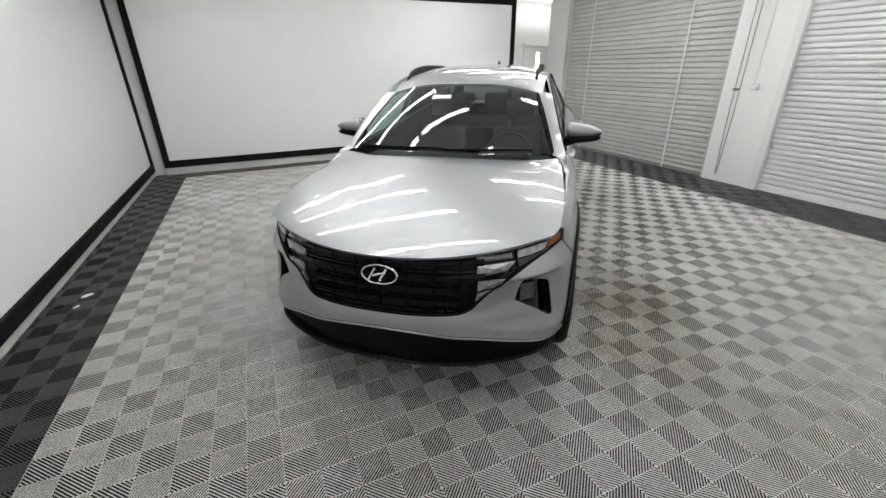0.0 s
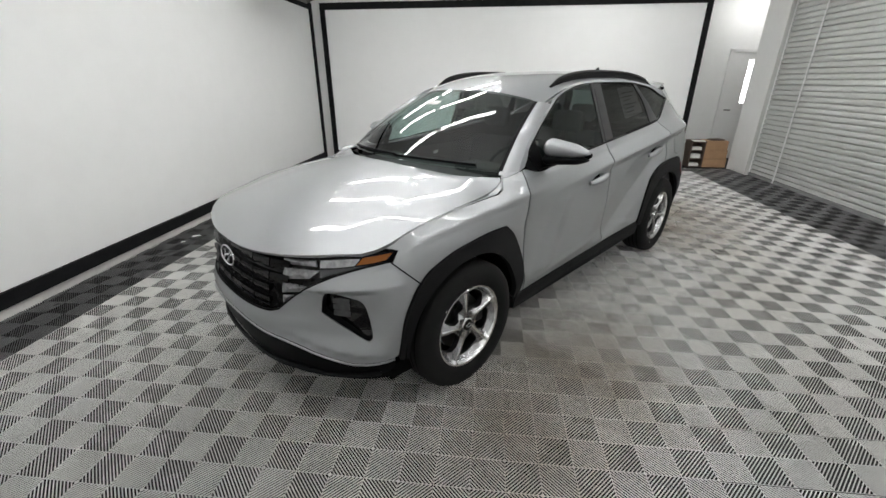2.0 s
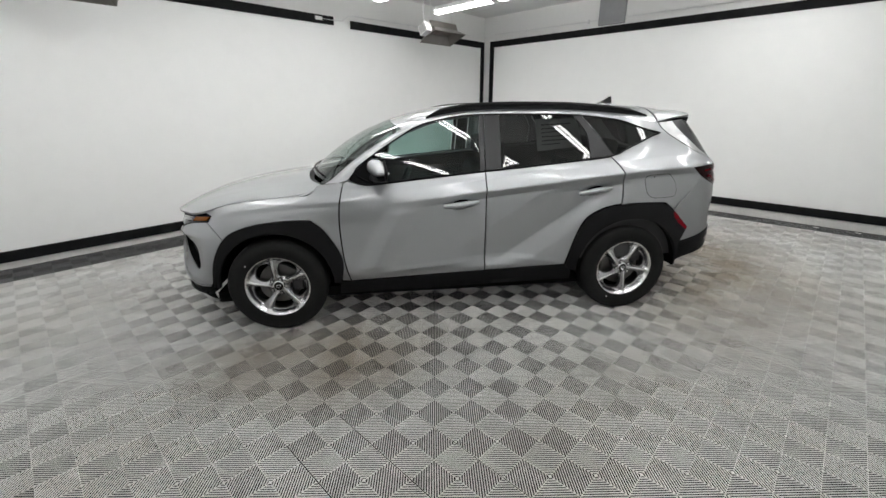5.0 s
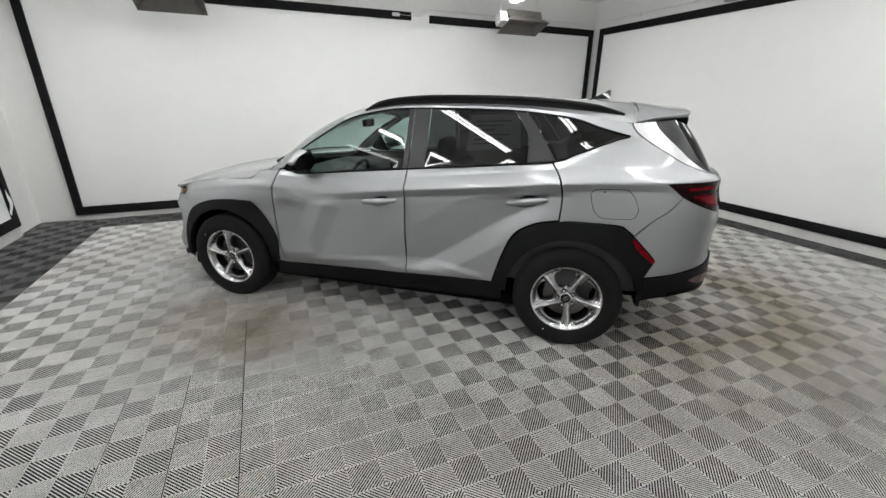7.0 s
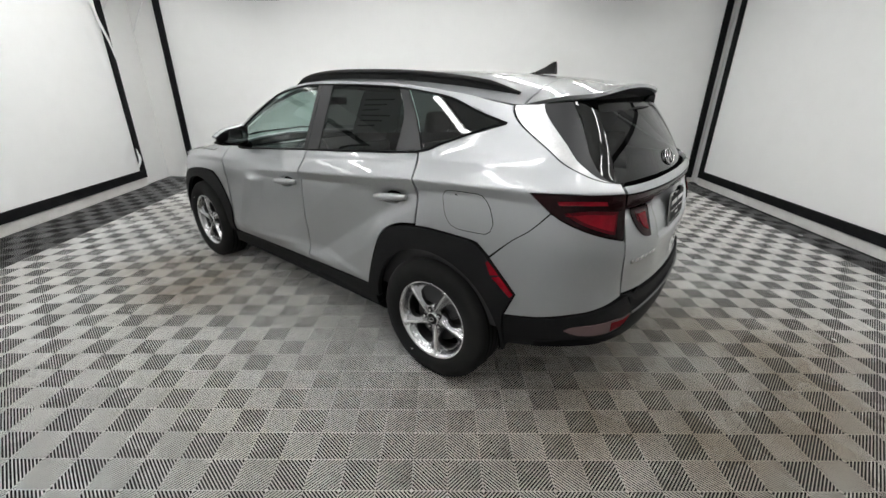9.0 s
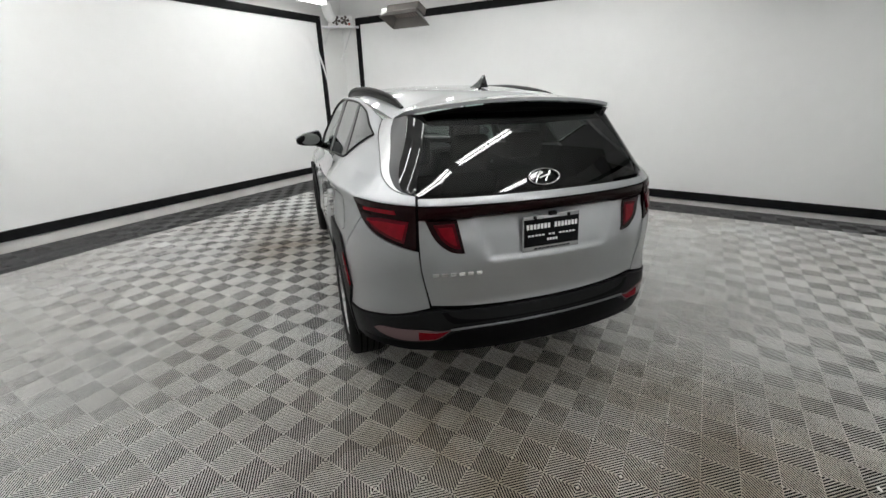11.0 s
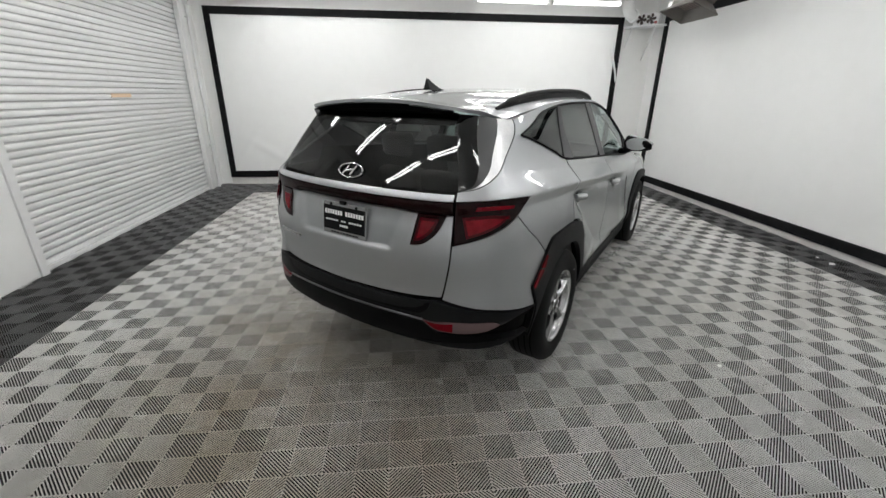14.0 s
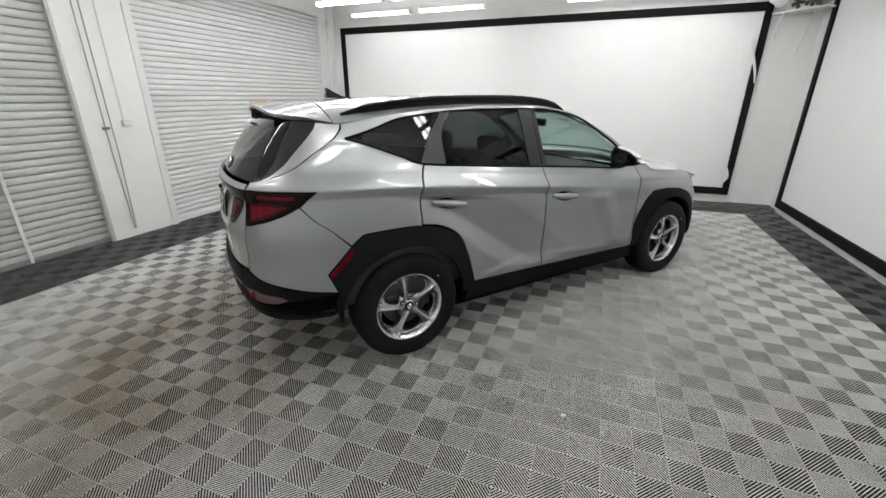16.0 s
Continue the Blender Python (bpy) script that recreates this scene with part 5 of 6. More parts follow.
outline = loop(mir(GR_END), mir(GR_LOW)[:-1] + [(S0, .587)] + GR_LOW[1:], GR_END, [(-1.837, .851), (-1.717, .737)], [(-1.717, .737), (-1.75, .70), (-1.812, .574), (-1.846, .40), (-1.868, .388)], CH[:-1] + [(S0, .512)] + mir(CH)[1:],
               mir([(-1.717, .737), (-1.75, .70), (-1.812, .574), (-1.846, .40), (-1.868, .388)]), mir([(-1.837, .851), (-1.717, .737)]))
bumper = part("front_bumper", patch(outline, full, h=.03, hh=.02, holes=[loop(FOG + FOG[:1]), loop(FOG_M + FOG_M[:1])]), M_paint, car, smooth=50)
part("lower_grille", patch(loop(CH[:-1] + [(S0, .512)] + mir(CH)[1:], mir([(-1.868, .388), (-1.862, .325), (-1.95, .285), (-2.2, .272), (-2.5, .276), (-2.7, .280)]), [(2 * S0 + 2.7, .280), (-2.7, .280)][1:] + [(-2.7, .280), (-2.5, .276), (-2.2, .272), (-1.95, .285), (-1.862, .325), (-1.868, .388)]), full, lift=-.012, h=.04, depth=.05), M_black, car, "black lower front grille", smooth=50)
part("bumper_lip", tube(bmesh.new(), [warp(full(S0 + q, .292 + .02 * abs(q), .000)) for q in [(-1 + i / 20) * .95 for i in range(41)]], .012, 6), M_clad, car, smooth=60)
# silver moulding along the bumper's lower edge
part("bumper_moulding", tube(bmesh.new(), [warp(full(a, b - .004, .004)) for a, b in smooth_line(CH[:-1] + [(S0, .512)] + mir(CH)[1:], .04)], .005, 6), M_satin, car, "satin silver moulding", smooth=60)

GT = [(-2.895, .860), (-2.72, .862), (-2.558, .868), (-2.379, .873), (-2.204, .886), (-1.965, .894), (-1.815, .904)]
grille_poly = loop(mir(GR_END), mir(GR_LOW)[:-1] + [(S0, .587)] + GR_LOW[1:], GR_END, [(-1.842, .858), (-1.808, .903)], GT[::-1][:-1] + [(S0, .860)] + mir(GT)[1:], mir([(-1.842, .858), (-1.808, .903)]))
grille = part("front_grille", patch(grille_poly, full, lift=-.022, h=.05, depth=.0), M_cell, car, "black front grille of faceted cells", smooth=50)
part("grille_rim", tube(bmesh.new(), [warp(full(a, b, -.006)) for a, b in smooth_line(mir(GR_END) + mir(GR_LOW)[1:-1] + [(S0, .587)] + GR_LOW[1:] + GR_END[1:], .04)], .006, 6), M_black, grille, smooth=60)


def cell(pts, peak, lift, material, parent, label=""):
    """One faceted cell of the grille: a plate that leans out towards its foot, over a short ledge; lamp cells are low pyramids."""
    bm = bmesh.new()
    scale = material is M_cell
    base = [bm.verts.new(warp(full(a, b, lift + (-.006 if i < 2 else .010) * scale))) for i, (a, b) in enumerate(pts)]
    floor_ = [bm.verts.new(warp(full(a, b, lift - .014))) for a, b in pts]
    n = len(pts)
    if scale:
        a, b, c, d = base
        mid = [bm.verts.new(warp(full(pts[i][0] * .30 + pts[3 - i][0] * .70, pts[i][1] * .30 + pts[3 - i][1] * .70, lift + .009))) for i in (0, 1)]
        bm.faces.new((a, b, mid[1], mid[0]))
        bm.faces.new((mid[0], mid[1], c, d))
        bm.faces.new((floor_[0], a, mid[0], d, floor_[3]))
        bm.faces.new((floor_[1], floor_[2], c, mid[1], b))
        bm.faces.new((floor_[0], floor_[1], b, a))
        bm.faces.new((floor_[2], floor_[3], d, c))
    else:
        tip = bm.verts.new(warp(full(*peak, lift + .010)))
        for i in range(n):
            j = (i + 1) % n
            bm.faces.new((base[i], base[j], tip))
            bm.faces.new((floor_[i], floor_[j], base[j], base[i]))
    bmesh.ops.recalc_face_normals(bm, faces=bm.faces[:])
    return part("grille_cell" if scale else "lamp_cell", bm, material, parent, label)


rows_z = [.600, .665, .728, .792, .856]
g_in = inset(grille_poly, .006)
for r in range(4):
    z0, z1 = rows_z[r] + .004, rows_z[r + 1] - .004
    wide = .128
    shift = .0
    for c in range(-7, 8):
        a0, a1 = S0 + shift + c * wide + .004, S0 + shift + (c + 1) * wide - .004
        lean = .010 if (a0 + a1) / 2 > S0 else -.010
        pts = [(a0 - lean, z0), (a1 - lean, z0), (a1 + lean, z1), (a0 + lean, z1)]
        if all(inside(p, g_in) for p in pts):
            dist = abs((a0 + a1) / 2 - S0)
            if dist < .47:
                cell(pts, ((a0 + a1) / 2 + lean, z0 + (z1 - z0) * .72), -.016, M_cell, grille)
for sgn in (1, -1):
    def fl(run):
        return [(S0 + (a - S0) * sgn, b) for a, b in run]
    drl = [[(-2.43, .835), (-2.225, .842), (-2.235, .868), (-2.41, .862)], [(-2.42, .768), (-2.26, .790), (-2.21, .826), (-2.41, .818)],
           [(-2.415, .705), (-2.325, .722), (-2.275, .752), (-2.41, .752)], [(-2.425, .645), (-2.385, .672), (-2.345, .700), (-2.415, .692)]]
    for q in drl:
        q = fl(q)
        cell(q, (sum(p[0] for p in q) / 4, sum(p[1] for p in q) / 4 + .006), -.012, M_drl, grille, "clear ribbed running lamp cell")
    head = part("headlamp", patch(loop(fl([(-2.205, .842), (-2.12, .848), (-2.022, .856)]), fl([(-2.022, .856), (-1.985, .886)]), fl([(-1.985, .886), (-2.1, .887), (-2.20, .878)]), fl([(-2.20, .878), (-2.205, .842)])), full, lift=-.004, depth=.012, gap=.001, h=.02), M_lampclear, car, "clear headlamp", smooth=50)
    part("reflector", patch(loop(fl([(-2.015, .858), (-1.93, .862), (-1.86, .868)]), fl([(-1.86, .868), (-1.818, .899)]), fl([(-1.818, .899), (-1.9, .896), (-1.978, .889)]), fl([(-1.978, .889), (-2.015, .858)])), full, lift=-.003, depth=.012, gap=.001, h=.02), M_amber, head, "amber reflector")
    part("trim", patch(loop(fl([(-2.20, .800), (-2.068, .834), (-1.87, .862)]), fl([(-1.87, .862), (-2.022, .852), (-2.205, .836)]), fl([(-2.205, .836), (-2.20, .800)])), full, lift=-.006, depth=.012, gap=.001, h=.02), M_smoke, head, "smoked lower lens")
    part("lamp_brow", patch(loop(fl([(-2.20, .878), (-2.1, .886), (-1.9, .894), (-1.82, .898)]), fl([(-1.82, .898), (-1.815, .906)]), fl([(-1.815, .906), (-1.965, .897), (-2.2, .888)]), fl([(-2.2, .888), (-2.20, .878)])), full, lift=.002, depth=.008, gap=0, h=.02), M_black, head)
    # fog lamp pocket
    pocket = part("front_lamp", patch(loop(fl(FOG + FOG[:1])), full, lift=-.045, depth=.0, gap=-.012, h=.03), M_gloss, car, "dark front lamp pocket with a clear lens")
    fo = fl(FOG + FOG[:1])
    part("pocket_wall", ruled([full(a, b, -.003) for a, b in smooth_line(fo, .02)], [full(a, b, -.047) for a, b in smooth_line(fo, .02)], n=60, m=1), M_black, pocket)
    for k in range(3):
        z0, z1 = .605 + k * .03, .630 + k * .03
        part("lens", patch(loop([(S0 + (a - S0) * sgn, b) for a, b in ((-2.165, z0), (-2.072, z0 - .004), (-2.07, z1 - .004), (-2.162, z1), (-2.165, z0))]), full, lift=-.034, depth=.008, gap=.0, h=.03), M_foglens, pocket, "lamp lens")

# bonnet, roof, spoiler
hh = [(0, -2.238), (.16, -2.232), (.32, -2.206), (.48, -2.152), (.62, -2.072), (.765, -1.94)]
he = [(.765, -1.94), (.797, -1.845), (.806, -1.666), (.808, -1.466), (.802, -1.267), (.795, -1.10), (.782, -1.03), (.752, -.988)]
hr = [(.752, -.988), (.62, -1.062), (.45, -1.138), (.2, -1.186), (0, -1.196)]


def mx(run):
    return [(-a, b) for a, b in run[::-1]]


part("bonnet", patch(loop(mx(hh)[:-1] + hh, he, hr[:-1] + mx(hr)[:], mx(he)), hood, h=.020, hh=.020, depth=.016), M_paint, car, "silver bonnet with pressed creases", smooth=50)
part("cowl", patch(loop(mx(hr)[::-1][::-1][:-1] + [(0, -1.190)] + hr[::-1][1:], [(.752, -.985), (.72, -.945)], [(.72, -.945), (.5, -1.08), (.3, -1.135), (0, -1.155), (-.3, -1.135), (-.5, -1.08), (-.72, -.945)], [(-.72, -.945), (-.752, -.985)]), lambda x, y, l=0: hood(x, y, -.018 + l), h=.05, depth=.0, gap=0), M_black, car, "black plastic cowl")
rl = [(roof_half(y) - .004, y) for y in [-.40, -.2, .0, .3, .6, .9, 1.2, 1.45, 1.655]]
rf = [(0, -.50), (.2, -.492), (.4, -.465), (.545, -.41), (roof_half(-.40) - .004, -.40)]
rr = [(roof_half(1.655) - .004, 1.655), (.4, 1.675), (0, 1.68)]
part("roof", patch(loop(mx(rf)[:-1] + rf, rl, rr[:-1] + mx(rr), mx(rl)), roof, h=.03, hh=.03), M_paint, car, "silver roof", smooth=50)


def spoil(x, y, lift=0.0):
    """The spoiler: the roof drawn on past the tailgate, flatter, with a slight upward lip."""
    p = roof(x, y, lift)
    k = min(1.0, max(0.0, (y - 1.655) / .30))
    flat = roof_mid(y) - .046 * (x / .57) ** 2 - .008 * (abs(x) / .57) ** 8 + .010 * span(1.86, 2.02, y) + lift
    return Vector((x, y, p.z + (flat - p.z) * k))


sp = [(roof_half(1.665) - .004, 1.665), (.560, 1.75), (.540, 1.86), (.522, 1.950)]
st_ = [(.522, 1.950), (.42, 1.985), (.2, 1.998), (0, 2.0), (-.2, 1.998), (-.42, 1.985), (-.522, 1.950)]
part("spoiler", patch(loop([(-roof_half(1.665) + .004, 1.664), (-.4, 1.685), (0, 1.69), (.4, 1.685), (roof_half(1.665) - .004, 1.664)], sp, st_, mx(sp)), spoil, h=.03, depth=.016, lift=.004), M_paint, car, "silver roof spoiler", smooth=50)
bm = bmesh.new()
g = []
for i in range(23):
    x = (-.55 + i * .05) * .93
    a, b = spoil(x, 1.985 - .10 * x * x, -.020), gate_glass(x * .93, 1.462, -.006)
    g.append([bm.verts.new(warp(a.lerp(b, j / 3) - Vector((0, .075 if 0 < j < 3 else 0, 0)))) for j in range(4)])
for a, b in zip(g, g[1:]):
    for j in range(3):
        bm.faces.new((a[j], a[j + 1], b[j + 1], b[j]))
for row, sx in ((g[0], -1), (g[-1], 1)):
    ends = [bm.verts.new(warp(spoil(sx * (.562 - .08 * (y - 1.66)), y, -.014))) for y in (1.66, 1.78, 1.90)]
    low = [bm.verts.new(warp(body(1.66, 1.46, -.004) if k == 0 else gate_glass(.50, 1.50 - .0 * k))) for k in range(2)]
    for v in low:
        v.co.x *= sx
    bm.faces.new((ends[0], ends[1], low[1], low[0]))
    bm.faces.new((ends[1], ends[2], row[0], row[3], low[1]))
part("spoiler_underside", bm, M_black, car, smooth=60)
part("brake_lamp", cube((-.15, 1.93, 1.565), (.15, 1.95, 1.575), .003), M_reddark, car)
# glass front and rear
bm = patch([(u / 20 - 1, 0.01) for u in range(0, 41)] + [(1 - u / 20, .985) for u in range(0, 41)], lambda u, v, l=0: (lambda p: Vector((p[0] * (1 if u >= 0 else -1), p[1], p[2])))(screen(abs(u), v, l)), h=.06, hh=.06, gap=0, depth=.005)
part("windscreen", bm, G_screen, car, "large tinted windscreen", smooth=60)
bm = patch(loop([(-.60, 1.19), (-.4, 1.19), (0, 1.189), (.4, 1.19), (.60, 1.19)], [(.60, 1.19), (.565, 1.30), (.50, 1.455), (.478, 1.505)], [(.478, 1.505), (-.478, 1.505)], [(-.478, 1.505), (-.50, 1.455), (-.565, 1.30), (-.60, 1.19)]), gate_glass, h=.05, gap=0.0, depth=.004)
part("rear_window", bm, G_back, car, "dark tinted rear window", smooth=60)
for side in (1, -1):
    wa = [screen(1.0, v / 12) for v in range(13)]
    wb = [body(a, b) for a, b in [(lambda t: at_x(LINE, -.885 + t * .49))(k / 12) for k in range(13)]]
    part("front_pillar", ruled(wa, wb, .165, .985, bow=.006, side=side, m=10), M_paint, car, smooth=60)
    part("screen_seal", ruled(wa, wb, -.06, .16, bow=.0, side=side, m=5), M_black, car)
    fa = [hood(.803, -1.16), hood(.799, -1.12), hood(.795, -1.08), hood(.784, -1.025), hood(.756, -.986), Vector((.742, -.972, 1.094)), screen(1.0, .0) + Vector((.006, -.01, -.006)), screen(1.0, .03)]
    fb = [body(-1.16, 1.029), body(-1.12, 1.031), body(-1.08, 1.046), body(-1.055, 1.062), body(-1.030, 1.094), body(-.98, 1.098), body(-.93, 1.102), body(-.875, 1.110)]
    part("scuttle_corner", ruled(fa, fb, .03, 1.0, side=side, n=18, m=4), M_paint, car, smooth=60)
    hl = [hood(a, b) for a, b in smooth_line([(.797, -1.845), (.806, -1.666), (.808, -1.466), (.802, -1.267), (.803, -1.16)], .03)]
    fl2 = [body(a, b) for a, b in smooth_line([(-1.845, .934), (-1.666, .981), (-1.466, 1.007), (-1.267, 1.021), (-1.16, 1.029)], .03)]
    part("fender_top", ruled(hl, fl2, .42, 1.02, side=side, n=30, m=2), M_paint, car, smooth=60)
    # roof rail with feet
    pts = [(-.21, .0), (-.15, .020), (-.02, .033), (.2, .038), (.6, .038), (1.0, .038), (1.3, .034), (1.5, .022), (1.60, .0)]
    rail = [warp(roof((roof_half(a) - .075), a, b)) for a, b in smooth_line(pts, .06)]
    skirt = bmesh.new()
    rows_ = []
    for (a, _), p in zip(smooth_line(pts, .06), rail):
        q = warp(roof(roof_half(a) - .075, a, -.004))
        rows_.append([skirt.verts.new((side * (v.x + dx), v.y, v.z)) for v in (p, q) for dx in (-.007, .007)])
    for a, b in zip(rows_, rows_[1:]):
        skirt.faces.new((a[0], b[0], b[2], a[2]))
        skirt.faces.new((a[1], a[3], b[3], b[1]))
    part("rail_foot", skirt, M_clad, car)
    part("roof_rail", tube(bmesh.new(), [Vector((p.x * side, p.y, p.z)) for p in rail], [.016 if 1 < i < len(rail) - 2 else .010 for i in range(len(rail))], 8), M_clad, car, "black roof rail", smooth=60)

# tailgate
def mr(run):
    return [(2 * S1 - a, b) for a, b in run[::-1]]


gl = [(2.326, 1.093), (2.330, .96), (2.341, .85), (2.374, .70)]
gbm = [(2.374, .70), (2.6, .686), (S1, .680)]
part("tailgate", patch(loop(gl, gbm[:-1] + [(S1, .680)] + mr(gbm)[1:], mr(gl), [(2 * S1 - 2.326, 1.093), (S1, 1.095), (2.326, 1.093)]), full, h=.02, hh=.009), M_paint, car, "silver tailgate", smooth=50)
part("tailgate_lip", patch(loop([(2.324, 1.187), (2.328, 1.156)], [(2.328, 1.156), (S1, 1.153), (2 * S1 - 2.328, 1.156)], [(2 * S1 - 2.328, 1.156), (2 * S1 - 2.324, 1.187)], [(2 * S1 - 2.324, 1.187), (S1, 1.187), (2.324, 1.187)]), full, h=.03, hh=.01, lift=.004, depth=.02), M_paint, car, smooth=50)
part("light_bar", patch(loop([(2.326, 1.153), (2.328, 1.098)], [(2.328, 1.098), (S1, 1.098), (2 * S1 - 2.328, 1.098)], [(2 * S1 - 2.328, 1.098), (2 * S1 - 2.326, 1.153)], [(2 * S1 - 2.326, 1.153), (S1, 1.150), (2.326, 1.153)]), full, h=.04, hh=.02, lift=.003), M_reddark, car, "dark red light bar across the tailgate", smooth=50)
# rear bumper: silver upper, black lower with a silver strip
bq = [(1.711, .834), (1.80, .9285), (1.88, .9925), (1.9605, 1.074)]
for side in (1, -1):
    part("rear_bumper_corner", patch(loop(bq, [(1.9605, 1.074), (2.047, 1.036), (2.171, .998), (2.325, .961)], [(2.325, .961), (2.337, .85), (2.37, .69)], [(2.37, .69), (2.2, .655), (2.088, .636), (1.95, .604), (1.803, .574)], [(1.803, .574), (1.849, .690)], [(1.849, .690), (1.776, .767), (1.711, .834)]), body, side=side, h=.03, hh=.02, gap=.0014), M_paint, car, smooth=50)
lo = [(1.802, .568), (1.95, .598), (2.088, .630), (2.2, .649), (2.40, .682), (2.5, .675), (S1, .672)]
lb = [(1.81, .40), (1.86, .425), (2.1, .470), (2.3, .468), (2.5, .450), (S1, .44)]
lower_b = part("rear_bumper", patch(loop(lo[:-1] + [(S1, .672)] + mr(lo)[1:], mr([(1.802, .568), (1.803, .50), (1.812, .40)]), mr(lb)[:-1] + [(S1, .44)] + lb[::-1][1:], [(1.81, .40), (1.803, .50), (1.802, .568)]), full, lift=.006, h=.035, hh=.02, depth=.03), M_clad, car, "dark plastic lower rear bumper", smooth=50)
part("bumper_step", patch(loop([(2.42, .672), (2.47, .612), (2.6, .605), (S1, .603)] + mr([(2.42, .672), (2.47, .612), (2.6, .605), (S1, .603)])[1:], [(2 * S1 - 2.42, .672), (2.42, .672)]), full, lift=.009, depth=.01, h=.05), M_black, lower_b)
up_, lw_ = [(1.95, .480), (2.12, .514), (2.3, .516), (2.40, .520), (2.47, .562), (2.6, .570), (S1, .570)], [(1.95, .445), (2.1, .474), (2.3, .472), (2.5, .455), (S1, .445)]
part("bumper_skirt", patch(loop(up_ + mr(up_)[1:], [(2 * S1 - 1.95, .480), (2 * S1 - 1.95, .445)], mr(lw_)[:-1] + lw_[::-1], [(1.95, .445), (1.95, .480)]), full, lift=.009, depth=.012, h=.04, hh=.03), M_black, lower_b, "black lower skirt", smooth=50)
part("bumper_strip", tube(bmesh.new(), [warp(full(a, b, .014)) for a, b in smooth_line([(2.465, .582), (2.6, .586), (S1, .586)] + mr([(2.465, .582), (2.6, .586), (S1, .586)])[1:], .04)], .0055, 6), M_dim, lower_b, "satin silver strip", smooth=60)


def small(name, ob_label, bm, material, m, parent=car, smooth=None):
    o = part(name, bm, material, parent, ob_label, smooth=smooth)
    o.matrix_basis = m
    return o


# badges: a plain oval with a slanting bar, front and rear
def badge():
    bm = bmesh.new()
    pts = [(.088 * math.cos(2 * math.pi * k / 40), 0, .046 * math.sin(2 * math.pi * k / 40)) for k in range(40)]
    tube(bm, pts, .0054, 6, True)
    for x0, x1 in ((-.038, -.018), (.018, .038)):
        tube(bm, [(x0 - .016, 0, -.030), (x0 + .000, .002, .0), (x0 + .020, 0, .030)], [.0065, .005, .0065], 6)
    tube(bm, [(-.032, 0, -.008), (.0, .003, .002), (.034, 0, .010)], .0065, 6)
    return bm


p = warp(full(S0, .775, -.006))
small("badge", "chrome oval badge", badge(), M_chrome, Matrix.Translation(p + Vector((0, -.012, 0))) @ pose(0, 0, 0, -8, 0, 0), grille, 60)
p = warp(gate_glass(0, 1.235))
small("badge", "chrome oval badge", badge(), M_chrome, Matrix.Translation(p + Vector((0, .006, .003))) @ pose(0, 0, 0, -28, 0, 180) @ Matrix.Diagonal((.92, .92, .82, 1)), car, 60)
# model name, unreadable: a row of chrome bars
for i in range(6):
    p = warp(full(S1 - .56 + i * .040, .855, .002))
    small("name_bar", "", cube((-.014, -.002, -.009), (.014, .003, .009), .002), M_rim, Matrix.Translation(p) @ pose(0, 0, 0, 0, 0, -8))
# number plate holder: black plate in a bright frame with bars of writing
pl = part("plate", cube((-.153, -.004, -.086), (.153, .004, .083), .004), mat("bright plate frame", (.50, .50, .51), .25, metal=.7), car, "black dealer plate in a bright frame")
p = warp(full(S1, 1.0, 0))
pl.matrix_basis = Matrix.Translation(p + Vector((-.008, .012, 0))) @ pose(0, 0, 0, 6, 0, 0)
part("plate_face", cube((-.147, .003, -.062), (.147, .0065, .066), .001), M_black, pl)
white_ink = mat("white lettering film", (.72, .72, .72), .5)
for word, x in ((7, -.138), (7, .010)):
    for i in range(word):
        part("letter_bar", cube((x + i * .0185, .0062, .020), (x + i * .0185 + .0135, .0075, .043), .001), white_ink, pl)
for i in range(14):
    if i not in (5, 8):
        part("letter_bar", cube((-.126 + i * .0185, .0062, -.014), (-.126 + i * .0185 + .013, .0075, -.006)), white_ink, pl)
for i in range(4):
    part("letter_bar", cube((-.030 + i * .015, .0062, -.040), (-.030 + i * .015 + .011, .0075, -.029)), white_ink, pl)
for i in range(9):
    part("letter_bar", cube((-.10 + i * .022, .0042, -.078), (-.10 + i * .022 + .017, .0052, -.070)), M_black, pl)
for xx in (-.09, .09):
    part("bolt", rod(bmesh.new(), (xx, .002, .073), (xx, .009, .073), .008, 10), M_black, pl)
part("gate_camera", cube((-.020, .0, .078), (.020, .018, .098), .004), M_black, pl, "black camera housing")

# shark fin, wipers, windscreen sticker, rear wiper hidden
bm = bmesh.new()
prof = [(0, .0), (.05, .012), (.11, .042), (.15, .070), (.168, .072), (.172, .05), (.168, .0)]
ring = []
for y, z in prof:
    k = 1 - z / .085
    ring.append((bm.verts.new((-.024 * k * k - .002, y, z * .92)), bm.verts.new((.024 * k * k + .002, y, z * .92))))
for a, b in zip(ring, ring[1:]):
    bm.faces.new((a[0], b[0], b[1], a[1]))
bm.faces.new([r[0] for r in ring][::-1])
bm.faces.new([r[1] for r in ring])
small("antenna_fin", "gloss black roof fin", bm, M_gloss, Matrix.Translation(warp(roof(0, 1.385)) - Vector((0, 0, .004))))
for x0, x1 in ((-.62, .02), (.02, .58)):
    pts = [warp(screen(abs(a) / .70, .035 + .012 * math.sin(3 * (a - x0)), .012)) for a in [x0 + (x1 - x0) * i / 10 for i in range(11)]]
    pts = [Vector((math.copysign(q.x, x0 + (x1 - x0) * i / 10), q.y, q.z)) for i, q in enumerate(pts)]
    part("wiper", tube(bmesh.new(), pts, .008, 6), M_black, car, "black windscreen wiper")
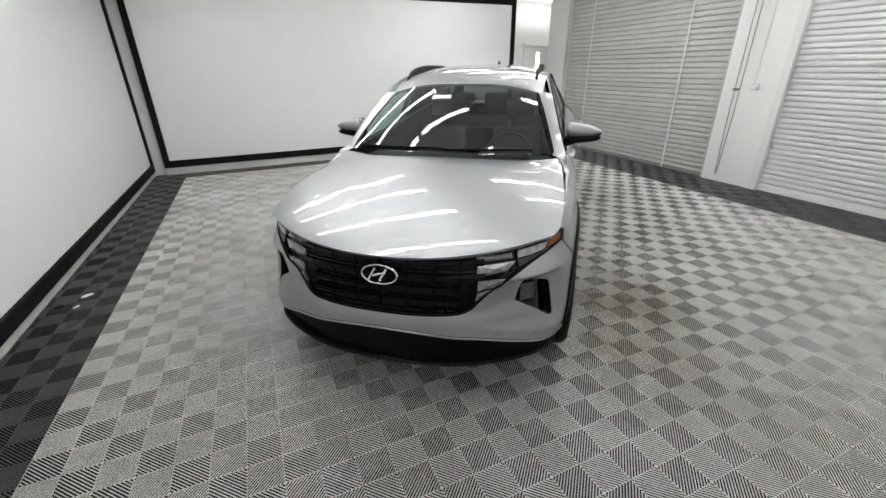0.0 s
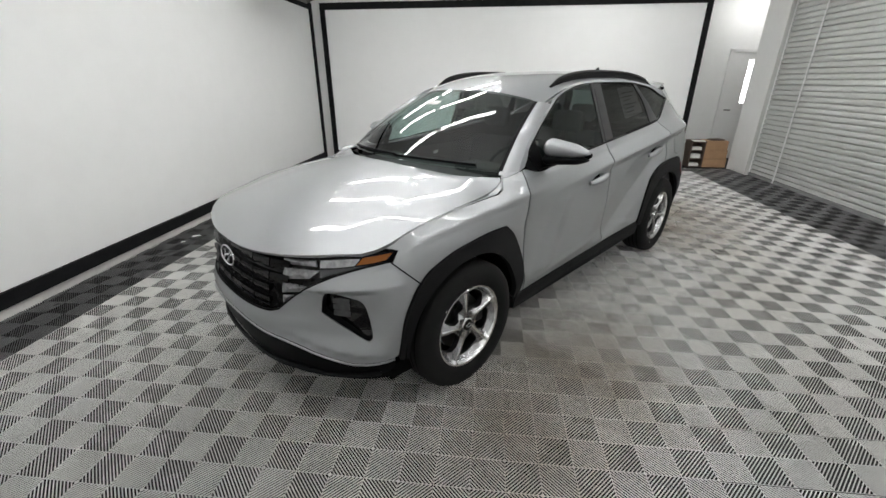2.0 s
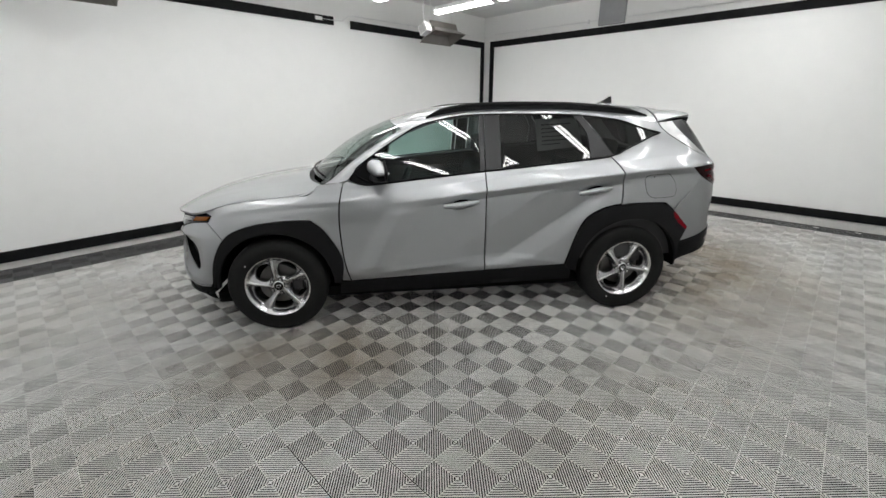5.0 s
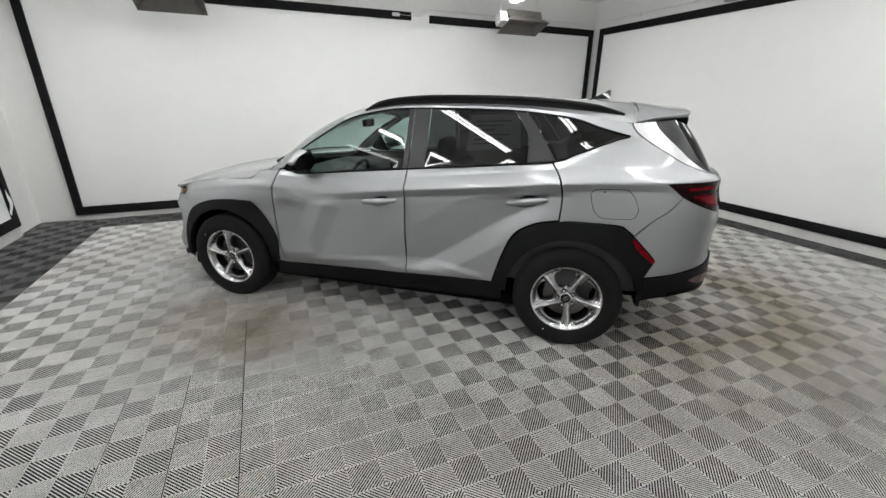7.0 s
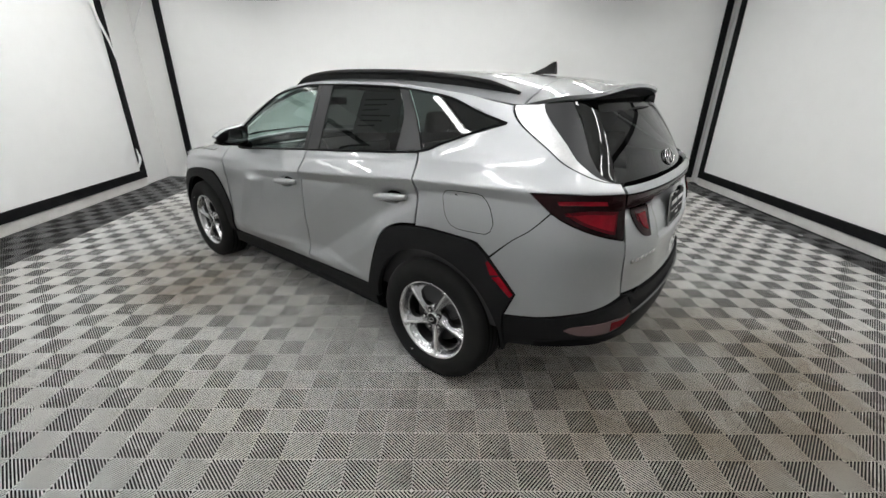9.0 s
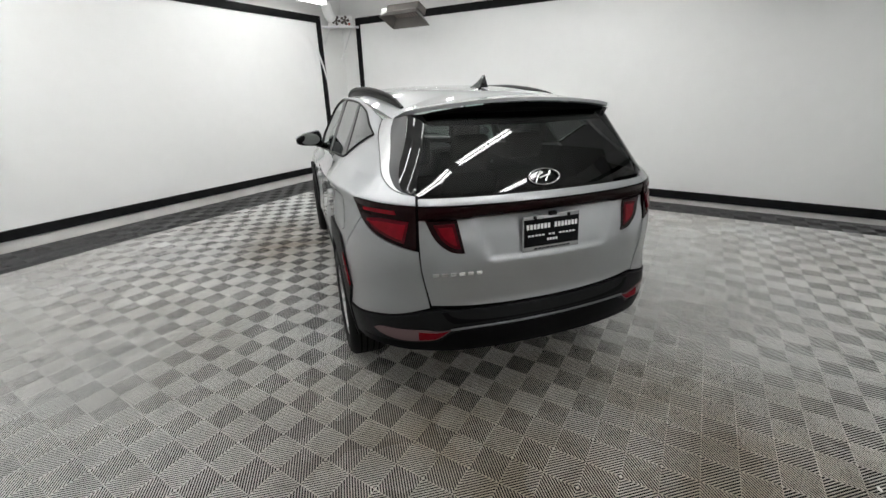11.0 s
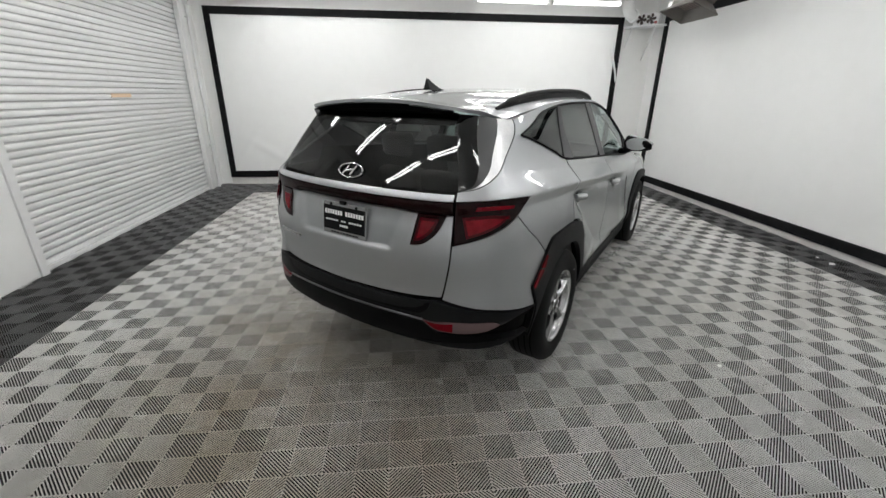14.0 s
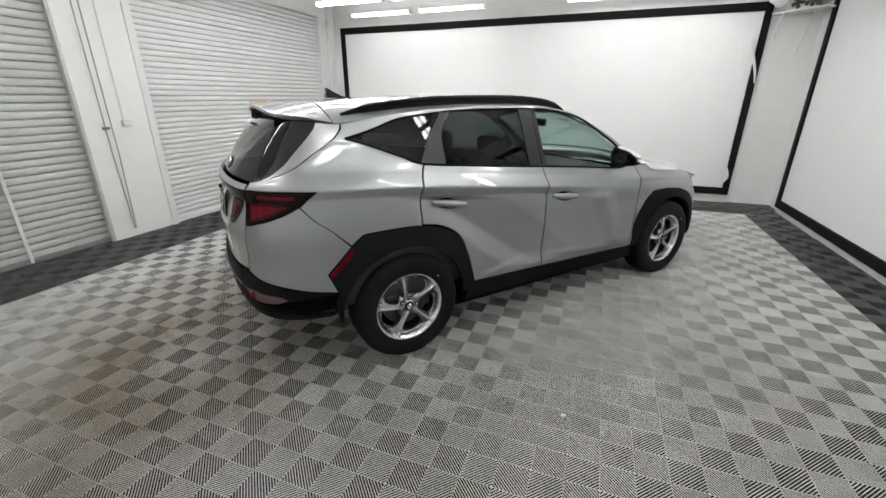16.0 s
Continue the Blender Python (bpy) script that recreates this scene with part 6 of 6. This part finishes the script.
st = part("sticker", patch(loop([(-.30, .69), (-.06, .69)], [(-.06, .69), (-.06, .755)], [(-.06, .755), (-.30, .755)], [(-.30, .755), (-.30, .69)]), lambda u, v, l=0: (lambda q: Vector((-q[0], q[1], q[2])))(screen(abs(u), v, l)), lift=.002, depth=0, h=.05, gap=0), M_paper, car, "small white paper sticker with print")
part("inner_mirror", cube((-.10, -.47, 1.40), (.10, -.44, 1.465), .012), M_black, car)

# door mirrors, handles, fuel flap
for side in (1, -1):
    m = part("door_mirror", bmesh.new(), M_paint, car, "silver door mirror with a black base")
    def shell(x0, x1, top0, top1, low0, low1, front0, front1, back0, back1, tip=.22, power=2.6):
        """A rounded wedge that narrows outwards."""
        bm = bmesh.new()
        rings = []
        for i in range(17):
            t = i / 16
            k = min(1.0, (.02 + t / .10)) ** .5 * min(1.0, (1.02 - t) / tip) ** .5
            zc, zh = (top0 + (top1 - top0) * t + low0 + (low1 - low0) * t) / 2, (top0 + (top1 - top0) * t - low0 - (low1 - low0) * t) / 2 * k
            yc, yh = (front0 + (front1 - front0) * t + back0 + (back1 - back0) * t) / 2, (back0 + (back1 - back0) * t - front0 - (front1 - front0) * t) / 2 * (.5 + .5 * k)
            ring = []
            for q in range(20):
                a = 2 * math.pi * q / 20
                c, d = math.cos(a), math.sin(a)
                ring.append(bm.verts.new((side * (x0 + (x1 - x0) * t), yc + yh * math.copysign(abs(c) ** (2 / power), c), zc + zh * math.copysign(abs(d) ** (2 / power), d))))
            rings.append(ring)
        for a, b in zip(rings, rings[1:]):
            for q in range(20):
                bm.faces.new((a[q], a[(q + 1) % 20], b[(q + 1) % 20], b[q]))
        bm.faces.new(rings[0])
        bm.faces.new(rings[-1])
        bmesh.ops.recalc_face_normals(bm, faces=bm.faces[:])
        return bm
    me = mesh_of(shell(.800, 1.052, 1.286, 1.244, 1.172, 1.176, -.676, -.600, -.548, -.528, .34, 2.4), "door_mirror", 55)
    me.materials.append(M_paint)
    m.data = me
    part("mirror_base", shell(.79, 1.046, 1.186, 1.188, 1.120, 1.146, -.664, -.600, -.546, -.526), M_black, m, "black lower shell", smooth=60)
    arm = bmesh.new()
    tube(arm, [(side * .765, -.63, 1.120), (side * .80, -.61, 1.130), (side * .86, -.595, 1.142)], [.030, .026, .022], 8)
    part("mirror_arm", arm, M_black, m, smooth=60)
    part("mirror_rim", shell(.802, 1.050, 1.282, 1.240, 1.138, 1.146, -.556, -.540, -.530, -.514, .34, 2.4), M_black, m, "black rear rim", smooth=60)
    gl_ = part("mirror_glass", lathe(bmesh.new(), [(.0001, 0), (1, 0)], 28, "z"), M_mirror, m)
    gl_.matrix_basis = Matrix.Translation((side * .918, -.516, 1.204)) @ pose(0, 0, 0, -86, 0, -4 * side) @ Matrix.Diagonal((.095, .056, 1, 1))
    for s0, z0, s1, z1, host in ((-.115, .916, .146, .943, "front_door"), (.939, .980, 1.19, 1.019, "rear_door")):
        bm = bmesh.new()
        pts, rs = [], []
        for i in range(13):
            t = i / 12
            off = .006 + .024 * math.sin(math.pi * min(1, max(0, t))) ** .6
            q = warp(body(s0 + (s1 - s0) * t, z0 + (z1 - z0) * t, off))
            pts.append((q.x * side, q.y, q.z))
            rs.append(.009 + .016 * math.sin(math.pi * (.08 + .84 * t)) ** .7)
        tube(bm, pts, rs, 8)
        hd = part("handle", bm, M_paint, [o for o in car.children if o.name.startswith(host)][0 if side > 0 else 1], "silver pull handle with bright edge", smooth=60)
        mid = ((s0 + s1) / 2, (z0 + z1) / 2)

        def hollow(q, z, lift=0.0, mid=mid, k=(z1 - z0) / (s1 - s0)):
            r = ((q - mid[0]) / .092) ** 2 + ((z - mid[1] + .004 - k * (q - mid[0])) / .040) ** 2
            return body(q, z, lift - .044 * max(0.0, 1 - r) ** .8)
        part("handle_cup", patch(cup_line(s0, z0, s1, z1), hollow, side=side, depth=0, gap=-.003, h=.012), M_paint, hd)
fl_ = loop([(1.442, 1.075), (1.455, 1.098), (1.482, 1.106), (1.60, 1.110), (1.645, 1.104), (1.685, 1.06), (1.71, .99), (1.70, .955), (1.68, .94), (1.534, .935), (1.50, .945), (1.465, .985), (1.442, 1.075)])
part("fuel_flap", patch(fl_, body, lift=.0025, depth=.004, h=.03, gap=0), M_paint, car, smooth=50)
part("fuel_flap_gap", patch(fl_, body, lift=.0012, depth=.0, h=.03, gap=-.0035), M_shell, car)

# wheels and inner shell
def wheel():
    w = part("wheel", bmesh.new(), M_rim, car)
    bm = bmesh.new()
    # tyre: axis x, outer face at +x
    prof = [(.232, -.10), (.25, -.112), (.30, -.118), (.335, -.112), (.352, -.098), (.3615, -.08), (.3635, -.04), (.364, .0), (.3635, .04), (.3615, .08), (.352, .098), (.335, .112), (.30, .118), (.262, .114), (.240, .104), (.228, .096)]
    lathe(bm, prof, 64)
    me = mesh_of(bm, "tyre", 40)
    o = part("tyre", me, M_tyre, w, "black rubber tyre")
    bm = bmesh.new()
    for ring in (-.055, -.02, .02, .055):
        lathe(bm, [(.3645, ring - .004), (.3648, ring), (.3645, ring + .004)], 64)
    part("tread_groove", bm, M_shell, w)
    bm = bmesh.new()
    lathe(bm, [(.226, .100), (.235, .103), (.238, .099), (.232, .090), (.224, .080)], 64)
    part("rim", bm, M_rim, w, "bright alloy rim", smooth=35)
    part("barrel", lathe(bmesh.new(), [(.224, .080), (.214, .05), (.206, .0), (.200, -.09)], 48), M_rim_dark, w, smooth=35)
    bm = bmesh.new()
    lathe(bm, [(.0001, -.03), (.205, -.03)], 40)
    part("brake_backing", bm, M_shell, w)
    bm = bmesh.new()
    lathe(bm, [(.06, .022), (.155, .022), (.156, .0), (.06, .0)], 40)
    part("brake_disc", bm, M_disc, w, "steel brake disc", smooth=35)
    bm = bmesh.new()
    box(bm, (-.01, .09, -.055), (.045, .175, .06), .012)
    part("brake_caliper", bm, M_rim_dark, w)
    # cast face: five straight ridges set off the centre, each falling steeply to one side and gently to the other, a rounded opening between, all within a dished lip
    rim_r, hub_r, lip_r = .2265, .030, .200

    def turn_at(r):
        return math.asin(min(.9, .014 / r))

    def rise(u, r):
        t = (r - hub_r) / (rim_r - hub_r)
        ridge = .074 + .018 * t + .006 * math.sin(math.pi * t)
        d = r * 2 * math.pi / 5 * (u if u < .5 else 1 - u)
        fall = max(0.0, d - .0055) * (1.5 if u < .5 else .60)
        h = ridge - min(fall, .034) * min(1.0, max(.0, (r - .062) / .03))
        if r > lip_r:
            k = (r - lip_r) / (rim_r - lip_r)
            h = h + (max(h, .100 * k + .066 * (1 - k)) - h) * min(1.0, 2 * k)
        return h

    def opening(u):
        k = (u - .085) / .755
        if not 0 < k < 1:
            return None
        w = math.sin(math.pi * k) ** .28
        return .138 - (.050 + .020 * k) * w, .138 + .061 * w
    face = bmesh.new()

    def at(u, r, k, dx=0.0):
        ang = 2 * math.pi * (k + u) / 5 + turn_at(r) + .384
        return (rise(u % 1.0, r) + dx, r * math.cos(ang), r * math.sin(ang))
    us = [0, .018, .03, .045, .065, .085] + [.085 + .755 * q / 24 for q in range(1, 24)] + [.84, .87, .91, .95, .965, .98, 1.0]
    for k in range(5):
        cols_in, cols_out, lips = [], [], []
        walls = bmesh.new()
        for u in us:
            o = opening(u)
            r0, r1 = o if o else (.138, .138)
            uu = min(u, .9999)
            cols_in.append([face.verts.new(at(uu, hub_r + (r0 - hub_r) * q / 5, k)) for q in range(6)])
            cols_out.append([face.verts.new(at(uu, r1 + (rim_r - r1) * q / 5, k)) for q in range(6)])
            if o or abs(u - .085) < .001 or abs(u - .84) < .001:
                lips.append([walls.verts.new(at(uu, r, k, d)) for r in (r0, r1) for d in (0, -.034)])
        for cols_ in (cols_in, cols_out):
            for c, (a, b) in enumerate(zip(cols_, cols_[1:])):
                for q in range(5):
                    face.faces.new((a[q], a[q + 1], b[q + 1], b[q])).material_index = 0 if c < 3 or c > len(us) - 5 or (cols_ is cols_out and q == 4) else 1
        for a, b in zip(lips, lips[1:]):
            walls.faces.new((a[0], b[0], b[1], a[1]))
            walls.faces.new((a[2], a[3], b[3], b[2]))
        bmesh.ops.remove_doubles(walls, verts=walls.verts[:], dist=.0003)
        part("opening_wall", walls, M_rim_dark, w, "dark painted inside of the opening", smooth=40)
        ang = 2 * math.pi * (k + .5) / 5 + .60
        part("wheel_nut", rod(bmesh.new(), (.045, .056 * math.cos(ang), .056 * math.sin(ang)), (.084, .056 * math.cos(ang), .056 * math.sin(ang)), .0095, 6), M_chrome, w)
        part("nut_well", rod(bmesh.new(), (.045, .056 * math.cos(ang), .056 * math.sin(ang)), (.0795, .056 * math.cos(ang), .056 * math.sin(ang)), .0165, 12), M_rim_dark, w)
    bmesh.ops.remove_doubles(face, verts=face.verts[:], dist=.0002)
    bmesh.ops.recalc_face_normals(face, faces=face.faces[:])
    if sum(f.normal.x for f in face.faces) < 0:
        bmesh.ops.reverse_faces(face, faces=face.faces[:])
    part("spokes_casting", face, [M_rim, M_spoke], w, "bright machined alloy face with five twisted spokes", smooth=14)
    part("hub", lathe(bmesh.new(), [(.044, .05), (.043, .076), (.040, .081), (.034, .083)], 32), M_rim, w, smooth=35)
    part("hub_cap", lathe(bmesh.new(), [(.033, .080), (.030, .086), (.0001, .088)], 28), M_gloss, w, "black centre cap", smooth=35)
    part("cap_mark", tube(bmesh.new(), [(.0885, .018 * math.cos(q * math.pi / 8), .011 * math.sin(q * math.pi / 8)) for q in range(16)], .0018, 4, True), M_chrome, w)
    return w


first_wheel = wheel()
first_wheel.location = (.797, -1.378, .362)
wheels = [first_wheel]
for x, y, turn, spin in ((.797, 1.378, 0, 37), (-.797, -1.378, 180, 0), (-.797, 1.378, 180, 3)):
    wheels.append(copy_thing(first_wheel, pose(x, y, .362, 0, 0, turn) @ pose(0, 0, 0, spin, 0, 0)))
for w, angle in zip(wheels, (138, -155, 40, 40)):
    part("side_mark", lathe(bmesh.new(), [(.0001, .1155), (.005, .1155)], 8), M_paper, w, "white paint dot").location = (.003, .272 * math.cos(radians(angle)), .272 * math.sin(radians(angle)))

# black inner shell that shows in the shut lines, wheel housings and floor
bm = bmesh.new()
S = [S0 + (S1 - S0) * i / 110 for i in range(111)]
for side in (1, -1):
    cols_ = []
    for s in S:
        col = []
        yy = out_y(min(S1, max(S0, s)))
        top_z = (hood_side(yy) - .03) if yy < -1.0 else (1.075 if yy < 1.2 else 1.16)
        for j in range(13):
            low_ = .24 if yy < 1.2 else .46
            z = low_ + (top_z - low_) * j / 12
            p = warp(body(s, z, -.022))
            col.append(bm.verts.new((p.x * side, p.y, p.z)))
        cols_.append(col)
    for a, b in zip(cols_, cols_[1:]):
        for j in range(12):
            c = (a[j].co + b[j + 1].co) / 2
            if -2.06 < c.y < -1.84 and .47 < c.z < .75 and .45 < abs(c.x) < .86:
                continue
            if any(math.hypot(c.y - q, c.z - .362) < .485 and abs(c.x) > .5 for q in (-1.378, 1.378)):
                continue
            bm.faces.new((a[j], a[j + 1], b[j + 1], b[j]))
for q in (-1.378, 1.378):
    for side in (1, -1):
        arcpts = [(q + .440 * math.cos(radians(t)), .362 + .440 * math.sin(radians(t))) for t in range(0, 181, 6)]
        for (ya, za), (yb, zb) in zip(arcpts, arcpts[1:]):
            bm.faces.new([bm.verts.new(v) for v in ((side * .885, ya, za), (side * .885, yb, zb), (side * .52, yb, zb), (side * .52, ya, za))])
        bm.faces.new([bm.verts.new((side * .52, ya, za)) for ya, za in arcpts])
box(bm, (-.80, -1.85, .22), (.80, 1.2, .30))
box(bm, (-.50, 1.2, .27), (.50, 1.9, .40))
box(bm, (-.70, 1.05, .30), (.70, 1.15, 1.0))
part("inner_shell", bm, M_shell, car)
part("exhaust_pan", cube((-.42, 1.6, .27), (.42, 2.02, .37), .03), M_shell, car)
# roof lining and cross members so that the cabin is closed
bm = bmesh.new()
g = []
for i in range(15):
    y = -.36 + i * .15
    g.append([bm.verts.new(warp(roof(roof_half(y) * (-1 + 2 * j / 12) * .985, y, -.022))) for j in range(13)])
for a, b in zip(g, g[1:]):
    for j in range(12):
        bm.faces.new((a[j], a[j + 1], b[j + 1], b[j]))
part("roof_lining", bm, M_roofcloth, car)

# cabin: dashboard, wheel, seats
bm = bmesh.new()
box(bm, (-.74, -1.12, .70), (.74, -.55, 1.03), .05)
part("dashboard", bm, M_cabin, car, "dark dashboard")
part("instrument_hood", cube((.18, -.78, 1.0), (.56, -.56, 1.075), .03), M_cabin, car)
sw_ = part("steering_wheel", tube(bmesh.new(), [(.185 * math.cos(q * math.pi / 14), 0, .185 * math.sin(q * math.pi / 14)) for q in range(28)], .016, 8, True), M_cabin, car, smooth=60)
sw_.matrix_basis = pose(.37, -.42, .985, -25, 0, 0)
part("wheel_spoke", cube((-.17, -.01, -.03), (.17, .015, .03), .01), M_cabin, sw_)


def seat(x, y, w=.50):
    s = part("seat", cube((-w / 2, -.28, .40), (w / 2, .24, .58), .05), M_seat, car, "dark grey cloth seat", smooth=60)
    s.location = (x, y, 0)
    o = part("seat_back", cube((-w / 2 + .01, -.06, 0), (w / 2 - .01, .07, .62), .05), M_seat, s, smooth=60)
    o.matrix_basis = pose(0, .24, .52, -16, 0, 0)
    h = part("headrest", cube((-.13, -.05, 0), (.13, .05, .17), .04), M_seat, s, smooth=60)
    h.matrix_basis = pose(0, .42, 1.20, -10, 0, 0)


seat(.37, -.05)
seat(-.37, -.05)
for x in (.40, -.40, 0):
    seat(x, .92, .44)
bm = bmesh.new()
for side in (1, -1):
    g = []
    for i in range(20):
        s = -.85 + i * .14
        g.append([bm.verts.new((lambda p: (p.x * side, p.y, p.z))(warp(body(s, z, -.05)))) for z in (.45, .75, 1.0, 1.07 + .085 * max(0, (s + .55)))])
    for a, b in zip(g, g[1:]):
        for j in range(3):
            bm.faces.new((a[j], a[j + 1], b[j + 1], b[j]))
part("door_lining", bm, M_cabin, car)
part("window_label", patch(loop([(.62, 1.285), (.98, 1.315)], [(.98, 1.315), (.95, 1.515)], [(.95, 1.515), (.62, 1.510)], [(.62, 1.510), (.62, 1.285)]), body, lift=-.012, depth=0, gap=0, h=.1), mat("printed price sheet", (.80, .82, .80), .7, vary=.15, scale=30), car, "printed sheet behind the rear side window")
for k in range(6):
    zz = 1.325 + k * .028
    w = .14 + .05 * (k % 3)
    part("print_bar", patch(loop([(.66, zz), (.66 + w, zz + .010)], [(.66 + w, zz + .010), (.66 + w, zz + .018)], [(.66 + w, zz + .018), (.66, zz + .008)], [(.66, zz + .008), (.66, zz)]), body, lift=-.010, depth=0, gap=0, h=.2), M_cabin, car)
